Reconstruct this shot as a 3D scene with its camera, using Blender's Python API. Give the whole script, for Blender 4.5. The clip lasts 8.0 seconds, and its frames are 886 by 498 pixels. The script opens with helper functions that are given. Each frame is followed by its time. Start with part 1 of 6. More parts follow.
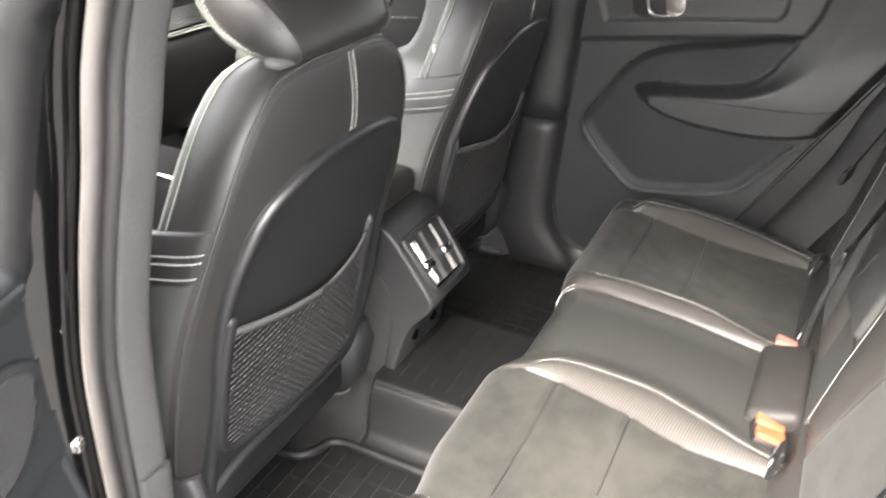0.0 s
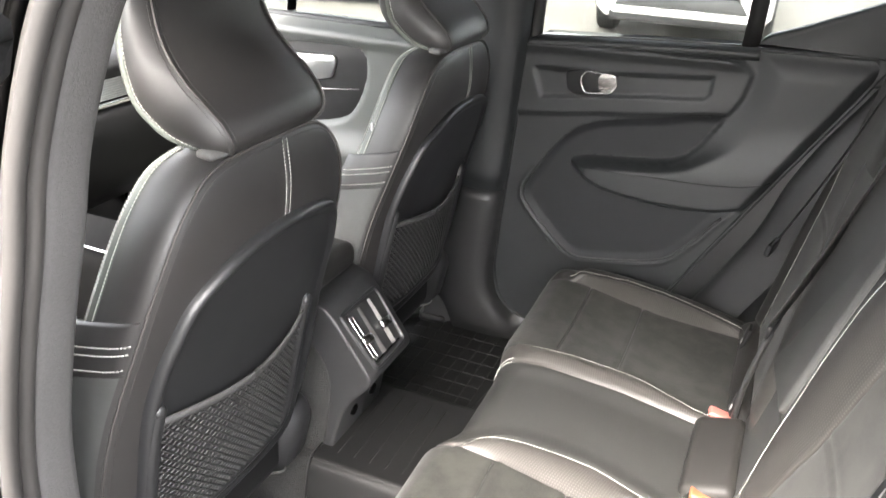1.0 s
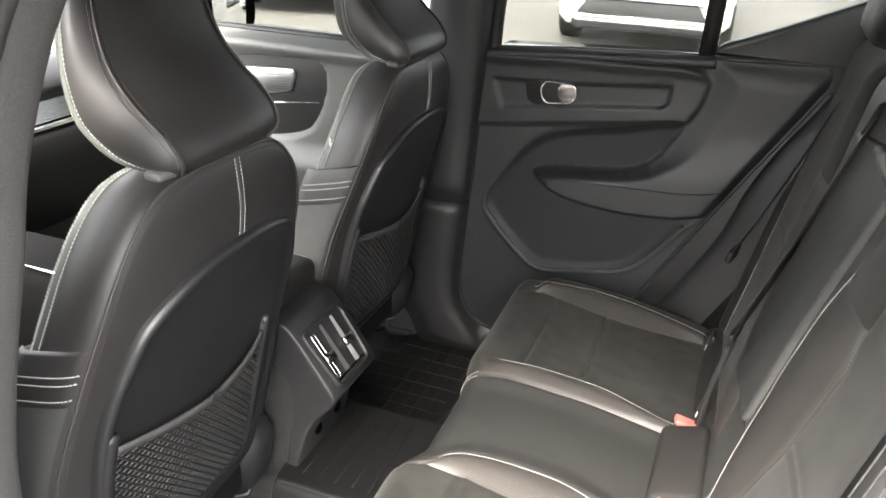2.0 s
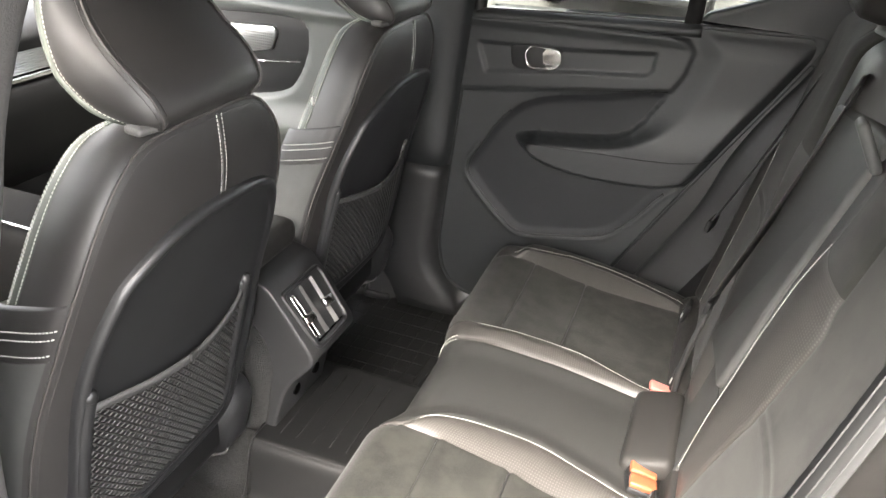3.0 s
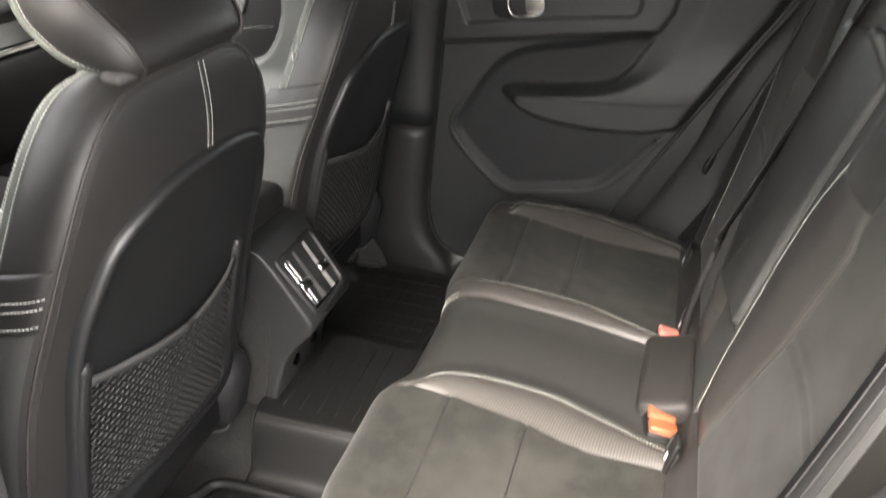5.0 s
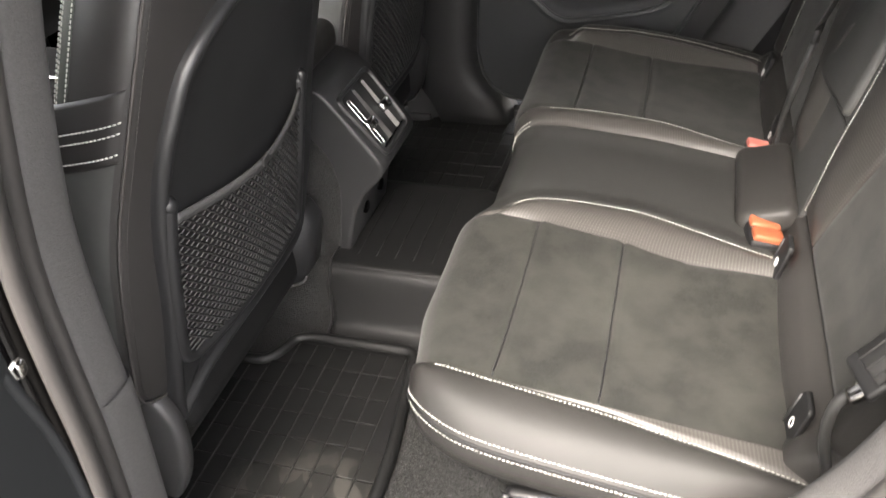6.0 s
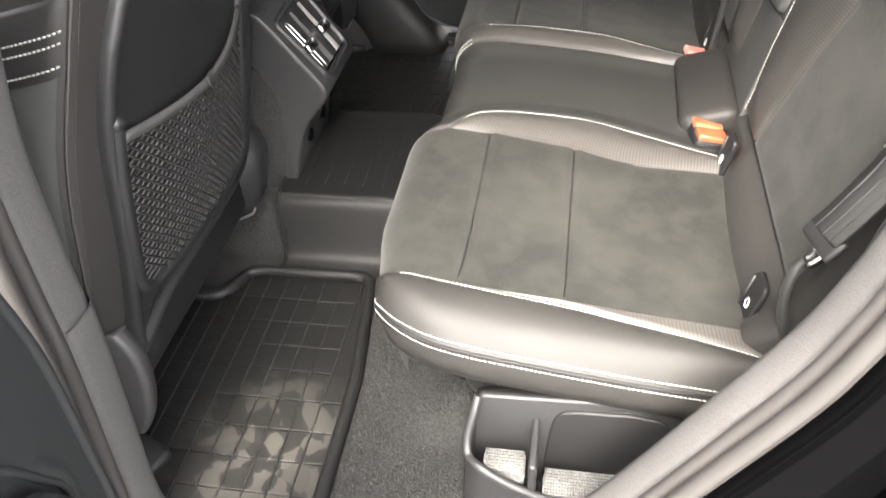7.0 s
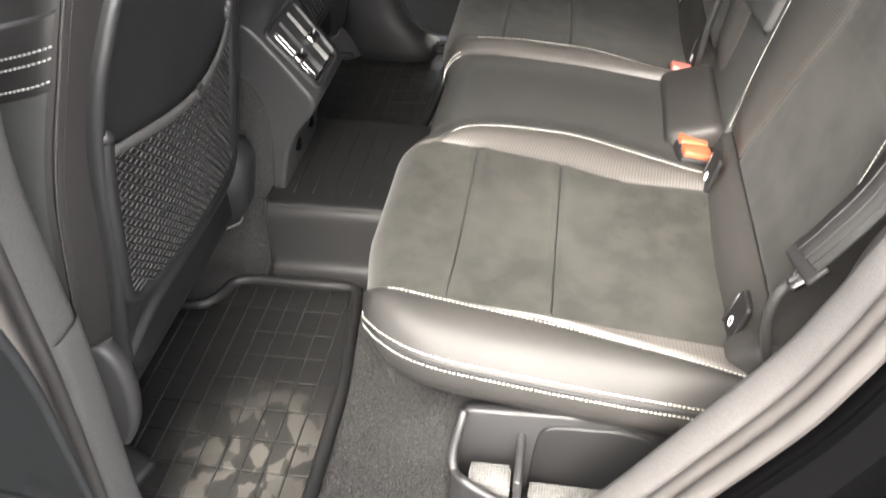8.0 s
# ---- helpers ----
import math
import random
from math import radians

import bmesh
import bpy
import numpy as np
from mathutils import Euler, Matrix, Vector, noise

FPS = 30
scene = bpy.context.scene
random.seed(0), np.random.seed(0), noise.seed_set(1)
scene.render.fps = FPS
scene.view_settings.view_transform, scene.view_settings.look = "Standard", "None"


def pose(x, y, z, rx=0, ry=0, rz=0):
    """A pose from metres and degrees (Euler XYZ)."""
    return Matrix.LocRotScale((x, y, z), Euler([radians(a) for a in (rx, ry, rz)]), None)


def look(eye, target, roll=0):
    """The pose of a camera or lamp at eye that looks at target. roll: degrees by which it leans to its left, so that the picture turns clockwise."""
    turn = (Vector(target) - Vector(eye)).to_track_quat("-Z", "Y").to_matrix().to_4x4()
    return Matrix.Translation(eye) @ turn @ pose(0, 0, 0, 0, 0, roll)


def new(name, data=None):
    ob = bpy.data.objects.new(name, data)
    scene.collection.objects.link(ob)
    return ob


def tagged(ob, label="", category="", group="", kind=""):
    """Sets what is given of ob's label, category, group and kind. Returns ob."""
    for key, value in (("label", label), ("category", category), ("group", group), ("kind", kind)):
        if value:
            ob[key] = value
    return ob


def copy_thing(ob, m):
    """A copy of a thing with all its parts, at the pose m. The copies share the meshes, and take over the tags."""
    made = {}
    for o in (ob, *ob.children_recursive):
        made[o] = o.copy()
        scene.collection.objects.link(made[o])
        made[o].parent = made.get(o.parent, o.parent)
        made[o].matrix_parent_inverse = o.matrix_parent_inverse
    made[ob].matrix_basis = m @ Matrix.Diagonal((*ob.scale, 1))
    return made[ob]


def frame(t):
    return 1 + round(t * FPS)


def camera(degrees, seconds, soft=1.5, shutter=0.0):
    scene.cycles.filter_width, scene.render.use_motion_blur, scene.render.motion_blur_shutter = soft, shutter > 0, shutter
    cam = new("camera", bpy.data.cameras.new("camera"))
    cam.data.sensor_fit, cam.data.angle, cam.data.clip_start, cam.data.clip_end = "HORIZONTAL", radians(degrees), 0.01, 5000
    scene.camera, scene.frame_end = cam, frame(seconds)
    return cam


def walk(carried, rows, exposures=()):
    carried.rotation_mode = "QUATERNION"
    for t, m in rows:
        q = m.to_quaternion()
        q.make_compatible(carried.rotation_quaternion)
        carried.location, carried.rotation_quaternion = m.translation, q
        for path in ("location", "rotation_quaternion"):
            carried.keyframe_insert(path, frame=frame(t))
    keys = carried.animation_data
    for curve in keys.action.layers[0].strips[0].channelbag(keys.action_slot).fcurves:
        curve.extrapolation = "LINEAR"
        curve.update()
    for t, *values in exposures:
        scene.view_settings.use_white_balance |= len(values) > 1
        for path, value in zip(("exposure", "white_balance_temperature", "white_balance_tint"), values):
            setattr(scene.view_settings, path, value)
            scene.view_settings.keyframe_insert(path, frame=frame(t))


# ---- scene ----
import functools
cam = camera(58.3, 8.0, 1.5, 0.6)
PATH = [
    (0, (0.639, -1.215, 1.557), (-0.117, 0.358, 0.581), 1.6),
    (0.5, (0.648, -1.199, 1.584), (-0.039, 0.449, 0.683), 3.0),
    (1, (0.653, -1.196, 1.603), (-0.017, 0.482, 0.747), 3.1),
    (1.5, (0.651, -1.186, 1.612), (-0.005, 0.518, 0.795), 2.9),
    (2, (0.661, -1.174, 1.608), (0.056, 0.54, 0.774), 2.8),
    (3.3, (0.646, -1.18, 1.596), (0.127, 0.521, 0.681), 5.3),
    (3.5, (0.635, -1.192, 1.586), (0.127, 0.52, 0.685), 5.3),
    (4, (0.634, -1.185, 1.59), (0.12, 0.526, 0.692), 5.0),
    (4.2, (0.629, -1.177, 1.598), (0.121, 0.54, 0.707), 4.9),
    (5.3, (0.604, -1.162, 1.491), (0.131, 0.484, 0.459), 0.1),
    (5.5, (0.589, -1.163, 1.461), (0.106, 0.432, 0.355), -1.4),
    (5.8, (0.536, -1.162, 1.426), (0.045, 0.379, 0.25), -3.0),
    (6, (0.522, -1.17, 1.417), (0.031, 0.359, 0.225), -4.1),
    (6.2, (0.51, -1.183, 1.419), (0.046, 0.335, 0.202), -5.1),
    (6.5, (0.5, -1.195, 1.396), (0.098, 0.316, 0.149), -5.2),
    (7, (0.492, -1.21, 1.376), (0.179, 0.281, 0.081), -4.0),
    (7.5, (0.486, -1.22, 1.373), (0.197, 0.25, 0.049), -3.5),
    (8, (0.487, -1.204, 1.392), (0.213, 0.297, 0.099), -2.4),
]
walk(cam, [(t, look(eye, target, roll)) for t, eye, target, roll in PATH],
     [(0.0, 4.92, 6800, 12), (1.0, 4.82, 6700, 11), (2.0, 4.35, 6800, 11), (3.5, 4.77, 6900, 11), (4.2, 4.77, 6900, 11), (5.5, 3.8, 7000, 12), (6.0, 3.86, 6900, 12), (6.5, 4.28, 6800, 11), (8.0, 4.38, 6800, 11)])

# ---- light ----
world = bpy.data.worlds.new("overcast sky")
scene.world = world
world.use_nodes = True
wn = world.node_tree.nodes
wl = world.node_tree.links
sky = wn.new("ShaderNodeTexSky")
sky.sky_type = "NISHITA"
sky.sun_disc = False
SUN_ELEVATION, SUN_ROTATION = radians(50), radians(183.5)
sky.sun_elevation, sky.sun_rotation = SUN_ELEVATION, SUN_ROTATION
sky.air_density, sky.dust_density = 1.0, 4.0
wash = wn.new("ShaderNodeHueSaturation")
wash.inputs["Saturation"].default_value = 0.25
wl.new(sky.outputs["Color"], wash.inputs["Color"])
wl.new(wash.outputs["Color"], wn["Background"].inputs["Color"])
wn["Background"].inputs["Strength"].default_value = 0.15

sun_data = bpy.data.lights.new("sun", "SUN")
sun_data.energy, sun_data.angle, sun_data.color = 1.5, radians(38), (1.0, 0.95, 0.88)
sun = new("sun", sun_data)
sun.matrix_world = look((-0.8, -13, 15.5), (0, 0, 0))

# ---- materials ----


def material(name, base, rough=0.5, metal=0.0, spots=None, bump=(), coat=0.0, sheen=0.0, alpha=None, spec=0.5):
    """base: colour; spots: (scale, amount, second colour); bump: rows of (kind, scale, strength, distance)."""
    m = bpy.data.materials.new(name)
    m.use_nodes = True
    nodes, links = m.node_tree.nodes, m.node_tree.links
    b = nodes["Principled BSDF"]
    b.inputs["Base Color"].default_value = (*base, 1)
    b.inputs["Roughness"].default_value = rough
    b.inputs["Metallic"].default_value = metal
    b.inputs["Coat Weight"].default_value = coat
    b.inputs["Coat Roughness"].default_value = 0.03
    b.inputs["Sheen Weight"].default_value = sheen
    b.inputs["Specular IOR Level"].default_value = spec
    coords = nodes.new("ShaderNodeTexCoord")
    if spots:
        for k, (scale, amount, other) in enumerate(spots):
            n = nodes.new("ShaderNodeTexNoise")
            n.inputs["Scale"].default_value, n.inputs["Detail"].default_value = scale, 6
            links.new(coords.outputs["Object"], n.inputs["Vector"])
            ramp = nodes.new("ShaderNodeValToRGB")
            ramp.color_ramp.elements[0].position, ramp.color_ramp.elements[1].position = 0.42, 0.62
            ramp.color_ramp.elements[0].color = (0, 0, 0, 1)
            ramp.color_ramp.elements[1].color = (amount, amount, amount, 1)
            links.new(n.outputs["Fac"], ramp.inputs["Fac"])
            mix = nodes.new("ShaderNodeMix")
            mix.data_type = "RGBA"
            links.new(ramp.outputs["Color"], mix.inputs["Factor"])
            if k == 0:
                mix.inputs["A"].default_value = (*base, 1)
            else:
                links.new(last, mix.inputs["A"])
            mix.inputs["B"].default_value = (*other, 1)
            last = mix.outputs["Result"]
        links.new(last, b.inputs["Base Color"])
    rn = nodes.new("ShaderNodeTexNoise")
    rn.inputs["Scale"].default_value, rn.inputs["Detail"].default_value = 9, 5
    links.new(coords.outputs["Object"], rn.inputs["Vector"])
    rr = nodes.new("ShaderNodeMapRange")
    rr.inputs["To Min"].default_value, rr.inputs["To Max"].default_value = max(rough - min(0.07, rough * 0.4), 0.0), min(rough + min(0.07, rough * 0.4), 1.0)
    links.new(rn.outputs["Fac"], rr.inputs["Value"])
    links.new(rr.outputs["Result"], b.inputs["Roughness"])
    normal = None
    for kind, scale, strength, distance in bump:
        t = nodes.new({"noise": "ShaderNodeTexNoise", "cells": "ShaderNodeTexVoronoi", "wave": "ShaderNodeTexWave"}[kind])
        t.inputs["Scale"].default_value = scale
        links.new(coords.outputs["Object"], t.inputs["Vector"])
        bp = nodes.new("ShaderNodeBump")
        bp.inputs["Strength"].default_value, bp.inputs["Distance"].default_value = strength, distance
        links.new(t.outputs["Distance" if kind == "cells" else "Fac"], bp.inputs["Height"])
        if normal:
            links.new(normal, bp.inputs["Normal"])
        normal = bp.outputs["Normal"]
    if normal:
        links.new(normal, b.inputs["Normal"])
    return m


LEATHER = material("black leather", (0.0195, 0.0187, 0.0178), 0.45, spec=0.13, spots=[(5, 0.5, (0.026, 0.0247, 0.0234))],
                   bump=[("cells", 900, 0.18, 0.0006), ("noise", 30, 0.10, 0.002)])
LEATHER_SMOOTH = material("smooth black leather", (0.0195, 0.0196, 0.0184), 0.52, spec=0.34, spots=[(6, 0.5, (0.0235, 0.0236, 0.0222))],
                          bump=[("cells", 1100, 0.12, 0.0005), ("noise", 24, 0.10, 0.002)])
# Lighter copy of the smooth leather, making up for light missing on the backrest.
LIT_REST_LEATHER = material("lit copy of smooth leather", (0.034, 0.0338, 0.0325), 0.50, spec=0.4, spots=[(6, 0.5, (0.039, 0.0387, 0.0372))],
                        bump=[("cells", 1100, 0.12, 0.0005), ("noise", 24, 0.10, 0.002)])
SEAT_LEATHER = material("deep black leather", (0.0170, 0.0158, 0.0154), 0.50, spec=0.55, spots=[(5, 0.5, (0.0200, 0.0187, 0.0182))],
                        bump=[("cells", 1000, 0.14, 0.0005), ("noise", 26, 0.12, 0.002)])
SUEDE = material("dark grey suede", (0.0078, 0.0078, 0.0068), 0.95, sheen=0.06, spec=0.15,
                 spots=[(4, 0.95, (0.0205, 0.0203, 0.0176)), (9, 0.9, (0.0078, 0.0078, 0.0068)), (24, 0.55, (0.0220, 0.0217, 0.0186)), (420, 0.35, (0.0185, 0.0183, 0.0158))],
                 bump=[("noise", 700, 0.35, 0.0008), ("noise", 16, 0.12, 0.004)])
VINYL = material("matt grey vinyl", (0.040, 0.041, 0.039), 0.6, spots=[(5, 0.6, (0.049, 0.050, 0.048)), (30, 0.4, (0.035, 0.035, 0.034))], bump=[("cells", 900, 0.15, 0.0005)])
PLASTIC = material("grained black plastic", (0.0145, 0.0145, 0.0150), 0.48, spec=0.42, spots=[(3, 0.4, (0.018, 0.018, 0.0186))],
                   bump=[("noise", 1400, 0.22, 0.0004)])
POCKET_BLACK = material("blue-black soft plastic", (0.0070, 0.0079, 0.0092), 0.62, spec=0.35, spots=[(5, 0.5, (0.009, 0.010, 0.0115))], bump=[("noise", 900, 0.2, 0.0005)])
PLASTIC_DARK = material("matt black plastic", (0.006, 0.006, 0.0063), 0.58, spec=0.3, spots=[(4, 0.4, (0.011, 0.011, 0.0115))],
                        bump=[("noise", 1100, 0.2, 0.0004)])
SOFT_TRIM = material("soft black trim", (0.0104, 0.0117, 0.0127), 0.55, spots=[(4, 0.4, (0.0130, 0.0143, 0.0153))],
                     bump=[("noise", 900, 0.2, 0.0005)])
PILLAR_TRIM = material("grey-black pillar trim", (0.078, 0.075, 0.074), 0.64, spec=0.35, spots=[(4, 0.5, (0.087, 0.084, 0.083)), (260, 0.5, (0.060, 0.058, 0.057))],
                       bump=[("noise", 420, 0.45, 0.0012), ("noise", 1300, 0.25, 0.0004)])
SEAL = material("rubber door seal", (0.029, 0.0272, 0.026), 0.52, spots=[(7, 0.5, (0.040, 0.037, 0.035))], bump=[("noise", 500, 0.15, 0.0004)])
# Coat cut so the paint stays black instead of mirroring bright sky.
GLOSS_BLACK = material("gloss black paint", (0.0010, 0.0010, 0.0011), 0.05, coat=0.09, spec=0.04)
# Same paint with more coat, where a bright sky reflection is wanted.
JAMB_BLACK = material("black paint, stronger coat", (0.0010, 0.0010, 0.0011), 0.04, coat=0.8, spec=0.2)
CHROME = material("satin chrome", (0.75, 0.74, 0.72), 0.16, metal=1.0, bump=[("noise", 60, 0.04, 0.0006)])
SATIN = material("brushed warm metal", (0.30, 0.285, 0.27), 0.25, metal=1.0, bump=[("noise", 300, 0.1, 0.0004)])
CONSOLE_BLACK = material("dull black console lining", (0.004, 0.004, 0.0042), 0.85, spec=0.08, spots=[(6, 0.5, (0.006, 0.006, 0.0062))], bump=[("noise", 900, 0.3, 0.0005)])
SILVER = material("satin silver paint", (0.24, 0.232, 0.222), 0.38, metal=0.2, bump=[("noise", 300, 0.06, 0.0004)])
SILVER_GREY = material("satin grey metal paint", (0.085, 0.083, 0.081), 0.42, metal=0.2, bump=[("noise", 300, 0.06, 0.0004)])
ALUMINIUM = material("ribbed aluminium", (0.62, 0.63, 0.63), 0.32, metal=1.0, bump=[("noise", 300, 0.1, 0.0004)])
CARPET = material("charcoal carpet", (0.008, 0.008, 0.008), 0.98, spec=0.08, sheen=0.05,
                  spots=[(300, 0.9, (0.016, 0.016, 0.0157)), (9, 0.45, (0.010, 0.010, 0.0098)), (480, 0.6, (0.044, 0.0435, 0.042))], bump=[("noise", 420, 0.9, 0.004)])
FELT = material("light grey felt", (0.045, 0.045, 0.044), 0.95, spec=0.1, sheen=0.2,
                spots=[(400, 0.9, (0.10, 0.10, 0.098))], bump=[("noise", 500, 0.8, 0.0015)])
def pile(name, low, high):
    """Tufts that differ in brightness one by one."""
    m = material(name, low, 0.95, spec=0.1)
    nodes, links = m.node_tree.nodes, m.node_tree.links
    geo = nodes.new("ShaderNodeNewGeometry")
    mix = nodes.new("ShaderNodeMix")
    mix.data_type = "RGBA"
    power = nodes.new("ShaderNodeMath")
    power.operation = "POWER"
    power.inputs[1].default_value = 3.0
    links.new(geo.outputs["Random Per Island"], power.inputs[0])
    links.new(power.outputs["Value"], mix.inputs["Factor"])
    mix.inputs["A"].default_value, mix.inputs["B"].default_value = (*low, 1), (*high, 1)
    links.new(mix.outputs["Result"], nodes["Principled BSDF"].inputs["Base Color"])
    return m


PILE = pile("charcoal tufts", (0.005, 0.005, 0.005), (0.074, 0.073, 0.071))
FELT_PALE = material("pale woven thread", (0.075, 0.075, 0.072), 0.8, spots=[(200, 0.6, (0.115, 0.115, 0.110))])
RUBBER = material("black rubber mat", (0.0068, 0.0068, 0.0069), 0.50, spec=0.22,
                  spots=[(7, 0.8, (0.0076, 0.0076, 0.0076))], bump=[("noise", 800, 0.25, 0.0005), ("noise", 30, 0.1, 0.001)])
STITCH = material("off-white thread", (0.44, 0.44, 0.405), 0.8, spots=[(300, 0.6, (0.38, 0.38, 0.345))], bump=[("noise", 2500, 0.3, 0.0003)])
# Paler than the mat: light caught on the ridges, put into the colour.
TREAD_LIT = material("lit tread ridge", (0.013, 0.013, 0.0127), 0.5, spots=[(60, 0.7, (0.026, 0.0255, 0.024))])
STITCH_DARK = material("dark thread", (0.035, 0.032, 0.030), 0.7)
PIPING = material("grey-green piping", (0.060, 0.067, 0.058), 0.5, bump=[("cells", 900, 0.15, 0.0005)])
NET = material("black elastic net", (0.007, 0.007, 0.007), 0.7, spots=[(200, 0.6, (0.012, 0.012, 0.012))])
NET_PALE = material("grey elastic cord", (0.024, 0.024, 0.0236), 0.6, spots=[(300, 0.6, (0.040, 0.040, 0.039))])
# Paler grey-green stands in for daylight on the far front door.
DOOR_TRIM = material("soft trim, lit grey-green", (0.050, 0.053, 0.050), 0.5, spots=[(4, 0.4, (0.056, 0.060, 0.056))], bump=[("noise", 900, 0.2, 0.0005)])
BELT = material("black belt webbing", (0.017, 0.017, 0.0168), 0.50, spots=[(9, 0.5, (0.022, 0.022, 0.0215))], bump=[("noise", 900, 0.4, 0.0006)])
SHELL_BLACK = material("grained black shell plastic", (0.0110, 0.0112, 0.0120), 0.42, spec=0.55, spots=[(3, 0.4, (0.0135, 0.0137, 0.0145))], bump=[("noise", 1400, 0.22, 0.0004)])
PLASTIC_GREY = material("smooth grey plastic", (0.040, 0.039, 0.039), 0.48, spots=[(6, 0.5, (0.048, 0.047, 0.047))], bump=[("noise", 1200, 0.2, 0.0004)])
HEM = material("grey woven hem", (0.030, 0.030, 0.030), 0.7, spots=[(500, 0.8, (0.060, 0.060, 0.058))], bump=[("noise", 900, 0.5, 0.0006)])
BUCKLE_RED = material("orange-red plastic", (0.24, 0.066, 0.030), 0.38, spots=[(14, 0.5, (0.29, 0.086, 0.040))])
BUCKLE_RED_DEEP = material("red plastic", (0.46, 0.14, 0.115), 0.38, spots=[(14, 0.5, (0.52, 0.18, 0.15))])
LABEL_WHITE = material("white print", (0.5, 0.5, 0.485), 0.5)
HEADLINER = material("charcoal headliner", (0.035, 0.035, 0.036), 0.95, spots=[(50, 0.5, (0.045, 0.045, 0.046))], bump=[("noise", 600, 0.4, 0.001)])
CONCRETE = material("pale concrete", (0.078, 0.074, 0.066), 0.9, spots=[(0.6, 0.8, (0.055, 0.052, 0.046)), (6, 0.5, (0.092, 0.087, 0.078))],
                    bump=[("noise", 60, 0.5, 0.004), ("noise", 3, 0.2, 0.01)])
# Added on the unseen near side to keep reflections in the black paint dark.
DARK_GROUND = material("dark ground of the unseen side", (0.032, 0.032, 0.033), 0.92, spots=[(2, 0.6, (0.042, 0.042, 0.042)), (90, 0.6, (0.055, 0.054, 0.052))], bump=[("noise", 140, 0.6, 0.004)])
PAINT_WHITE = material("white car paint", (0.72, 0.72, 0.72), 0.2, coat=1.0)
PAINT_GREY = material("dark grey car paint", (0.05, 0.055, 0.06), 0.2, metal=0.4, coat=1.0)
TYRE = material("tyre rubber", (0.016, 0.016, 0.016), 0.8, bump=[("noise", 120, 0.4, 0.002)])
GRILLE = material("black grille", (0.012, 0.012, 0.013), 0.35)
LAMP_GLASS = material("lamp lens", (0.75, 0.77, 0.8), 0.06, coat=1.0)


def perforated(name, base, spacing):
    """Leather with a lattice of small holes."""
    m = material(name, base, 0.48, spec=0.38, bump=[("cells", 900, 0.12, 0.0005)])
    nodes, links = m.node_tree.nodes, m.node_tree.links
    b = nodes["Principled BSDF"]
    uv = nodes.new("ShaderNodeUVMap")
    scale = nodes.new("ShaderNodeVectorMath")
    scale.operation = "SCALE"
    scale.inputs["Scale"].default_value = 1 / spacing
    links.new(uv.outputs["UV"], scale.inputs[0])
    frac = nodes.new("ShaderNodeVectorMath")
    frac.operation = "FRACTION"
    links.new(scale.outputs["Vector"], frac.inputs[0])
    dist = nodes.new("ShaderNodeVectorMath")
    dist.operation = "DISTANCE"
    links.new(frac.outputs["Vector"], dist.inputs[0])
    dist.inputs[1].default_value = (0.5, 0.5, 0)
    ramp = nodes.new("ShaderNodeMapRange")
    ramp.inputs["From Min"].default_value, ramp.inputs["From Max"].default_value = 0.20, 0.30
    links.new(dist.outputs["Value"], ramp.inputs["Value"])
    mix = nodes.new("ShaderNodeMix")
    mix.data_type = "RGBA"
    mix.inputs["A"].default_value, mix.inputs["B"].default_value = (0.064, 0.061, 0.056, 1), (*base, 1)
    links.new(ramp.outputs["Result"], mix.inputs["Factor"])
    links.new(mix.outputs["Result"], b.inputs["Base Color"])
    return m


PERFORATED = perforated("perforated leather", (0.033, 0.0306, 0.0283), 0.0046)


def glass(name, tint=(0.34, 0.36, 0.345)):
    m = bpy.data.materials.new(name)
    m.use_nodes = True
    b = m.node_tree.nodes["Principled BSDF"]
    b.inputs["Base Color"].default_value = (*tint, 1)
    b.inputs["Roughness"].default_value = 0.0
    b.inputs["Transmission Weight"].default_value = 1.0
    b.inputs["IOR"].default_value = 1.30
    return m


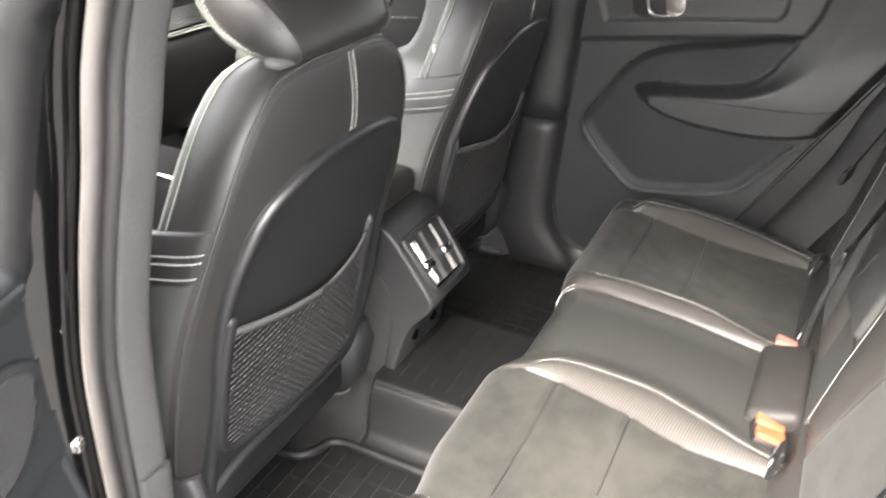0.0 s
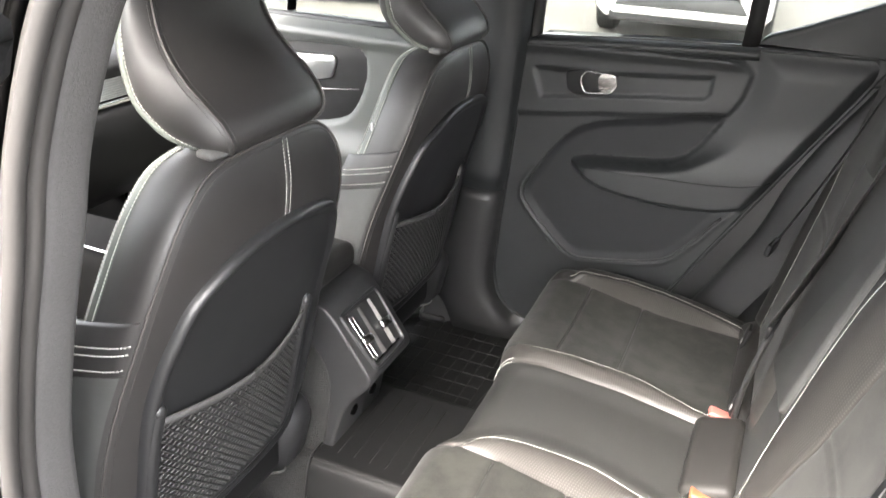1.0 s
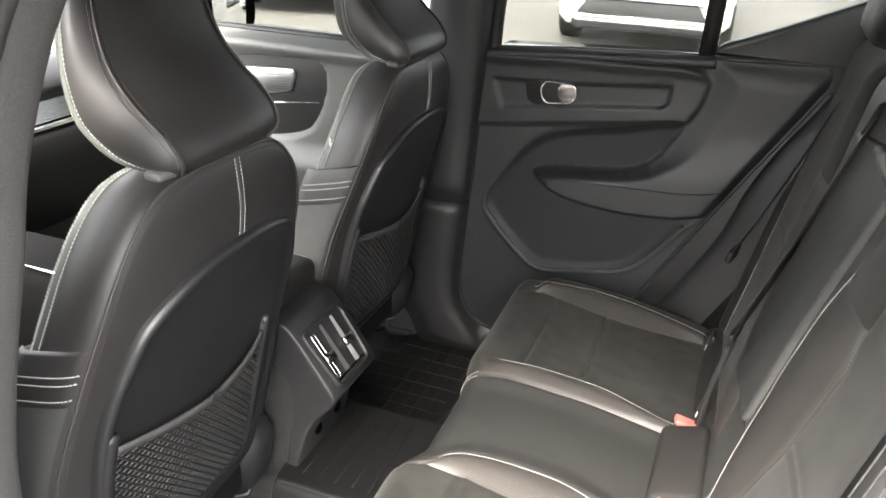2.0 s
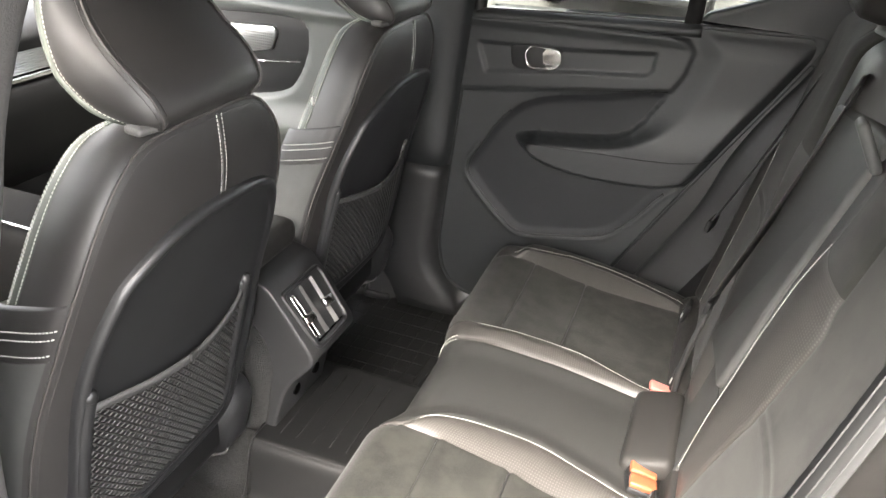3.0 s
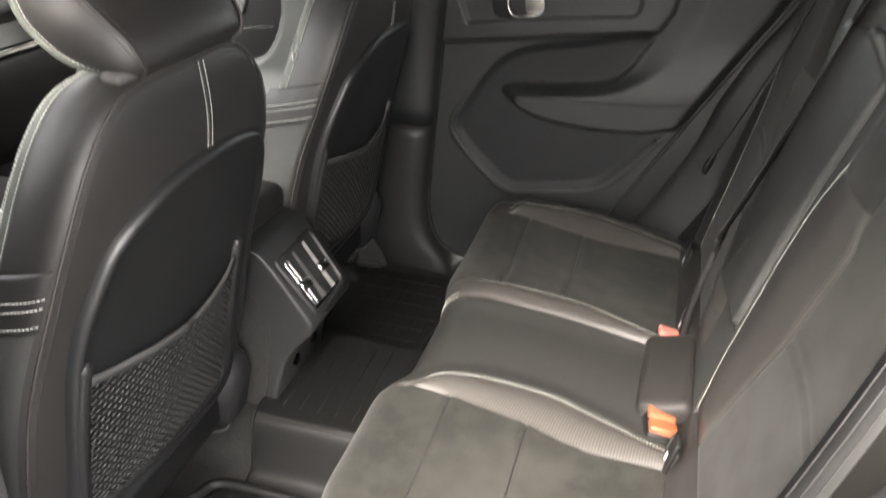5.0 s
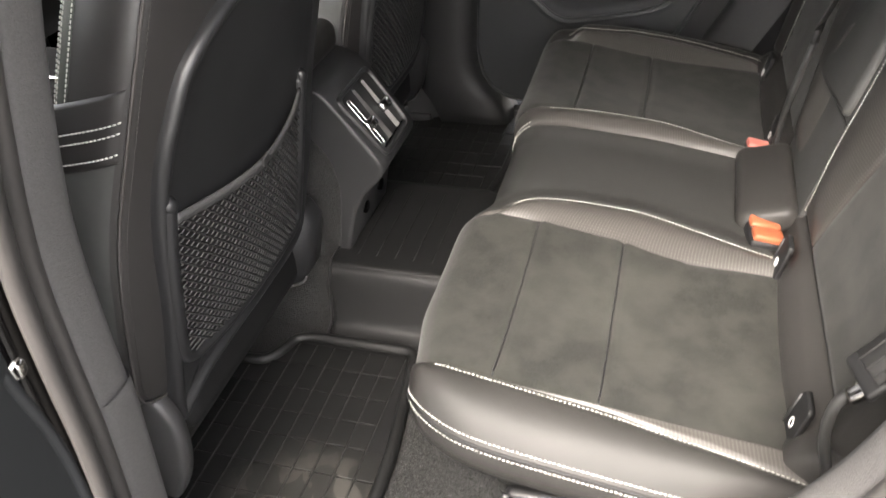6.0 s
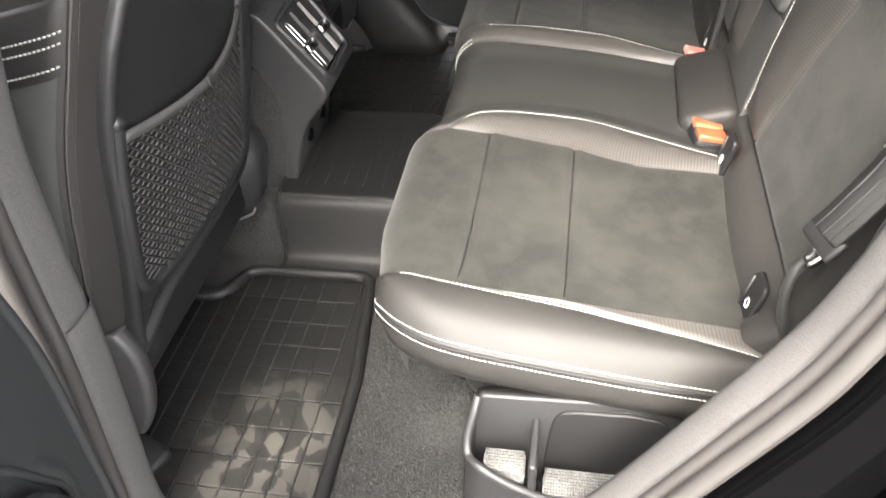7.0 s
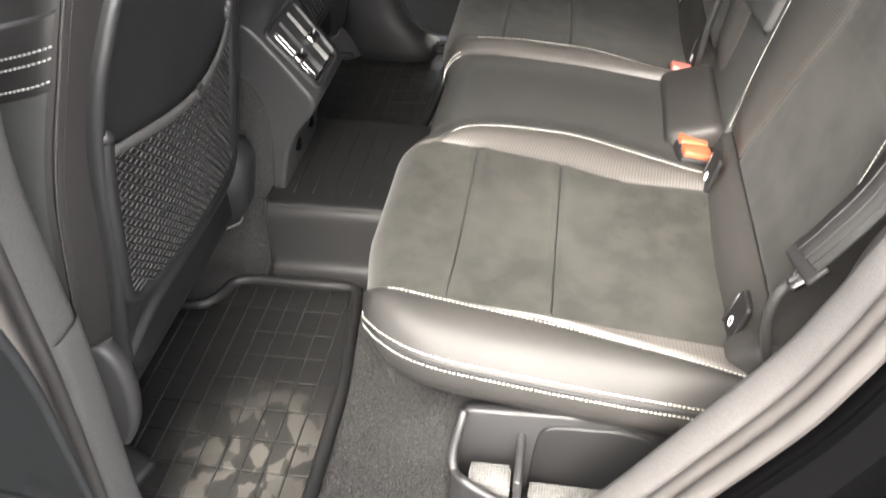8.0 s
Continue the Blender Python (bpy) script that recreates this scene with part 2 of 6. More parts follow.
def dusty(name, cx, cy):
    """Rubber with pale dried shoe prints round one place on the floor."""
    m = material(name, (0.0062, 0.0062, 0.0062), 0.46, spec=0.16, bump=[("noise", 800, 0.25, 0.0005)])
    nodes, links = m.node_tree.nodes, m.node_tree.links
    b = nodes["Principled BSDF"]
    geo = nodes.new("ShaderNodeNewGeometry")
    cells = nodes.new("ShaderNodeTexVoronoi")
    cells.inputs["Scale"].default_value = 40
    bendy = nodes.new("ShaderNodeTexNoise")
    bendy.inputs["Scale"].default_value, bendy.inputs["Detail"].default_value = 14, 4
    links.new(geo.outputs["Position"], bendy.inputs["Vector"])
    add = nodes.new("ShaderNodeVectorMath")
    add.operation = "MULTIPLY_ADD"
    links.new(bendy.outputs["Color"], add.inputs[0])
    add.inputs[1].default_value = (0.05, 0.05, 0.05)
    links.new(geo.outputs["Position"], add.inputs[2])
    links.new(add.outputs["Vector"], cells.inputs["Vector"])
    dist = nodes.new("ShaderNodeVectorMath")
    dist.operation = "DISTANCE"
    links.new(geo.outputs["Position"], dist.inputs[0])
    dist.inputs[1].default_value = (cx, cy, 0.43)
    near = nodes.new("ShaderNodeMapRange")
    near.inputs["From Min"].default_value, near.inputs["From Max"].default_value = 0.17, 0.03
    links.new(dist.outputs["Value"], near.inputs["Value"])
    step = nodes.new("ShaderNodeMapRange")
    step.inputs["From Min"].default_value, step.inputs["From Max"].default_value = 0.45, 0.72
    sep = nodes.new("ShaderNodeSeparateColor")
    links.new(cells.outputs["Color"], sep.inputs["Color"])
    links.new(sep.outputs["Red"], step.inputs["Value"])
    mul = nodes.new("ShaderNodeMath")
    mul.operation = "MULTIPLY"
    links.new(near.outputs["Result"], mul.inputs[0])
    soft = nodes.new("ShaderNodeMath")
    soft.operation = "MULTIPLY_ADD"
    links.new(step.outputs["Result"], soft.inputs[0])
    soft.inputs[1].default_value, soft.inputs[2].default_value = 0.78, 0.22
    links.new(soft.outputs["Value"], mul.inputs[1])
    mix = nodes.new("ShaderNodeMix")
    mix.data_type = "RGBA"
    mix.inputs["A"].default_value, mix.inputs["B"].default_value = (0.0072, 0.0072, 0.0071, 1), (0.048, 0.0455, 0.0405, 1)
    links.new(mul.outputs["Value"], mix.inputs["Factor"])
    links.new(mix.outputs["Result"], b.inputs["Base Color"])
    return m


RUBBER_DUSTY = dusty("dusty rubber mat", 0.09, -0.585)
GLASS = glass("window glass")
MIRROR = material("mirror glass", (0.85, 0.87, 0.88), 0.02, metal=1.0)

# ---- building blocks ----


def link_mesh(name, bm, mat, smooth=True):
    me = bpy.data.meshes.new(name)
    bm.normal_update()
    bm.to_mesh(me)
    bm.free()
    me.materials.append(mat)
    if smooth:
        me.polygons.foreach_set("use_smooth", [True] * len(me.polygons))
    return new(name, me)


def part(name, bm, mat, parent, label="", smooth=True):
    ob = link_mesh(name, bm, mat, smooth)
    ob.parent = parent
    return tagged(ob, label)


def thing(name, label, category, group="", kind="", at=(0, 0, 0)):
    ob = new(name)
    ob.empty_display_size = 0.05
    ob.location = at
    return tagged(ob, label, category, group, kind)


def seat_down(root):
    """Keep children where they were built although the root has a place of its own."""
    for child in root.children:
        child.matrix_parent_inverse = Matrix.Translation(root.location).inverted()


def lerp(a, b, t):
    return a + (b - a) * t


def table(rows):
    """A smooth function through rows of (x, y)."""
    xs, ys = [r[0] for r in rows], [r[1] for r in rows]

    slope = [(b - a) / (d - c) for a, b, c, d in zip(ys, ys[1:], xs, xs[1:])]
    tan = [slope[0]] + [0.0 if a * b <= 0 else 2 * a * b / (a + b) for a, b in zip(slope, slope[1:])] + [slope[-1]]

    def f(x):
        if x <= xs[0]:
            return ys[0]
        if x >= xs[-1]:
            return ys[-1]
        i = next(k for k in range(len(xs) - 1) if x <= xs[k + 1])
        w = xs[i + 1] - xs[i]
        t = (x - xs[i]) / w
        return ((1 + 2 * t) * (1 - t) ** 2 * ys[i] + t * (1 - t) ** 2 * w * tan[i] + t * t * (3 - 2 * t) * ys[i + 1] + t * t * (t - 1) * w * tan[i + 1])
    return f


def bend(points, n, closed=False):
    """A Catmull-Rom curve through the points, in n even steps of its parameter."""
    p = [Vector(q) for q in points]
    k = len(p)
    out = []
    spans = k if closed else k - 1
    for i in range(n if closed else n + 1):
        s = spans * i / n
        j = min(int(s), spans - 1)
        t = s - j
        if closed:
            a, b, c, d = p[(j - 1) % k], p[j], p[(j + 1) % k], p[(j + 2) % k]
        else:
            a, b, c, d = p[max(j - 1, 0)], p[j], p[min(j + 1, k - 1)], p[min(j + 2, k - 1)]
        out.append(0.5 * ((2 * b) + (c - a) * t + (2 * a - 5 * b + 4 * c - d) * t * t + (3 * b - a - 3 * c + d) * t ** 3))
    return out


def even(points, step):
    """The polyline laid out again in even steps of about that length."""
    d = [0.0]
    for a, b in zip(points, points[1:]):
        d.append(d[-1] + (b - a).length)
    n = max(int(d[-1] / step), 1)
    out, j = [], 0
    for i in range(n + 1):
        s = d[-1] * i / n
        while j < len(d) - 2 and d[j + 1] < s:
            j += 1
        t = (s - d[j]) / max(d[j + 1] - d[j], 1e-9)
        out.append(points[j].lerp(points[j + 1], t))
    return out


def sheet(f, us, vs, uv=None, bm=None, flip=False):
    """A grid surface f(u, v) -> place; uv: a function to plane coordinates in metres."""
    bm = bm or bmesh.new()
    rows = [[bm.verts.new(f(u, v)) for v in vs] for u in us]
    lay = bm.loops.layers.uv.verify() if uv else None
    for i in range(len(us) - 1):
        for j in range(len(vs) - 1):
            quad = [(i, j), (i + 1, j), (i + 1, j + 1), (i, j + 1)]
            if flip:
                quad.reverse()
            face = bm.faces.new([rows[a][b] for a, b in quad])
            if uv:
                for loop, (a, b) in zip(face.loops, quad):
                    loop[lay].uv = uv(us[a], vs[b])
    return bm


def steps(a, b, n):
    return [a + (b - a) * i / n for i in range(n + 1)]


def sweep(path, section, closed=False, up=(0, 0, 1), bm=None, caps=True, loop=True):
    """A section of (side, up) offsets carried along a path."""
    bm = bm or bmesh.new()
    up = Vector(up)
    rings = []
    n = len(path)
    for i, p in enumerate(path):
        a = path[(i - 1) % n] if closed or i else path[0]
        b = path[(i + 1) % n] if closed or i < n - 1 else path[-1]
        ahead = (b - a).normalized()
        side = ahead.cross(up).normalized()
        top = side.cross(ahead).normalized()
        rings.append([bm.verts.new(p + side * s + top * t) for s, t in section])
    m = len(section)
    for i in range(n if closed else n - 1):
        r, q = rings[i], rings[(i + 1) % n]
        for j in range(m if loop else m - 1):
            bm.faces.new((r[j], r[(j + 1) % m], q[(j + 1) % m], q[j]))
    if caps and not closed and loop:
        bm.faces.new(rings[0][::-1])
        bm.faces.new(rings[-1])
    return bm


def circle(r, n=8, squash=1.0):
    return [(r * math.cos(2 * math.pi * i / n), squash * r * math.sin(2 * math.pi * i / n)) for i in range(n)]


def tube(path, r, n=8, closed=False, up=(0.01, 0.02, 1), bm=None):
    return sweep(path, circle(r, n), closed, up, bm)


def stitches(path, length=0.0042, gap=0.0018, r=0.0008, lift=None, bm=None):
    """Single thread stitches along a path, each a small spindle."""
    bm = bm or bmesh.new()
    length, gap, r = 0.0040, 0.0013, r * 0.72
    pts = even(path, length + gap)
    for a, b in zip(pts, pts[1:]):
        d = (b - a)
        if d.length < 1e-6:
            continue
        e = a + d * (length / (length + gap))
        ahead = d.normalized()
        side = ahead.cross(Vector((0.13, 0.21, 0.97))).normalized()
        top = side.cross(ahead)
        mid = (a + e) / 2
        ring = [bm.verts.new(mid + side * r * x + top * r * y) for x, y in ((1, 0), (0, 1), (-1, 0), (0, -1))]
        ring2 = [bm.verts.new(lerp(a, e, 0.06) + side * r * 0.85 * x + top * r * 0.85 * y) for x, y in ((1, 0), (0, 1), (-1, 0), (0, -1))]
        ring3 = [bm.verts.new(lerp(a, e, 0.94) + side * r * 0.85 * x + top * r * 0.85 * y) for x, y in ((1, 0), (0, 1), (-1, 0), (0, -1))]
        for p, q in ((ring2, ring), (ring, ring3)):
            for k in range(4):
                bm.faces.new((p[k], p[(k + 1) % 4], q[(k + 1) % 4], q[k]))
        bm.faces.new(ring2[::-1])
        bm.faces.new(ring3)
    return bm


def rounded_box(size, r=0.01, seg=3, m=None, bm=None):
    b2 = bmesh.new()
    bmesh.ops.create_cube(b2, size=1)
    for v in b2.verts:
        v.co = Vector((v.co.x * size[0], v.co.y * size[1], v.co.z * size[2]))
    r = min(r, min(size) * 0.49)
    bmesh.ops.bevel(b2, geom=b2.edges[:], offset=r, segments=seg, affect="EDGES", profile=0.5)
    if m:
        bmesh.ops.transform(b2, matrix=m, verts=b2.verts[:])
    if bm is None:
        return b2
    me = bpy.data.meshes.new("join")
    b2.to_mesh(me)
    b2.free()
    bm.from_mesh(me)
    bpy.data.meshes.remove(me)
    return bm


def loops(rings, cap_first=True, cap_last=True, bm=None, mids=(None, None)):
    """A skin over closed rings of equal count, with caps that fan to a middle."""
    bm = bm or bmesh.new()
    vs = [[bm.verts.new(p) for p in ring] for ring in rings]
    n = len(vs[0])
    for a, b in zip(vs, vs[1:]):
        for j in range(n):
            bm.faces.new((a[j], a[(j + 1) % n], b[(j + 1) % n], b[j]))
    for ring, want, mid, turn in ((vs[0], cap_first, mids[0], True), (vs[-1], cap_last, mids[1], False)):
        if not want:
            continue
        c = bm.verts.new(mid if mid else sum((v.co for v in ring), Vector()) / n)
        for j in range(n):
            tri = (ring[j], ring[(j + 1) % n], c)
            bm.faces.new(tri[::-1] if turn else tri)
    return bm


def slab(outline, place, lo, hi, bevel=0.004, seg=2):
    """A plate from a closed outline of (a, b), between heights lo and hi; place(a, b, h) -> world."""
    n = len(outline)
    cx, cy = sum(p[0] for p in outline) / n, sum(p[1] for p in outline) / n
    normals = []
    area = sum(outline[i][0] * outline[(i + 1) % n][1] - outline[(i + 1) % n][0] * outline[i][1] for i in range(n))
    turn = 1 if area > 0 else -1
    for i in range(n):
        a, b = outline[i - 1], outline[(i + 1) % n]
        dx, dy = b[0] - a[0], b[1] - a[1]
        l = math.hypot(dx, dy) or 1
        normals.append((-dy / l * turn, dx / l * turn))

    def ring(inset, h):
        return [Vector(place(p[0] + q[0] * inset, p[1] + q[1] * inset, h)) for p, q in zip(outline, normals)]
    rings = [ring(0, lo)]
    for k in range(seg + 1):
        a = math.pi / 2 * k / seg
        rings.append(ring(bevel * (1 - math.cos(a)), hi - bevel * (1 - math.sin(a)) * (1 if hi > lo else -1)))
    bm = bmesh.new()
    vs = [[bm.verts.new(p) for p in r] for r in rings]
    for a, b in zip(vs, vs[1:]):
        for j in range(n):
            bm.faces.new((a[j], a[(j + 1) % n], b[(j + 1) % n], b[j]))
    bm.faces.new(vs[-1])
    bm.faces.new(vs[0][::-1])
    bmesh.ops.recalc_face_normals(bm, faces=bm.faces[:])
    return bm


def rounded(points, r, n=5):
    """Round the corners of a polygon of (a, b)."""
    out = []
    k = len(points)
    for i in range(k):
        p, a, b = Vector(points[i]), Vector(points[i - 1]), Vector(points[(i + 1) % k])
        da, db = (a - p), (b - p)
        ra = min(r, da.length * 0.45, db.length * 0.45)
        s, e = p + da.normalized() * ra, p + db.normalized() * ra
        for j in range(n + 1):
            t = j / n
            q = (1 - t) ** 2 * s + 2 * t * (1 - t) * p + t * t * e
            out.append((q.x, q.y))
    return out


def inside(points, x, y):
    """Signed distance to a polygon of (a, b): positive inside."""
    px, py = np.array([p[0] for p in points]), np.array([p[1] for p in points])
    qx, qy = np.roll(px, -1), np.roll(py, -1)
    ex, ey = qx - px, qy - py
    t = np.clip(((x - px) * ex + (y - py) * ey) / (ex * ex + ey * ey + 1e-12), 0, 1)
    d = np.hypot(x - px - t * ex, y - py - t * ey).min()
    cross = ((py > y) != (qy > y)) & (x < ex * (y - py) / (ey + 1e-12) + px)
    return d if cross.sum() % 2 else -d


def ease(t):
    t = min(max(t, 0.0), 1.0)
    return t * t * (3 - 2 * t)

# ---- ground ----


def make_ground():
    bm = bmesh.new()
    sheet(lambda u, v: (u, v, 0.0), [-300, -60, -20, -8, 0, 8, 20, 60, 300], [-300, -60, -20, -8, 0, 2.6, 8, 20, 60, 300], bm=bm, flip=False)
    for f in bm.faces:
        f.material_index = 0 if f.calc_center_median().y > 2.6 else 1
    lot = link_mesh("ground", bm, CONCRETE, False)
    lot.data.materials.append(DARK_GROUND)
    tagged(lot, "pale worn concrete of a car lot, darkened on the unseen near side", "ground", kind="structure")


make_ground()

# ---- cabin shell ----
MAT_Z = 0.43


def floor_at(x, y):
    tunnel = 0.115 * ease((0.155 - abs(y)) / 0.05)
    if x < 0.02:
        tunnel = 0.115 * ease((0.165 - abs(y)) / 0.06)
    rise = 0.05 * ease((-0.10 - x) / 0.5)
    tunnel *= 1 - ease((x - 0.255) / 0.15)
    bench = 0.15 * ease((x - 0.255) / 0.20) * (1 - ease((abs(y) - 0.50) / 0.05))
    sill = 0.03 * ease((abs(y) - 0.705) / 0.02)
    return Vector((x, y, MAT_Z - 0.012 + max(tunnel, 0) + rise + bench + sill))


def carpet_pile(x0, x1, y0, y1, count):
    """Short tufts standing on the carpet, each leaning its own way."""
    rng = random.Random(11)
    verts, faces = [], []
    for k in range(count):
        x, y = rng.uniform(x0, x1), rng.uniform(y0, y1)
        p = floor_at(x, y)
        a, lean = rng.uniform(0, math.tau), rng.uniform(0.0005, 0.0045)
        w, h = rng.uniform(0.0005, 0.0009), rng.uniform(0.002, 0.0045)
        b = a + rng.uniform(0.6, 2.4)
        n = len(verts)
        verts += [(p.x - w * math.cos(b), p.y - w * math.sin(b), p.z - 0.001), (p.x + w * math.cos(b), p.y + w * math.sin(b), p.z - 0.001),
                  (p.x + lean * math.cos(a), p.y + lean * math.sin(a), p.z + h)]
        faces.append((n, n + 1, n + 2))
    me = bpy.data.meshes.new("carpet_pile")
    me.from_pydata(verts, [], faces)
    me.materials.append(PILE)
    tagged(new("carpet_pile", me), "short charcoal carpet tufts beside the bench", "carpet", kind="stuff")


def cabin_floor():
    bm = sheet(floor_at, steps(-1.5, 1.0, 110), steps(-0.735, 0.735, 110))
    tagged(link_mesh("floor", bm, CARPET), "charcoal carpet on the cabin floor", "floor", kind="structure")
    low = rounded_box((2.9, 1.42, 0.05), 0.02, 2, pose(-0.1, 0, 0.33))
    tagged(link_mesh("floor_pan", low, PLASTIC_DARK), "black steel floor pan under the carpet", "floor", kind="structure")


cabin_floor()
carpet_pile(0.175, 0.46, -0.73, -0.22, 42000)

# The door opening's edge, from the roof down the middle pillar, along the sill and up the rear arch: x, z.
OPENING = [(0.40, 1.60), (0.25, 1.585), (0.175, 1.51), (0.112, 1.38), (0.080, 1.268), (0.045, 1.153), (0.014, 1.02), (0.004, 0.90), (0.000, 0.80), (-0.010, 0.69), (-0.022, 0.57),
           (-0.030, 0.48), (-0.026, 0.425), (0.000, 0.395), (0.10, 0.385), (0.28, 0.390), (0.40, 0.420), (0.47, 0.475), (0.523, 0.552), (0.568, 0.627), (0.636, 0.753), (0.690, 0.858),
           (0.716, 0.930), (0.738, 1.00), (0.785, 1.10), (0.845, 1.20), (0.90, 1.30), (0.965, 1.42), (0.91, 1.54), (0.70, 1.60)]


def opening_path(n=170):
    return bend([(x, 0, z) for x, z in OPENING], n, closed=True)


def opening_band(path, section, bm=None, keep=None):
    """section: rows of (y, outward). Outward points away from the opening. keep: which stretch to build, by place."""
    bm = bm or bmesh.new()
    n = len(path)
    c = Vector((0.36, 0, 0.98))
    rings = []
    for i, p in enumerate(path):
        ahead = (path[(i + 1) % n] - path[i - 1]).normalized()
        out = ahead.cross(Vector((0, 1, 0))).normalized()
        if out.dot(p - c) < 0:
            out.negate()
        rings.append([bm.verts.new(p + out * o + Vector((0, y, 0))) for y, o in section])
    for i in range(n):
        if keep and not (keep(path[i]) and keep(path[(i + 1) % n])):
            continue
        a, b = rings[i], rings[(i + 1) % n]
        for j in range(len(section) - 1):
            bm.faces.new((a[j], b[j], b[j + 1], a[j + 1]))
    bmesh.ops.delete(bm, geom=[v for v in bm.verts if not v.link_faces], context="VERTS")
    bmesh.ops.recalc_face_normals(bm, faces=bm.faces[:])
    return bm


def round_section(y, o, r, n=10):
    return [(y + r * math.cos(2 * math.pi * k / n), o + r * math.sin(2 * math.pi * k / n)) for k in range(n + 1)]


def door_opening(side, name, label):
    root = thing(name, label, "door frame", kind="structure")
    path = opening_path()

    s = -1 if side < 0 else 1

    def sec(rows):
        return [(s * y, o) for y, o in rows]
    # Near trim is paler for the daylight on it, far trim darker for shade.
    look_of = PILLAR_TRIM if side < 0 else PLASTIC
    words = "grained plastic trim in a lit grey-black tone" if side < 0 else "black grained plastic trim"
    rows = [(0.632, 0.095), (0.645, 0.066), (0.660, 0.038), (0.672, 0.017), (0.682, 0.005), (0.694, 0.0), (0.724, 0.0), (0.732, 0.003), (0.736, 0.012)]
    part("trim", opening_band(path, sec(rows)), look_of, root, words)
    proud = [(rows[0][0], rows[0][1])] + [(y, o - 0.0045) for y, o in rows[1:-1]] + [rows[-1]]
    fine = opening_path(900)
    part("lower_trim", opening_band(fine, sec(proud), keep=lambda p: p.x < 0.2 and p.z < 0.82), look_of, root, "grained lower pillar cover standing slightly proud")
    part("seal", opening_band(path, sec(round_section(0.7450, 0.004, 0.0095))), SEAL, root, "soft rubber door seal")
    part("seal", opening_band(path, sec(round_section(0.7645, 0.006, 0.0100))), SEAL, root, "soft rubber door seal")
    skin = sec([(0.764, 0.018), (0.782, 0.018), (0.788, 0.021), (0.792, 0.030), (0.797, 0.075), (0.812, 0.12)])
    part("flange", opening_band(fine, skin, keep=lambda p: p.x > 0.2 or p.z < 0.60), GLOSS_BLACK, root, "gloss black painted door flange")
    part("pillar_skin", opening_band(fine, sec([(0.764, 0.018), (0.782, 0.018), (0.788, 0.021), (0.796, 0.034), (0.822, 0.080), (0.846, 0.12)]), keep=lambda p: p.x < 0.2028 and p.z > 0.597), JAMB_BLACK, root, "black paint with a stronger coat for sky reflections")
    return root


door_opening(-1, "door_frame_1", "open rear doorway edged with rubber seals and dark trim")
door_opening(1, "door_frame_2", "far rear doorway edged with rubber seals and dark trim")


def body_side(side, name):
    """The painted side of the car: lower sill, wings and roof rail outside the doorway."""
    s = side
    root = thing(name, "gloss black painted side of the car", "car body", kind="structure")
    part("sill", rounded_box((1.6, 0.10, 0.16), 0.03, 3, pose(-0.35, s * 0.84, 0.33)), GLOSS_BLACK, root)
    wing = [(0.64, 0.36), (0.68, 0.62), (0.74, 0.76), (0.79, 0.88), (0.86, 1.04), (0.92, 1.20), (1.65, 1.20), (1.78, 0.95), (1.76, 0.55), (1.58, 0.40),
            (1.52, 0.58), (1.38, 0.70), (1.18, 0.72), (1.00, 0.64), (0.92, 0.48), (0.90, 0.34)]
    part("rear_wing", slab(rounded(wing, 0.05), lambda a, b, h: (a, s * h, b), 0.75, 0.90, 0.03, 3), GLOSS_BLACK, root)
    front = [(-1.35, 0.36), (-1.40, 0.62), (-1.56, 0.74), (-1.78, 0.76), (-1.98, 0.68), (-2.10, 0.50), (-2.14, 0.36), (-2.35, 0.38), (-2.42, 0.75), (-2.20, 0.96), (-1.25, 1.08), (-1.20, 0.6)]
    part("front_wing", slab(rounded(front, 0.05), lambda a, b, h: (a, s * h, b), 0.70, 0.90, 0.03, 3), GLOSS_BLACK, root)
    rail = bend([(-1.20, s * 0.76, 1.10), (-0.75, s * 0.66, 1.42), (-0.2, s * 0.62, 1.60), (0.5, s * 0.62, 1.645), (1.1, s * 0.64, 1.58), (1.60, s * 0.70, 1.30)], 40)
    part("roof_rail", sweep(rail, circle(0.045, 10), up=(0, 0, 1)), GLOSS_BLACK, root)


def sill_trim(s, name):
    prof = [(0.712, 0.40), (0.712, 0.428), (0.717, 0.440), (0.726, 0.446), (0.742, 0.444), (0.756, 0.426), (0.762, 0.37)]
    bm = sweep([Vector((x, 0, 0)) for x in steps(-0.95, 0.56, 30)], [(-s * y, z) for y, z in prof], loop=False)
    bmesh.ops.recalc_face_normals(bm, faces=bm.faces[:])
    tagged(link_mesh(name, bm, PLASTIC), "black plastic sill cover", "sill", kind="structure")


sill_trim(-1, "sill_1")
sill_trim(1, "sill_2")
body_side(-1, "car_side_1")
body_side(1, "car_side_2")


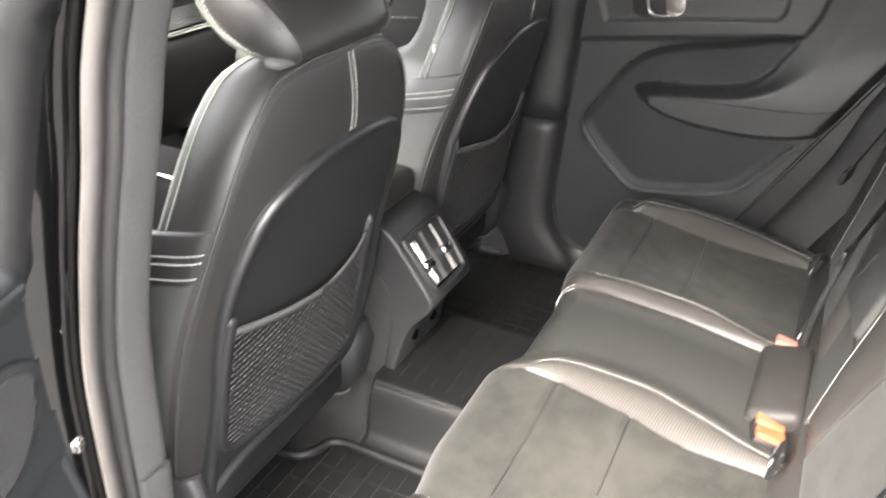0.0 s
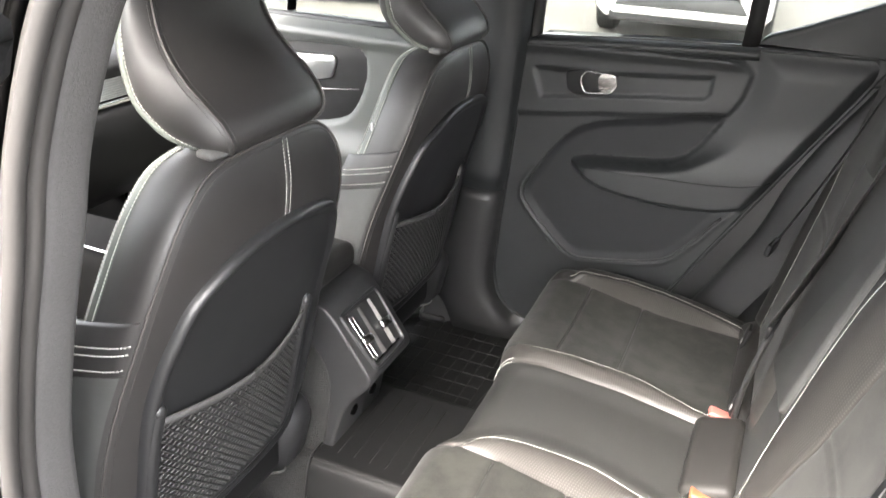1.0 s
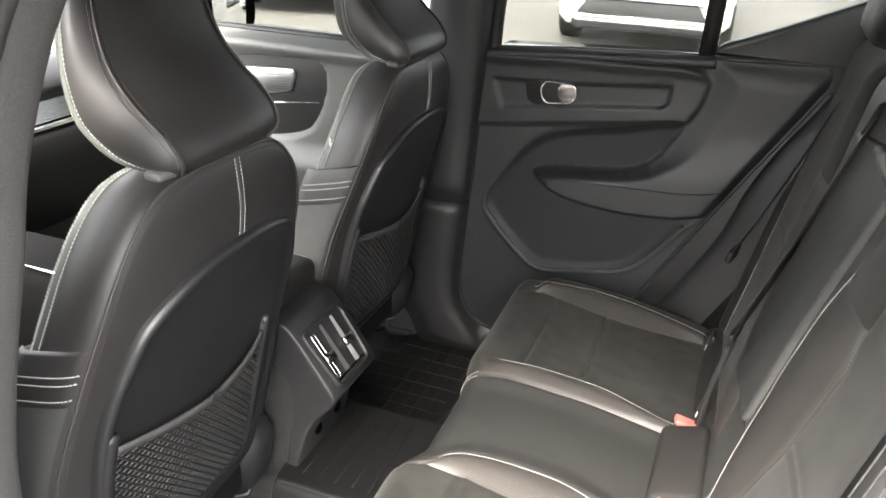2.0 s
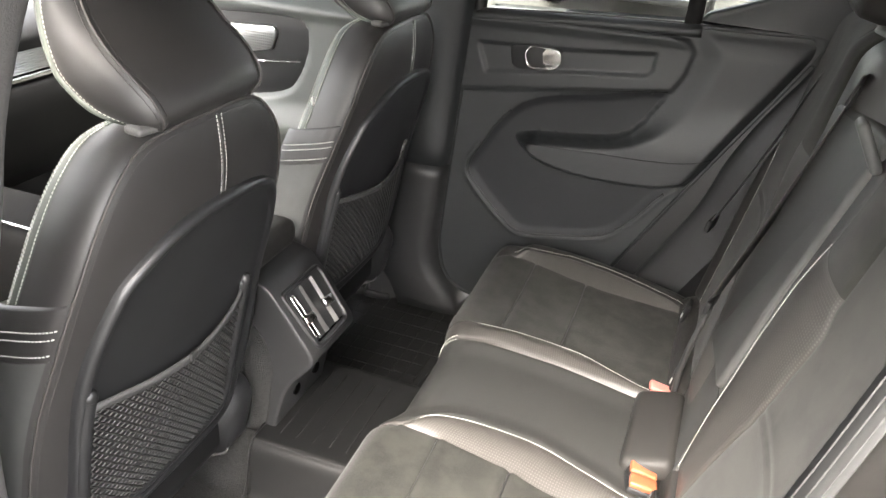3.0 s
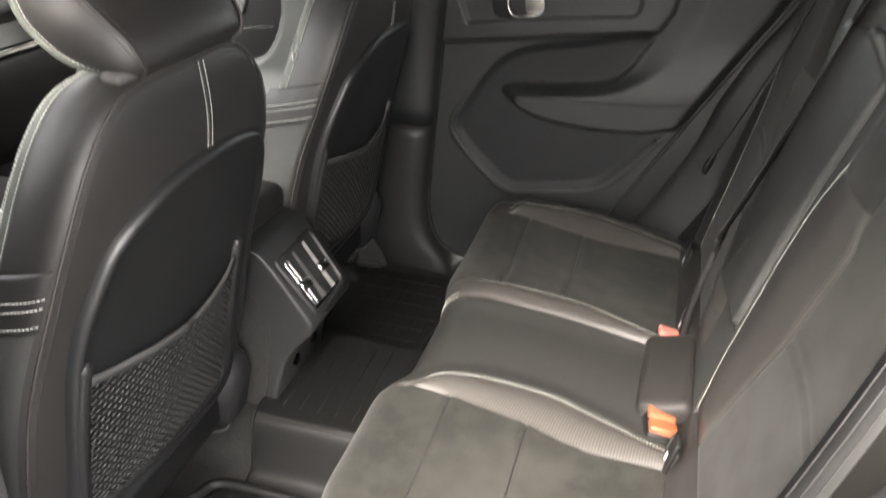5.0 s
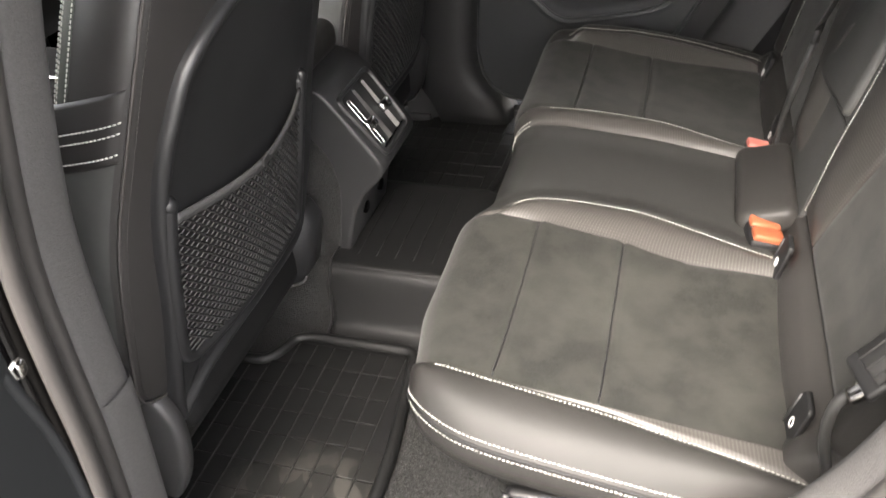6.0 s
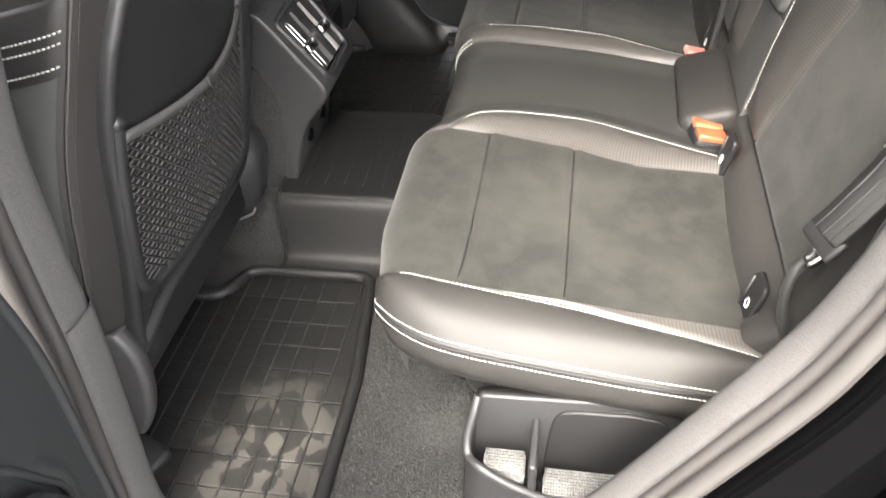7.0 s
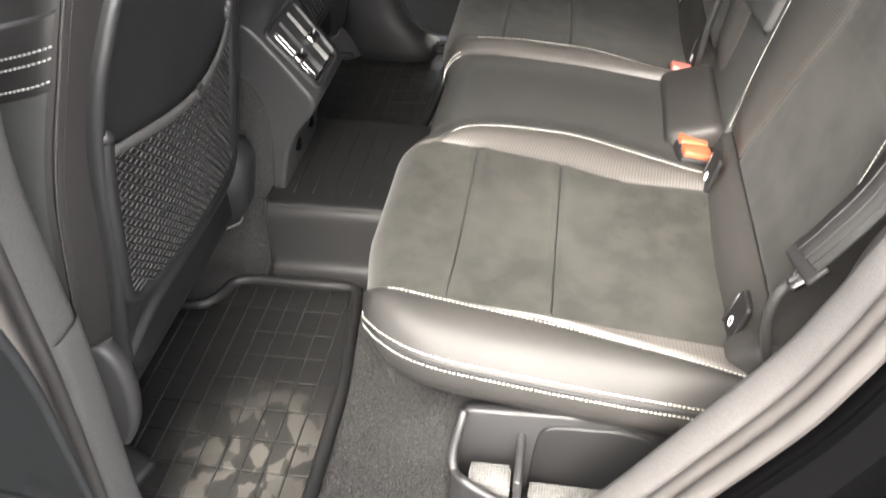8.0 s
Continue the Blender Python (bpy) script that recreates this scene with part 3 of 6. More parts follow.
def pillar_middle(side, name):
    """The middle pillar inside: upper and lower cover."""
    s = side
    root = thing(name, "dark plastic cover of the middle pillar", "pillar", kind="structure")
    xs = table([(0.40, -0.06), (0.56, -0.060), (0.69, -0.040), (0.80, -0.026), (0.90, -0.022), (1.02, -0.012), (1.153, 0.019), (1.268, 0.054), (1.38, 0.086), (1.51, 0.149), (1.58, 0.20)])

    rear = table([(0.40, 0.16), (0.46, 0.135), (0.50, 0.112), (0.534, 0.074), (0.618, 0.056), (0.773, 0.064), (1.062, 0.083), (1.245, 0.096), (1.40, 0.108), (1.59, 0.17)])

    def ring(z, grow):
        w = 0.15 + 0.05 * ease((0.62 - z) / 0.15) + grow
        y0 = 0.660 - 0.09 * max(z - 1.05, 0)
        if s < 0:
            x1 = xs(z) - 0.045
            pts = [(x1 + 0.05, 0.715), (x1, y0), (x1 - 0.012, y0 - 0.012 - grow), (x1 - 0.05, y0 - 0.018 - grow), (x1 - 0.11, y0 - 0.018 - grow), (x1 - 0.13, y0 + 0.02), (x1 - 0.13, 0.76), (x1, 0.76)]
        else:
            x1 = rear(z)
            pts = [(x1, 0.705), (x1 - 0.004, y0 + 0.012), (x1 - 0.016, y0 - 0.004 - grow), (x1 - 0.05, y0 - 0.012 - grow), (x1 - w + 0.02, y0 - 0.012 - grow), (x1 - w, y0 + 0.02), (x1 - w, 0.76), (x1, 0.76)]
        return [Vector((x, s * y, z)) for x, y in pts]
    for lo, hi, nm, grow in ((0.43, 0.855, "lower_cover", 0.006), (0.858, 1.59, "upper_cover", 0.0)):
        part(nm, loops([ring(z, grow) for z in steps(lo, hi, 14)]), SOFT_TRIM if nm == "upper_cover" else PLASTIC, root)


pillar_middle(1, "pillar_2")
pillar_middle(-1, "pillar_1")


def roof():
    def f(u, v):
        return Vector((u, v, 1.60 + 0.03 * math.cos(v / 0.66 * math.pi / 2) - 0.05 * ((u - 0.2) / 1.1) ** 2))
    bm = sheet(f, steps(-0.75, 1.25, 20), steps(-0.62, 0.62, 16), flip=True)
    tagged(link_mesh("ceiling", bm, HEADLINER), "charcoal fabric headliner", "ceiling", kind="structure")
    bm = sheet(lambda u, v: f(u, v) + Vector((0, 0, 0.04)), steps(-0.75, 1.25, 20), steps(-0.62, 0.62, 16))
    tagged(link_mesh("roof", bm, GLOSS_BLACK), "gloss black car roof", "roof", kind="structure")
    back = slab(rounded([(-0.66, 0.45), (0.66, 0.45), (0.70, 1.05), (-0.70, 1.05)], 0.05), lambda a, b, h: (h, a, b), 1.50, 1.56, 0.01)
    tagged(link_mesh("tailgate", back, PLASTIC_DARK), "dark inner lining of the tailgate", "tailgate", kind="structure")
    load = rounded_box((0.70, 1.30, 0.04), 0.01, 2, pose(1.18, 0, 0.62))
    tagged(link_mesh("boot_floor", load, CARPET), "charcoal carpet of the boot floor", "floor", kind="structure")


roof()


def bonnet():
    bm = sheet(lambda u, v: Vector((u, v, 1.02 - 0.20 * ((-1.2 - u) / 1.2) ** 2 - 0.05 * (v / 0.75) ** 2)), steps(-2.4, -1.18, 12), steps(-0.76, 0.76, 12))
    tagged(link_mesh("bonnet", bm, GLOSS_BLACK), "gloss black bonnet", "car body", kind="structure")
    nose = rounded_box((0.12, 1.6, 0.55), 0.05, 3, pose(-2.40, 0, 0.58))
    tagged(link_mesh("front_bumper", nose, GLOSS_BLACK), "gloss black front bumper", "car body", kind="structure")
    tail = rounded_box((0.12, 1.6, 0.45), 0.05, 3, pose(1.75, 0, 0.55))
    tagged(link_mesh("rear_bumper", tail, GLOSS_BLACK), "gloss black rear bumper", "car body", kind="structure")


bonnet()


def wheel(cx, cy, cz, r, name_root=None, facing=-1):
    """A road wheel with its axle along y."""
    root = thing("wheel", "black tyre on a silver alloy rim", "wheel") if name_root is None else name_root
    prof = [(-0.10, r * 0.68), (-0.115, r * 0.80), (-0.11, r * 0.93), (-0.085, r), (0.085, r), (0.11, r * 0.93), (0.115, r * 0.80), (0.10, r * 0.68)]
    n = 40
    rings = []
    for k in range(n):
        a = 2 * math.pi * k / n
        rings.append([Vector((cx + q * math.cos(a), cy + o, cz + q * math.sin(a))) for o, q in prof])
    bm = bmesh.new()
    vs = [[bm.verts.new(p) for p in ring] for ring in rings]
    for k in range(n):
        a, b = vs[k], vs[(k + 1) % n]
        for j in range(len(prof) - 1):
            bm.faces.new((a[j], a[j + 1], b[j + 1], b[j]))
    tyre = part("tyre", bm, TYRE, root)
    bm = bmesh.new()
    out = facing * 0.085
    for k in range(5):
        a = 2 * math.pi * k / 5
        rounded_box((r * 0.60, 0.03, 0.06), 0.012, 2, pose(cx, cy + out, cz) @ Matrix.Rotation(a, 4, "Y") @ pose(r * 0.33, 0, 0), bm)
    ring = [Vector((cx + r * 0.66 * math.cos(2 * math.pi * k / 40), cy + out, cz + r * 0.66 * math.sin(2 * math.pi * k / 40))) for k in range(40)]
    sweep(ring, circle(0.02, 6), True, (0, 1, 0), bm)
    part("rim", bm, ALUMINIUM, root)
    return root


for wx in (1.23, -1.75):
    for ws in (-1, 1):
        wheel(wx, ws * 0.78, 0.35, 0.35, None, ws)

# ---- floor mats ----


def mat_outline(s):
    """Plan of a rear mat, x and y, with the notch round the front seat's rail cover."""
    pts = [(0.150, 0.212), (-0.050, 0.212), (-0.078, 0.222), (-0.090, 0.262), (-0.108, 0.286), (-0.20, 0.292), (-0.21, 0.60), (-0.14, 0.67), (-0.05, 0.708), (0.182, 0.708), (0.178, 0.44)]
    return [(x, s * y) for x, y in pts]


def rubber_mat(s, label):
    root = thing("floor_mat", label, "floor mat", "rubber mats in the rear footwell", at=(0, s * 0.42, MAT_Z))
    outline = rounded(mat_outline(s), 0.02)
    part("base", slab(outline, lambda a, b, h: (a, b, h), MAT_Z - 0.010, MAT_Z - 0.002, 0.003), RUBBER, root)
    # raised lip round the edge
    path = even([Vector((x, y, MAT_Z + 0.002)) for x, y in outline + outline[:1]], 0.012)
    bm = sweep(path[:-1], [(-0.010, -0.010), (-0.009, 0.002), (-0.006, 0.0075), (0.0, 0.010), (0.006, 0.0075), (0.009, 0.002), (0.010, -0.010)], True)
    part("lip", bm, RUBBER, root)
    # grid of tread tiles, each with its own edges
    xs = steps(-0.200, 0.172, 11)
    ys = [0.230, 0.281, 0.335, 0.387, 0.438, 0.494, 0.549, 0.602, 0.655, 0.698]
    for x0, x1 in zip(xs, xs[1:]):
        for y0, y1 in zip(ys, ys[1:]):
            cx, cy = (x0 + x1) / 2, (y0 + y1) / 2
            if min(inside(mat_outline(1), px, py) for px in (x0, x1) for py in (y0, y1)) < 0.002:
                continue
            key = (round(x1 - x0, 4), round(y1 - y0, 4))
            b = rounded_box((key[0] - 0.0028, key[1] - 0.0022, 0.006), 0.0006, 1)
            me = bpy.data.meshes.new("tile")
            b.to_mesh(me)
            b.free()
            me.materials.append(RUBBER_DUSTY if s < 0 else RUBBER)
            t = new("tile", me)
            t.location = (cx, s * cy, MAT_Z - 0.002)
            t.parent = root
    # raised ridges across the tread, in the lit tone on the near mat
    for x in xs[1:-1]:
        row = [y for y in steps(0.222, 0.702, 48) if inside(mat_outline(1), x, y) > 0.012]
        part("tread_ridge", tube([Vector((x, s * y, MAT_Z + 0.0008)) for y in row], 0.0011, 4), TREAD_LIT if s < 0 else RUBBER, root)
    seat_down(root)
    return root


rubber_mat(-1, "black rubber floor mat with a dusty squared tread")
rubber_mat(1, "black rubber floor mat with a squared tread")


def tunnel_mat():
    root = thing("tunnel_mat", "black rubber mat over the centre tunnel", "floor mat", at=(0.09, 0, 0.55))
    prof = [(-0.215, 0.434), (-0.195, 0.438), (-0.178, 0.452), (-0.166, 0.50), (-0.156, 0.540), (-0.143, 0.553), (-0.12, 0.557), (0.12, 0.557), (0.143, 0.553), (0.156, 0.540), (0.166, 0.50), (0.178, 0.452), (0.195, 0.438), (0.215, 0.434)]
    curve = bend([(0, y, z) for y, z in prof], 60)

    def f(u, k):
        p = curve[k]
        drop = 0.02 * ease((u - 0.2) / 0.06)
        return Vector((u + (0.012 if p.z < 0.5 else 0.0), p.y, p.z - drop))
    part("cover", sheet(f, steps(-0.022, 0.26, 20), list(range(61))), RUBBER, root)
    bm = bmesh.new()
    for x in (0.02, 0.055, 0.09, 0.125, 0.16):
        tube([Vector((x, y, 0.5575)) for y in steps(-0.11, 0.11, 4)], 0.0011, 5, bm=bm)
    part("rib", bm, RUBBER, root)
    rim = [Vector((-0.020, p.y, p.z + 0.004)) for p in curve]
    part("edge", tube(rim, 0.0025, 6, up=(1, 0, 0)), RUBBER, root)
    seat_down(root)


tunnel_mat()

# ---- front seats ----
back_x = table([(0.50, -0.075), (0.60, -0.056), (0.70, -0.034), (0.80, -0.012), (0.94, 0.012), (1.05, 0.042), (1.15, 0.066), (1.21, 0.072), (1.28, 0.066), (1.32, 0.050)])
SEAT_HALF = [(0.0, 1.278), (0.06, 1.278), (0.118, 1.270), (0.158, 1.245), (0.194, 1.20), (0.222, 1.13), (0.240, 1.05), (0.254, 0.97), (0.266, 0.89), (0.272, 0.81), (0.272, 0.74), (0.268, 0.688), (0.250, 0.662), (0.20, 0.648), (0.10, 0.64), (0.0, 0.64)]


def half_to_loop(half, n):
    pts = half + [(-a, b) for a, b in half[-2:0:-1]]
    return [(p.x, p.y) for p in even([Vector((q.x, q.y, 0)) for q in bend([(a, b, 0) for a, b in pts], 160, True)] + [Vector((pts[0][0], pts[0][1], 0))], 2.6 / n)][:-1]


def shell_x(y, z):
    """Back surface of a front seat, y from its middle."""
    return back_x(z) - 0.030 * min(abs(y) / 0.25, 1.2) ** 2.4


def front_seat(cy):
    root = thing("front_seat", "black leather front seat with white contrast stitching and a net pocket", "seat", "front seats", at=(-0.2, cy, 0.45))

    def P(x, y, z):
        return Vector((x, cy + y, z))
    loop = half_to_loop(SEAT_HALF, 150)
    mid = (0.0, 0.93)

    def ring(inset, h):
        out = []
        for a, b in loop:
            d = Vector((a - mid[0], b - mid[1]))
            q = d * (1 - inset / max(d.length, 0.1))
            y, z = mid[0] + q.x, mid[1] + q.y
            out.append(P(shell_x(y, z) + h, y, z))
        return out
    # back skin
    part("back_cover", loops([ring(0.18, 0.0), ring(0.14, 0.002), ring(0.09, 0.002), ring(0.045, 0.002), ring(0.018, 0.001), ring(0.006, -0.002), ring(0.002, -0.006)][::-1], False, True,
                             mids=(None, P(back_x(0.93), 0, 0.93))), SEAT_LEATHER, root)
    # side bolster, from the back seam round to the front piping
    def side_ring(out, h):
        return ring(-out, h)
    part("bolster", loops([side_ring(-0.002, -0.006), side_ring(0.002, -0.010), side_ring(0.004, -0.026), side_ring(0.002, -0.048), side_ring(-0.002, -0.064), side_ring(-0.005, -0.076)], False, False), SEAT_LEATHER, root)
    part("front_cover", loops([side_ring(-0.015, -0.097), side_ring(-0.034, -0.101), side_ring(-0.060, -0.108), side_ring(-0.09, -0.112), side_ring(-0.12, -0.112), side_ring(-0.16, -0.110)], False, True), LEATHER, root)
    part("piping", loops([side_ring(-0.005, -0.0762), side_ring(-0.005, -0.081), side_ring(-0.0065, -0.088), side_ring(-0.010, -0.0945), side_ring(-0.016, -0.098)], False, False), PIPING, root, "pale grey-green piping band")
    bm = bmesh.new()
    for o, h in ((-0.0098, -0.0955), (-0.0066, -0.0905), (-0.0042, -0.0785)):
        r = side_ring(o, h)
        stitches(r + r[:1], 0.0058, 0.0018, 0.0012, bm=bm)
    tagged(part("white_stitching", bm, STITCH, root, "off-white double stitching"), kind="stuff")
    part("seam_groove", tube(ring(0.003, -0.0010), 0.0022, 6, True, (1, 0, 0)), STITCH_DARK, root)
    r = ring(0.010, 0.0028)
    bm = stitches(r + r[:1], 0.0045, 0.002, 0.0008)
    tagged(part("seam_stitching", bm, STITCH_DARK, root, "dark tone-in-tone stitching"), kind="stuff")
    # short double white seam at the top of the back
    bm = bmesh.new()
    for o in (-0.0055, 0.0055):
        stitches([P(shell_x(0.020 + o, z) + 0.0026, 0.020 + o, z) for z in steps(1.270, 1.150, 16)], 0.0042, 0.0018, 0.0010, bm=bm)
    tagged(part("centre_stitching", bm, STITCH, root, "short double row of white stitching"), kind="stuff")
    part("centre_seam", tube([P(shell_x(0.020, z) + 0.0008, 0.020, z) for z in steps(1.270, 1.150, 12)], 0.0016, 6), STITCH_DARK, root)
    # side straps with three rows of white stitching, and suede side panels below them
    for s in (-1, 1):
        def wrap(k, z, up=0.0):
            """k from 0 at the back seam to 1 at the piping, a little lower towards the front."""
            z = z - 0.024 * k
            half = float(np.interp(-z, [-b for a, b in SEAT_HALF[3:13]], [a for a, b in SEAT_HALF[3:13]]))
            y = half + float(np.interp(k, [0, 0.05, 0.23, 0.48, 0.66, 0.80, 1.0, 1.12, 1.25], [-0.002, 0.002, 0.004, 0.003, 0.001, 0.0, -0.003, -0.008, -0.020]))
            return P(shell_x(half, z) - 0.006 - 0.088 * k, s * (y + 0.0030 + up), z)
        part("strap", sheet(lambda k, q: wrap(k, lerp(1.028, 1.104, q), 0.0035 * math.sin(math.pi * q) ** 0.25 if 0 < q < 1 else -0.003), steps(0.0, 1.22, 18), [0, 0.02, 0.06, 0.2, 0.35, 0.395, 0.43, 0.47, 0.6, 0.8, 0.94, 0.98, 1.0], flip=s > 0), SEAT_LEATHER, root, "leather strap round the bolster")
        bm = bmesh.new()
        for z in (1.073, 1.062, 1.040):
            stitches([wrap(k, z, 0.0043) for k in steps(-0.01, 1.15, 20)], 0.0050, 0.0020, 0.0014, bm=bm)
        tagged(part("strap_stitching", bm, STITCH, root, "three rows of white stitching"), kind="stuff")
        part("side_panel", sheet(lambda k, z: wrap(k, z), steps(0.03, 1.22, 18), steps(0.685, 1.034, 24), flip=s > 0), VINYL, root, "matt grey side panel")
    # hard shell with the net pocket
    left = [(0.0, 1.160), (-0.078, 1.154), (-0.141, 1.129), (-0.178, 1.100), (-0.199, 1.058), (-0.213, 1.02), (-0.222, 0.965), (-0.227, 0.89), (-0.229, 0.80), (-0.231, 0.71), (-0.232, 0.655),
            (-0.230, 0.612), (-0.222, 0.590), (-0.205, 0.600), (-0.165, 0.634), (-0.11, 0.650), (-0.04, 0.655)]
    right = [(0.04, 0.655), (0.11, 0.653), (0.150, 0.658), (0.172, 0.685), (0.184, 0.77), (0.200, 0.85), (0.212, 0.93), (0.214, 1.00), (0.204, 1.06), (0.180, 1.110), (0.145, 1.138), (0.08, 1.155)]
    left = [(a + 0.008 * ease(-a / 0.15), b) for a, b in left]
    curve = bend([(a, b, 0) for a, b in left + right], 260, True)
    out = [(p.x, p.y) for p in even(curve + curve[:1], 0.012)][:-1]
    normals = []
    for i in range(len(out)):
        d = Vector(out[(i + 1) % len(out)]) - Vector(out[i - 1])
        normals.append(Vector((-d.y, d.x)).normalized())
    if (Vector((0, 0.88)) - Vector(out[0])).dot(normals[0]) < 0:
        normals = [-q for q in normals]

    def sring(inset, h, shrink=1.0):
        res = []
        for (a, b), q in zip(out, normals):
            y, z = (a + q.x * inset) * shrink, 0.88 + (b + q.y * inset - 0.88) * shrink
            res.append(P(shell_x(y, z) + h, y, z))
        return res
    part("shell", loops([sring(0.0, -0.004), sring(0.0, 0.007), sring(0.0015, 0.012), sring(0.005, 0.0155), sring(0.010, 0.0165), sring(0.015, 0.0135), sring(0.020, 0.0095), sring(0.024, 0.0085),
                         sring(0.024, 0.0085, 0.8), sring(0.024, 0.0085, 0.6), sring(0.024, 0.0085, 0.4), sring(0.024, 0.0085, 0.2)], False, True,
                        mids=(None, P(back_x(0.88) + 0.0085, 0, 0.88))), SHELL_BLACK, root, "grained black plastic seat shell")
    # pocket frame: a moulded U with tight lower corners
    rail = rounded([(-0.199, 0.948), (-0.207, 0.86), (-0.208, 0.78), (-0.203, 0.697), (-0.10, 0.694), (0.0, 0.696), (0.128, 0.700), (0.124, 0.80), (0.136, 0.90), (0.143, 0.950)], 0.034, 6)[6:-6]
    rail = even([Vector((a, b, 0)) for a, b in [(-0.199, 0.948)] + rail + [(0.143, 0.950)]], 0.008)
    rail = [P(shell_x(p.x, p.y) + 0.012, p.x, p.y) for p in rail]
    part("pocket_frame", sweep(rail, [(-0.011, -0.008), (-0.0095, 0.001), (-0.006, 0.0065), (0.0, 0.0085), (0.006, 0.0065), (0.0095, 0.001), (0.011, -0.008)], up=(1, 0, 0)), SHELL_BLACK, root, "raised plastic pocket frame")
    for a, z in ((-0.199, 0.948), (0.143, 0.950)):
        b = bmesh.new()
        bmesh.ops.create_uvsphere(b, u_segments=14, v_segments=8, radius=0.0105, matrix=Matrix.Translation(P(shell_x(a, z) + 0.0125, a, z)) @ Matrix.Diagonal((0.8, 1.0, 1.1, 1)))
        part("knob", b, SHELL_BLACK, root)
    # net of crossed cords between the arms of the frame
    top = table([(-0.198, 0.926), (-0.145, 0.918), (-0.079, 0.907), (-0.009, 0.899), (0.052, 0.904), (0.097, 0.914), (0.135, 0.930)])
    net_left = table([(0.69, -0.194), (0.80, -0.198), (0.93, -0.194)])
    net_right = table([(0.69, 0.116), (0.80, 0.113), (0.93, 0.132)])

    def N(a, z, up=0.0):
        bulge = 0.007 * max(1 - ((a + 0.035) / 0.165) ** 2, 0)
        return P(shell_x(a, z) + 0.0130 + bulge + up, a, z)

    def strands(lines, r, lift, bm):
        for line in lines:
            run = []
            for a, z in line + [(9, 0)]:
                if z > 0.704 and net_left(z) < a < net_right(z) and z < top(a):
                    run.append(N(a, z, lift))
                    continue
                if len(run) > 2:
                    tube(run, r, 5, bm=bm, up=(0.9, 0.1, 0.3))
                run = []
        return bm
    bands = [[(a, 0.58 + 0.0135 * k - 1.02 * (a + 0.035) + 0.0005 * math.sin(a * 520 + k * 2.1)) for a in steps(-0.20, 0.14, 150)] for k in range(48)]
    tagged(part("net", strands(bands, 0.0019, 0.0012, bmesh.new()), NET, root, "black elastic mesh net"), kind="stuff")
    cords = [[(a, 0.60 + 0.0104 * k + 0.41 * (a + 0.035) + 0.0004 * math.sin(a * 420 + k * 1.7)) for a in steps(-0.20, 0.14, 110)] for k in range(42)]
    tagged(part("net_cord", strands(cords, 0.0014, 0.0, bmesh.new()), NET_PALE, root, "grey cross cords of the net"), kind="stuff")
    hem = [N(a, top(a) + 0.002, 0.001) for a in steps(-0.196, 0.134, 30)]
    part("net_hem", sweep(hem, [(-0.0015, -0.007), (0.0015, -0.007), (0.0015, 0.005), (-0.0015, 0.005)], up=(0, 0, 1)), HEM, root, "woven elastic hem")
    part("hem_tab", rounded_box((0.005, 0.022, 0.013), 0.002, 2, pose(N(-0.012, 0.902).x + 0.002, cy - 0.012, 0.902, 0, 0, 8)), BELT, root)
    # headrest: back edge and piping edge from the foot upwards, x, half width, z
    back_edge = bend([(0.058, 0.096, 1.272), (0.070, 0.106, 1.291), (0.062, 0.112, 1.315), (0.040, 0.116, 1.339), (0.011, 0.116, 1.365), (-0.016, 0.112, 1.398), (-0.032, 0.106, 1.438), (-0.041, 0.098, 1.482), (-0.047, 0.088, 1.53), (-0.060, 0.060, 1.575)], 60)
    fore_edge = bend([(0.026, 0.098, 1.276), (0.012, 0.112, 1.283), (-0.012, 0.122, 1.293), (-0.036, 0.127, 1.312), (-0.055, 0.130, 1.338), (-0.064, 0.130, 1.383), (-0.066, 0.126, 1.428), (-0.072, 0.114, 1.482), (-0.080, 0.098, 1.53), (-0.085, 0.062, 1.575)], 60)

    def HP(p, side):
        return P(p.x, 0.016 + side * p.y, p.z)

    def rear_face(k, w):
        p = back_edge[k]
        return P(p.x + 0.010 * (1 - w * w) - 0.003 * w ** 8, 0.016 + w * p.y, p.z + 0.006 * (1 - w * w) * (1 - k / 60))

    def fore_face(k, w):
        p = fore_edge[k]
        return P(p.x - 0.006 - 0.045 * (1 - w ** 4), 0.016 + w * p.y, p.z)
    rows = list(range(61))
    part("headrest_back", sheet(rear_face, rows, steps(-1, 1, 30)), SEAT_LEATHER, root)
    part("headrest_front", sheet(fore_face, rows, steps(-1, 1, 20)), LEATHER, root)
    part("headrest_foot", sheet(lambda w, q: rear_face(0, w).lerp(fore_face(0, w), q) - Vector((0, 0, 0.004 * math.sin(math.pi * q))), steps(-1, 1, 20), steps(0, 1, 8)), LEATHER, root)
    part("headrest_top", sheet(lambda w, q: rear_face(60, w).lerp(fore_face(60, w), q) + Vector((0, 0, 0.012 * math.sin(math.pi * q))), steps(-1, 1, 20), steps(0, 1, 8)), LEATHER, root)
    white, dark = bmesh.new(), bmesh.new()
    for side in (-1, 1):
        def flank(k, q):
            a, b = HP(back_edge[k], side), HP(fore_edge[k], side)
            return a.lerp(b, q) + Vector((0.003 * math.sin(math.pi * q), side * 0.013 * math.sin(math.pi * q) ** 0.8, 0))
        part("headrest_side", sheet(flank, rows, steps(0, 1, 12)), SEAT_LEATHER, root)
        part("headrest_piping", tube([flank(k, 1.0) for k in rows], 0.0046, 8, up=(1, 0, 0)), PIPING, root, "pale grey-green piping")
        stitches([flank(k, 0.90) + Vector((0.0008, side * 0.0010, 0)) for k in rows], 0.0055, 0.0018, 0.0009, bm=white)
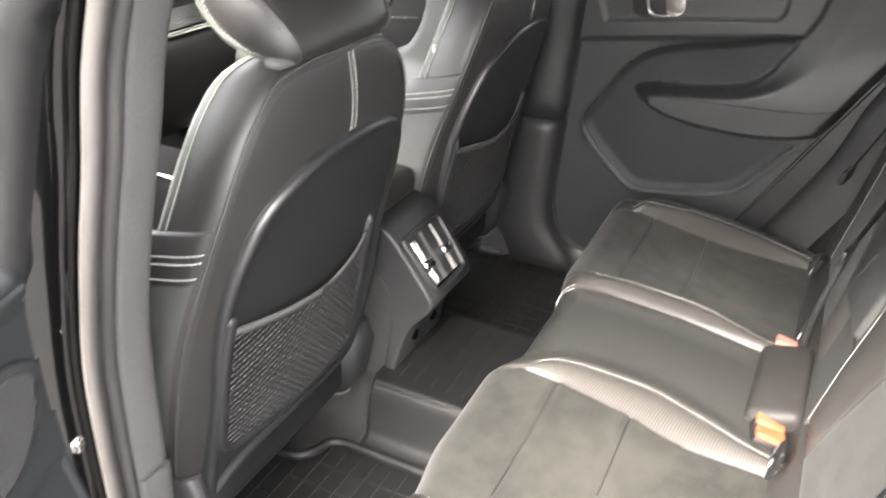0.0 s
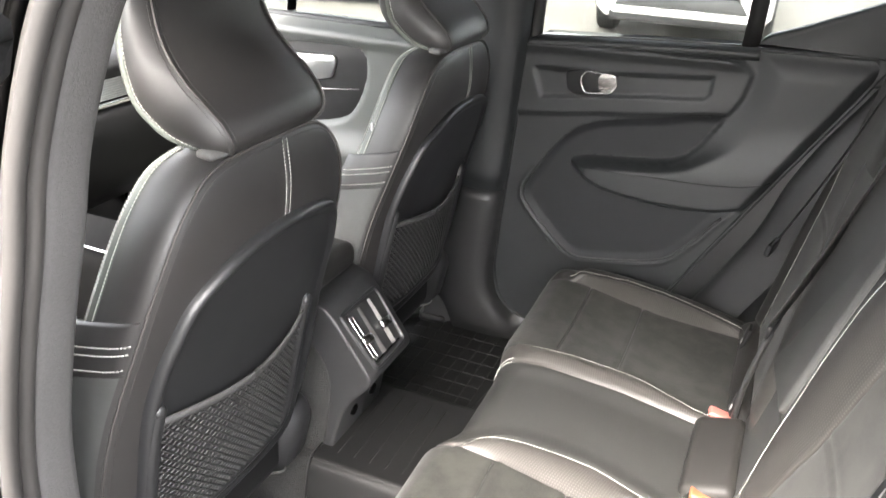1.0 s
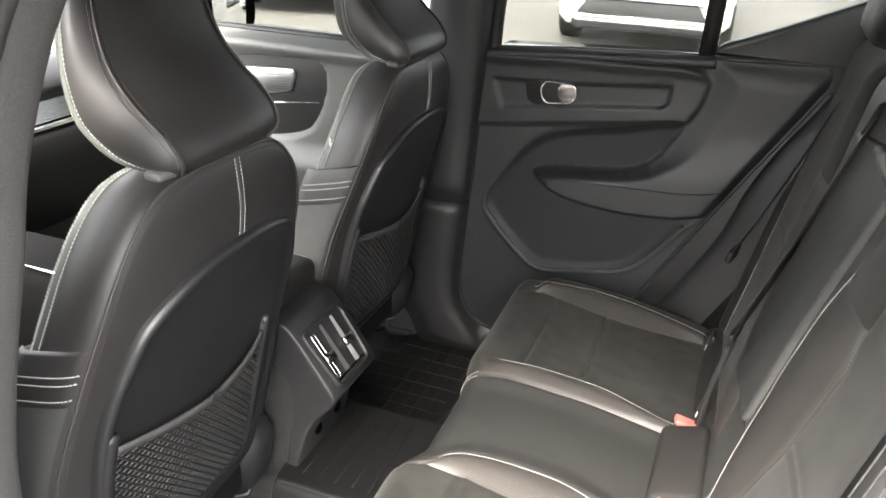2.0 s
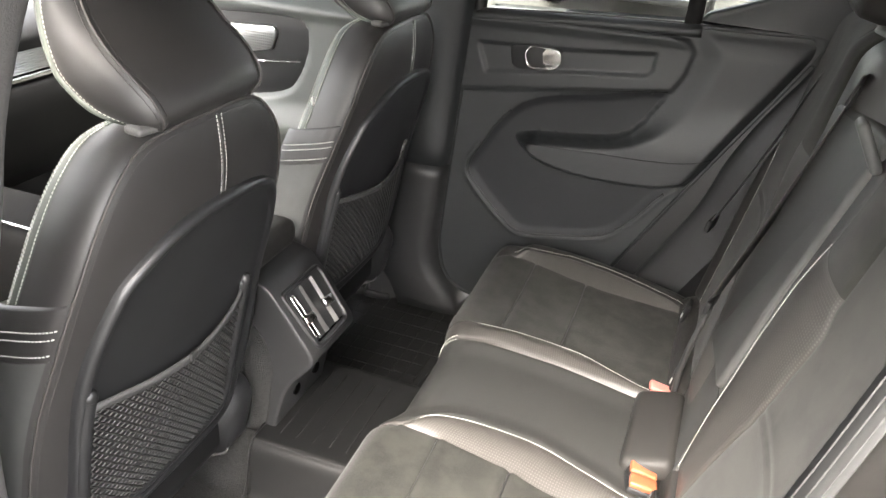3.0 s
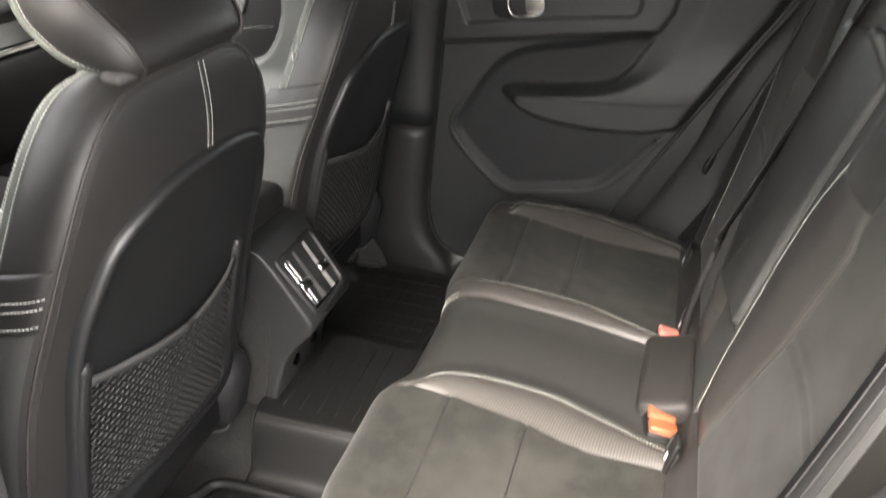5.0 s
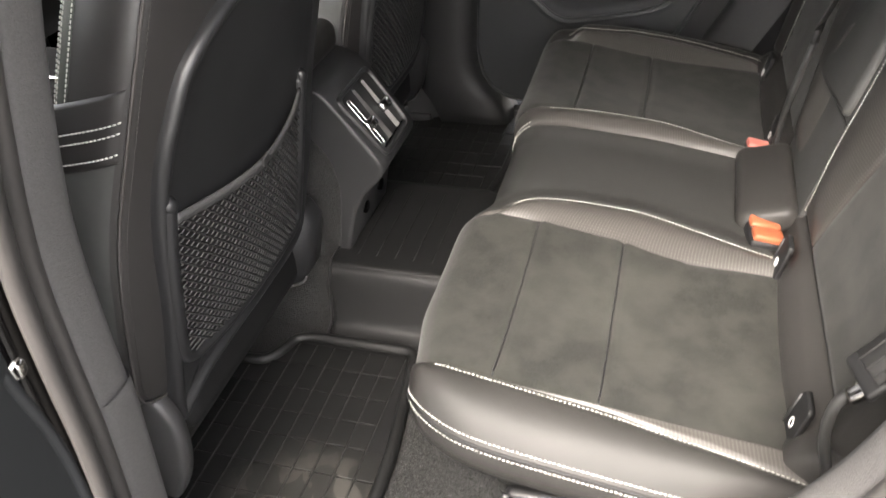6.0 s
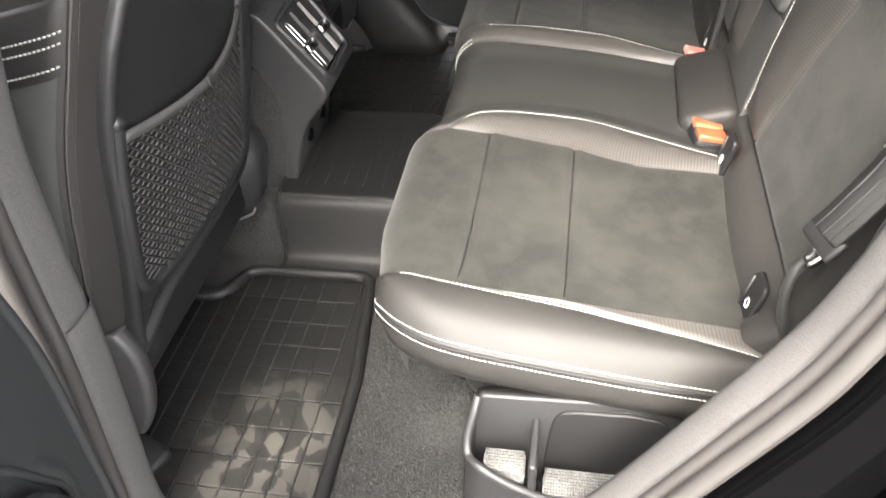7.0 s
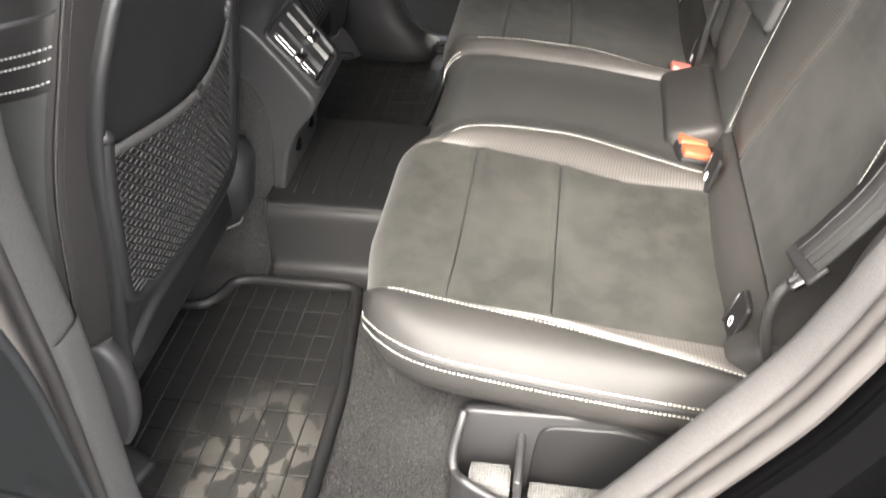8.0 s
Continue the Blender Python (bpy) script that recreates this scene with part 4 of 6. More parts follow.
        stitches([rear_face(k, side * 0.93) + Vector((0.0012, 0, 0)) for k in rows], 0.0045, 0.002, 0.0010, bm=dark)
        stitches([flank(k, 0.07) + Vector((0.0006, side * 0.0012, 0)) for k in rows], 0.0045, 0.002, 0.0010, bm=dark)
        part("headrest_welt", tube([HP(p, side) + Vector((0.0005, 0, 0)) for p in back_edge], 0.0020, 6, up=(1, 0, 0)), STITCH_DARK, root)
        part("headrest_guide", rounded_box((0.028, 0.046, 0.012), 0.0055, 3, pose(0.046, cy + 0.016 + side * 0.108, 1.280, 0, 0, side * 8)), PILLAR_TRIM, root, "grey plastic headrest guide")
    tagged(part("headrest_stitching", white, STITCH, root, "white stitching"), kind="stuff")
    tagged(part("headrest_seam", dark, STITCH_DARK, root), kind="stuff")
    # seat base, recliner covers, tag
    part("seat_base", rounded_box((0.56, 0.50, 0.17), 0.05, 4, pose(-0.36, cy, 0.60, 0, 6, 0)), LEATHER, root)
    part("lower_cover", rounded_box((0.10, 0.40, 0.10), 0.03, 3, pose(-0.115, cy, 0.585)), PLASTIC_DARK, root)
    for s in (-1, 1):
        if s < 0:
            disc = bend([(-0.15, 0.650, 0), (-0.105, 0.664, 0), (-0.072, 0.660, 0), (-0.056, 0.632, 0), (-0.052, 0.598, 0), (-0.058, 0.545, 0), (-0.075, 0.488, 0), (-0.106, 0.442, 0), (-0.16, 0.45, 0), (-0.18, 0.56, 0)], 50, True)
            disc = [(p.x, p.y) for p in disc]
        else:
            disc = rounded([(-0.16, 0.64), (-0.10, 0.690), (-0.047, 0.684), (-0.030, 0.650), (-0.037, 0.610), (-0.052, 0.545), (-0.122, 0.514), (-0.17, 0.54)], 0.012)
        # Cover on the -y side in paler grey for the light falling there.
        part("recliner_cover", slab(disc, lambda a, b, h: (a, cy + s * h, b), 0.226 if s < 0 else 0.160, 0.250 if s < 0 else 0.232, 0.010, 4), PLASTIC_GREY if s < 0 else SHELL_BLACK, root, "smooth plastic hinge cover")
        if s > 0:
            # Paler tube in place of the highlight along the cover's bottom edge.
            part("lip_highlight", tube(bend([P(-0.046, 0.157, 0.560), P(-0.055, 0.157, 0.545), P(-0.085, 0.157, 0.529), P(-0.124, 0.157, 0.514)], 12), 0.0022, 6), PILLAR_TRIM, root)
        part("rail", rounded_box((0.48, 0.035, 0.05), 0.01, 2, pose(-0.38, cy + s * 0.20, 0.475)), PLASTIC_DARK, root)
        part("rail_cover", rounded_box((0.075, 0.046, 0.026), 0.010, 3, pose(-0.090, cy + s * 0.270, 0.440, 0, 12, s * 20)), PLASTIC_DARK, root)
    seat_down(root)
    return root


left_seat = front_seat(-0.350)
right_seat = copy_thing(left_seat, pose(-0.218, 0.385, 0.45))


def seat_tag():
    root = thing("seat_tag", "small white label on the seat piping", "label", at=(-0.04, 0.13, 1.15))
    part("tab", rounded_box((0.004, 0.006, 0.016), 0.0015, 2, pose(-0.040, 0.134, 1.150)), LABEL_WHITE, root)
    seat_down(root)


seat_tag()

# ---- rear end of the centre console with the air vents ----


def console():
    root = thing("centre_console", "black centre console with chrome-trimmed rear air vents", "console", at=(-0.05, 0, 0.55))
    # side profile, x and z
    prof = [(-0.30, 0.44), (-0.30, 0.86), (-0.06, 0.872), (-0.018, 0.862), (0.002, 0.840), (0.074, 0.742), (0.080, 0.725), (0.072, 0.708), (0.040, 0.672), (0.022, 0.640), (0.012, 0.60), (0.002, 0.555), (-0.015, 0.50), (-0.03, 0.44)]
    prof = rounded(prof, 0.012, 3)

    def half(z):
        return 0.088 + 0.012 * ease((0.70 - z) / 0.15)
    rings = []
    for t, inset in ((-1, 0.012), (-1, 0.004), (-0.96, 0.0), (0.96, 0.0), (1, 0.004), (1, 0.012)):
        rings.append([Vector((x - (inset if x > -0.2 else 0), t * half(z), z)) for x, z in prof])
    part("housing", loops(rings), PLASTIC, root, smooth=True)
    # carpet flank
    flank = rounded([(-0.30, 0.44), (-0.30, 0.80), (-0.07, 0.80), (-0.022, 0.755), (-0.004, 0.70), (-0.012, 0.60), (-0.035, 0.44)], 0.03)
    for s in (-1, 1):
        part("carpet_flank", slab(flank, lambda a, b, h: (a, s * (half(b) + h), b), -0.01, 0.004, 0.003), CARPET, root, "carpeted side of the console")
    # vent plate
    m = Matrix(((0.605, 0, 0.796, 0.038), (0, 1, 0, 0.0), (-0.796, 0, 0.605, 0.790), (0, 0, 0, 1)))   # x down the slope, z out of it

    def V(a, b, h):
        """a across, b down the slope, h outwards."""
        return m @ Vector((b, a, h))
    ring = rounded([(-0.074, -0.065), (0.074, -0.065), (0.064, 0.066), (-0.064, 0.066)], 0.017, 5)
    inner = [(a * 0.90, b * 0.88) for a, b in ring]
    inner2 = [(a * 0.84, b * 0.81) for a, b in ring]
    part("vent_surround", loops([[V(a, b, -0.004) for a, b in ring], [V(a, b, 0.004) for a, b in ring], [V(a * 0.97, b * 0.965, 0.0062) for a, b in ring],
                                 [V(a, b, 0.0055) for a, b in inner], [V(a, b, 0.002) for a, b in inner], [V(a, b, -0.006) for a, b in inner2], [V(a, b, -0.018) for a, b in inner2]], False, True), SHELL_BLACK, root, "satin black vent surround")
    part("vent_bezel", tube([V(a, b, 0.0052) for a, b in [(a * 0.935, b * 0.925) for a, b in ring]], 0.0014, 6, True, m.to_3x3() @ Vector((0, 0, 1))), PLASTIC, root)
    for a0, wide, tilt, mat in ((-0.016, 0.020, 20, SILVER_GREY), (0.025, 0.020, 22, SILVER)):
        part("vent_blade", rounded_box((0.102, wide, 0.0035), 0.0012, 2, m @ pose(0, a0, -0.001, tilt, 0, 0)), mat, root, "bright metal vent blade")
    for a0 in (-0.046, 0.027):
        if a0 > 0:
            part("thumb_grip", rounded_box((0.020, 0.030, 0.014), 0.006, 3, m @ pose(0.006, a0 + 0.005, 0.007, 14, 0, 0)), CHROME, root, "chrome thumb grip")
            continue
        loop = rounded([(-0.0055, -0.047), (0.0055, -0.047), (0.0055, 0.047), (-0.0055, 0.047)], 0.005, 4)
        part("slider", tube([V(a0 + a, b, 0.003) for a, b in loop], 0.0019, 6, True, m.to_3x3() @ Vector((0, 0, 1))), CHROME, root, "chrome vent slider")
        part("slider_slot", rounded_box((0.080, 0.006, 0.003), 0.001, 1, m @ pose(0, a0, 0.0005)), GLOSS_BLACK, root)
        part("thumb_grip", rounded_box((0.020, 0.030, 0.014), 0.006, 3, m @ pose(0.006, a0 + 0.003, 0.007, 14, 0, 0)), CHROME, root, "chrome thumb grip")
    for b0 in (-0.0525, 0.0525):
        part("vane", rounded_box((0.004, 0.104, 0.006), 0.0015, 2, m @ pose(b0, 0, -0.002)), GLOSS_BLACK, root)
    # sockets below the vents
    for y in (-0.04, 0.04):
        sock = [(y + 0.013 * math.cos(k * math.pi / 8), 0.615 + 0.013 * math.sin(k * math.pi / 8)) for k in range(16)]
        part("socket", slab(sock, lambda a, b, h: (0.010 + h, a, b), 0.0, 0.010, 0.003), GLOSS_BLACK, root, "round gloss black socket")
    part("armrest_lid", rounded_box((0.30, 0.19, 0.06), 0.022, 4, pose(-0.20, 0, 0.893)), LEATHER, root)
    part("front_console", rounded_box((0.60, 0.19, 0.22), 0.03, 3, pose(-0.60, 0, 0.73)), CONSOLE_BLACK, root)
    part("console_trim", tube([Vector((-0.33, s_, 0.852)) for s_ in steps(-0.09, -0.09, 1)] + [Vector((-0.85, -0.09, 0.862))], 0.004, 6), CHROME, root, "thin chrome strip")
    seat_down(root)


console()

# ---- rear bench ----
REAR_X = 0.775


def front_edge(y):
    e = max(abs(y) - 0.47, 0) / 0.16
    return 0.258 - 0.012 * ease((y - 0.05) / 0.15) - 0.022 * ease((-0.10 - y) / 0.12) * (1 - 0.7 * ease((-0.38 - y) / 0.12)) + 0.010 * ease((0.22 - abs(y)) / 0.10) + 0.085 * e ** 2.3


def plane_z(x):
    return 0.730 - 0.14 * (x - 0.30)


# Seams of the bench, distance from the middle by x: near and far half differ.
INNER_ST = {-1: table([(0.28, 0.200), (0.305, 0.184), (0.320, 0.158), (0.352, 0.131), (0.409, 0.115), (0.50, 0.107), (0.603, 0.127), (0.673, 0.146), (0.78, 0.165)]),
            1: table([(0.25, 0.085), (0.29, 0.096), (0.37, 0.124), (0.46, 0.133), (0.51, 0.136), (0.60, 0.132), (0.65, 0.129), (0.78, 0.127)])}
SUEDE_IN = {-1: table([(0.25, 0.205), (0.36, 0.189), (0.48, 0.195), (0.58, 0.211), (0.68, 0.200), (0.78, 0.190)]),
            1: table([(0.25, 0.158), (0.325, 0.174), (0.41, 0.193), (0.518, 0.200), (0.61, 0.179), (0.66, 0.166), (0.78, 0.160)])}
SUEDE_OUT = {-1: table([(0.25, 0.519), (0.50, 0.523), (0.60, 0.522), (0.72, 0.521), (0.78, 0.521)]),
             1: table([(0.25, 0.488), (0.32, 0.496), (0.405, 0.494), (0.50, 0.487), (0.63, 0.494), (0.72, 0.506), (0.78, 0.508)])}
OUTER_ST = {-1: table([(0.25, 0.510), (0.30, 0.518), (0.43, 0.5245), (0.50, 0.529), (0.56, 0.537), (0.63, 0.545), (0.705, 0.557), (0.78, 0.57)]),
            1: table([(0.25, 0.489), (0.318, 0.497), (0.335, 0.510), (0.357, 0.526), (0.39, 0.540), (0.43, 0.549), (0.50, 0.550), (0.56, 0.545), (0.64, 0.531), (0.717, 0.515), (0.78, 0.510)])}


def crown(x, y):
    """Height of the padding over the bench's plane."""
    a, side = abs(y), 1 if y > 0 else -1
    h = 0.0
    inner, suede = INNER_ST[side](x), SUEDE_IN[side](x)
    if a < inner:
        h = 0.006 - 0.008 * ease((inner - a) / 0.05)
    elif a < suede:
        t = (a - inner) / max(suede - inner, 0.01)
        h = 0.006 + 0.010 * math.sin(math.pi * t) * ease((x - 0.27) / 0.08)
    else:
        t = (a - suede) / 0.32
        h = 0.008 - 0.010 * math.sin(math.pi * min(t, 1))
        for seam in (0.363, 0.490):
            near = ease((0.512 - a) / 0.03)
            h -= 0.0050 * near * math.exp(-((x - seam) / 0.005) ** 2)
            h += 0.0026 * near * math.exp(-((x - seam) / 0.016) ** 2)
    for edge, deep, wide in ((inner, 0.004, 0.004), (suede, 0.0016, 0.0045)):
        h -= deep * math.exp(-((a - edge) / wide) ** 2)
    if a > 0.46:
        out = OUTER_ST[side](x)
        if side > 0:
            rim = SUEDE_OUT[1](x)
            h += 0.016 * ease((a - rim) / max(out - rim, 0.02)) - 0.002 * math.exp(-((a - rim) / 0.004) ** 2)
        h -= 0.0035 * math.exp(-((a - out) / 0.0035) ** 2)
        if a > out:
            h += 0.016 * math.sin(math.pi * min((a - out) / 0.085, 1)) ** 0.8
    return h


def bench_top(s, y):
    """s: 0 at the back to 1 at the start of the nose, to 2 at the foot of the front."""
    xf = front_edge(y)
    nose = xf + 0.052
    if s <= 1:
        x = lerp(REAR_X, nose, s)
        return Vector((x, y, plane_z(x) + crown(x, y)))
    t = s - 1
    if t < 0.5:
        a = t / 0.5 * math.pi / 2
        x = nose - 0.052 * math.sin(a)
        return Vector((x, y, plane_z(nose) - 0.058 * (1 - math.cos(a)) + crown(nose, y) * math.cos(a)))
    k = (t - 0.5) / 0.5
    return Vector((xf + 0.03 * k, y, plane_z(nose) - 0.058 - 0.12 * k))


S_ROWS = steps(0, 1, 80) + steps(1, 1.5, 10)[1:] + steps(1.5, 2, 4)[1:]


def bench_patch(lo, hi, n, pin=0.0):
    """A strip of the bench between two lines y = lo(x) and hi(x)."""
    def f(s, w):
        x = lerp(REAR_X, 0.305, min(s, 1)) if s <= 1 else 0.305 - 0.05 * (s - 1)
        return bench_top(s, lerp(lo(x), hi(x), w))
    return sheet(f, S_ROWS, steps(0, 1, n), uv=lambda s, w: (s * 0.47, w * 0.08))


def rear_bench():
    root = thing("rear_bench", "rear bench cushion in black leather and mottled grey suede", "seat", at=(0.5, 0, 0.45))
    for s in (-1, 1):
        part("suede_panel", bench_patch(lambda x: s * SUEDE_IN[s](x), lambda x: s * (SUEDE_OUT[s](x)), 40), SUEDE, root, "mottled dark grey suede panel")
        part("inner_bolster", bench_patch(lambda x: s * INNER_ST[s](x), lambda x: s * SUEDE_IN[s](x), 14), PERFORATED, root, "perforated leather bolster")
        part("outer_insert", bench_patch(lambda x: s * (SUEDE_OUT[s](x)), lambda x: s * (OUTER_ST[s](x) + 0.0006), 8), PERFORATED, root, "perforated leather wedge")

        # outer bolster: from the stitch over to the piping, then down to the foot
        edge_in = bend([(0.775, 0.572, 0), (0.705, 0.557, 0), (0.63, 0.545, 0), (0.56, 0.537, 0), (0.50, 0.529, 0), (0.43, 0.5245, 0), (0.34, 0.520, 0), (0.300, 0.518, 0), (0.278, 0.514, 0), (0.262, 0.503, 0), (0.255, 0.488, 0)], 90)
        if s > 0:
            edge_in = bend([(x, OUTER_ST[1](x), 0) for x in (0.775, 0.70, 0.63, 0.56, 0.50, 0.44, 0.39, 0.35, 0.325)] + [(0.300, 0.492, 0), (0.276, 0.488, 0), (0.258, 0.482, 0), (0.248, 0.474, 0)], 90)
        edge_out = bend([(0.775, 0.598, 0), (0.72, 0.602, 0), (0.65, 0.606, 0), (0.56, 0.608, 0), (0.45, 0.607, 0), (0.37, 0.604, 0), (0.32, 0.594, 0), (0.282, 0.572, 0), (0.258, 0.536, 0), (0.247, 0.488, 0)], 90)

        reach = -0.003 if s < 0 else 0.0
        for row in (edge_in, edge_out):
            for p in row:
                p.x -= reach * ease((0.40 - p.x) / 0.12)
        nose_x = 0.304 - reach

        def roll(t, q):
            """t along the edge from the back to the front corner, q: 0 at the stitch, 1 at the piping, 2 at the foot."""
            k = min(max(t, 0), 0.99999) * 90
            i, f = int(k), k - int(k)
            a = edge_in[i].lerp(edge_in[i + 1], f)
            b = edge_out[i].lerp(edge_out[i + 1], f)
            za = plane_z(max(a.x, nose_x)) + crown(max(a.x, nose_x), s * a.y) - 0.058 * (1 - math.sqrt(max(1 - (max(nose_x - a.x, 0) / 0.052) ** 2, 0)))
            zb = plane_z(b.x) - 0.020 - 0.012 * ease((0.30 - reach - b.x) / 0.06) - 0.034 * ease((t - 0.80) / 0.20)
            front = ease((t - 0.70) / 0.30)
            if q <= 1:
                p = a.lerp(b, q)
                swell = 0.015 * math.sin(math.pi * min(q * 1.02, 1)) ** 0.9 * (1 - 0.9 * ease((t - 0.78) / 0.2))
                return Vector((p.x - 0.004 * front * math.sin(math.pi * q), s * p.y, lerp(za, zb, q ** 1.6) + swell))
            k = q - 1
            pull = 0.014 * math.sin(math.pi * k) - 0.105 * k * k
            return Vector((b.x - pull * front + 0.03 * k * front, s * (b.y + pull * (1 - 0.6 * front)), zb - (0.124 - 0.03 * ease((t - 0.80) / 0.20)) * k))
        T_ROWS = steps(0, 1, 90)
        part("outer_bolster", sheet(roll, T_ROWS, steps(0, 1, 16)), LEATHER, root, "smooth leather outer bolster")
        part("side_skirt", sheet(roll, T_ROWS, steps(1.02, 2, 12)), LEATHER, root, "leather side skirt")
        pip = [roll(t, 1.01) + Vector((0, s * 0.001, 0)) for t in T_ROWS]
        part("piping", tube(pip, 0.0022, 6), PLASTIC_DARK, root, "dark groove between the stitch rows")
        bm = bmesh.new()
        for q, up in ((0.945, 0.0012), (1.052, 0.0)):
            stitches([roll(t, q) + Vector((0, s * 0.0012, up)) for t in T_ROWS], 0.0060, 0.0016, 0.0011, bm=bm)
        if s > 0:
            stitches([bench_top(t, s * (OUTER_ST[s](lerp(REAR_X, 0.305, t)) + 0.004)) + Vector((0, 0, 0.0016)) for t in steps(0.04, 0.985, 120)], 0.0060, 0.0015, 0.0011, bm=bm)
        if s < 0:
            stitches([roll(t, 0.10) + Vector((0, 0, 0.0010)) for t in T_ROWS[3:68]], 0.0060, 0.0013, 0.0010, bm=bm)
            stitches([bench_top(t, s * (INNER_ST[s](lerp(REAR_X, 0.305, t)) + 0.0045)) + Vector((0, 0, 0.0016)) for t in steps(0.04, 0.97, 120)]
                     + [Vector((x, s * y, plane_z(x) + crown(x, s * y) + 0.001)) for x, y in ((0.310, 0.178), (0.306, 0.186))], 0.0058, 0.0015, 0.0011, bm=bm)
        else:
            stitches([bench_top(t, s * (SUEDE_IN[s](lerp(REAR_X, 0.305, t)) - 0.004)) + Vector((0, 0, 0.0016)) for t in steps(0.04, 0.97, 120)], 0.0058, 0.0015, 0.0011, bm=bm)
        tagged(part("white_stitching", bm, STITCH, root, "off-white contrast stitching"), kind="stuff")
        bm = bmesh.new()
        for seam in (0.363, 0.490):
            tube([Vector((seam, s * y, plane_z(seam) + crown(seam, s * y) + 0.0003)) for y in steps(SUEDE_IN[s](seam) + 0.002, SUEDE_OUT[s](seam) - 0.002, 40)], 0.0015, 5, bm=bm)
        part("cross_seam", bm, PLASTIC_DARK, root)
    part("centre_panel", bench_patch(lambda x: -INNER_ST[-1](x), lambda x: INNER_ST[1](x), 40), LEATHER_SMOOTH, root, "smooth leather centre seat")
    # body under the covers
    part("foam_body", rounded_box((0.40, 1.08, 0.14), 0.03, 3, pose(0.565, 0, 0.575, 0, 8, 0)), LEATHER_SMOOTH, root)
    # two short white stitches on the front edge by the split
    bm = bmesh.new()
    for dy in (0.100, 0.112):
        stitches([bench_top(t, dy) + Vector((-0.0015, 0, 0.0015)) for t in steps(1.12, 1.48, 8)], 0.03, 0.002, 0.0013, bm=bm)
    tagged(part("front_stitching", bm, STITCH, root, "two short white stitches"), kind="stuff")
    seat_down(root)


rear_bench()

# ---- rear backrests ----


def rest_x(z, y=1.0):
    """Plane of the split backrest: the near part leans back a little more than the far part."""
    return 0.745 + lerp(0.28, 0.20, ease(y / 0.13)) * (z - 0.72)


# Seams of the backrests, distance from the middle by height: near and far part differ.
REST_IN = {-1: table([(0.63, 0.085), (0.75, 0.076), (0.80, 0.058), (0.85, 0.048), (0.91, 0.040), (0.98, 0.030), (1.05, 0.030), (1.118, 0.046), (1.152, 0.060), (1.42, 0.09)]),
           1: table([(0.63, 0.056), (0.74, 0.058), (0.80, 0.060), (0.85, 0.063), (0.90, 0.068), (0.97, 0.079), (1.03, 0.097), (1.09, 0.122), (1.167, 0.163), (1.26, 0.22), (1.42, 0.24)])}
REST_PER = {-1: table([(0.63, 0.168), (0.745, 0.178), (0.85, 0.200), (0.905, 0.216), (0.96, 0.234), (1.04, 0.240), (1.10, 0.246), (1.139, 0.222), (1.42, 0.22)]),
            1: table([(0.63, 0.165), (0.75, 0.178), (0.85, 0.213), (0.92, 0.249), (0.98, 0.279), (1.05, 0.303), (1.10, 0.320), (1.15, 0.337), (1.19, 0.326), (1.42, 0.33)])}
REST_OUT = {-1: table([(0.63, 0.482), (0.835, 0.479), (0.895, 0.475), (0.953, 0.466), (1.00, 0.459), (1.07, 0.465), (1.152, 0.489), (1.42, 0.52)]),
            1: table([(0.63, 0.492), (0.85, 0.494), (0.95, 0.499), (1.03, 0.504), (1.118, 0.530), (1.19, 0.560), (1.42, 0.575)])}
PERF_TOP = {-1: 1.147, 1: 1.192}
SUEDE_SEAM = {-1: 0.974, 1: 1.018}


def rest_pad(y, z):
    """How far the padding stands forward of the backrest's plane."""
    a, side = abs(y), 1 if y > 0 else -1
    h = 0.0
    if z < 0.724:
        h += lerp(0.006, 0.027, ease((a - 0.15) / 0.06)) * math.sin(math.pi * min(max((z - 0.62) / 0.096, 0), 1)) ** 0.7 - 0.010 * math.exp(-((z - 0.714) / 0.006) ** 2)
    out, inn, per = REST_OUT[side](z), REST_IN[side](z), REST_PER[side](z)
    if a > out:
        h += 0.014 * ease((a - out) / 0.04) - 0.003 * math.exp(-((a - out) / 0.004) ** 2)
        h -= 0.12 * ease((a - 0.535) / 0.07)
    if inn < a < per:
        h += 0.010 * math.sin(math.pi * (a - inn) / (per - inn + 1e-6)) * ease((z - 0.72) / 0.05)
    elif per < a < out:
        h -= 0.006 * math.sin(math.pi * (a - per) / (out - per + 1e-6)) * ease((z - 0.72) / 0.05)
    for edge in (inn, per):
        if z > 0.725:
            h -= 0.003 * math.exp(-((a - edge) / 0.0035) ** 2)
    if z > 0.775 and per < a < out:
        h += 0.0022 * (math.exp(-((z - SUEDE_SEAM[side]) / 0.014) ** 2) - 2.0 * math.exp(-((z - SUEDE_SEAM[side]) / 0.004) ** 2))
    h -= 0.05 * ease((z - 1.33) / 0.09) ** 2
    return h


def rest_at(y, z, lift=0.0):
    return Vector((rest_x(z, y) - rest_pad(y, z) - lift, y, z))


def rest_patch(lo, hi, z0, z1, n, m=90):
    return sheet(lambda z, w: rest_at(lerp(lo(z), hi(z), w), z), steps(z0, z1, m), steps(0, 1, n), uv=lambda z, w: (z, w * 0.13))


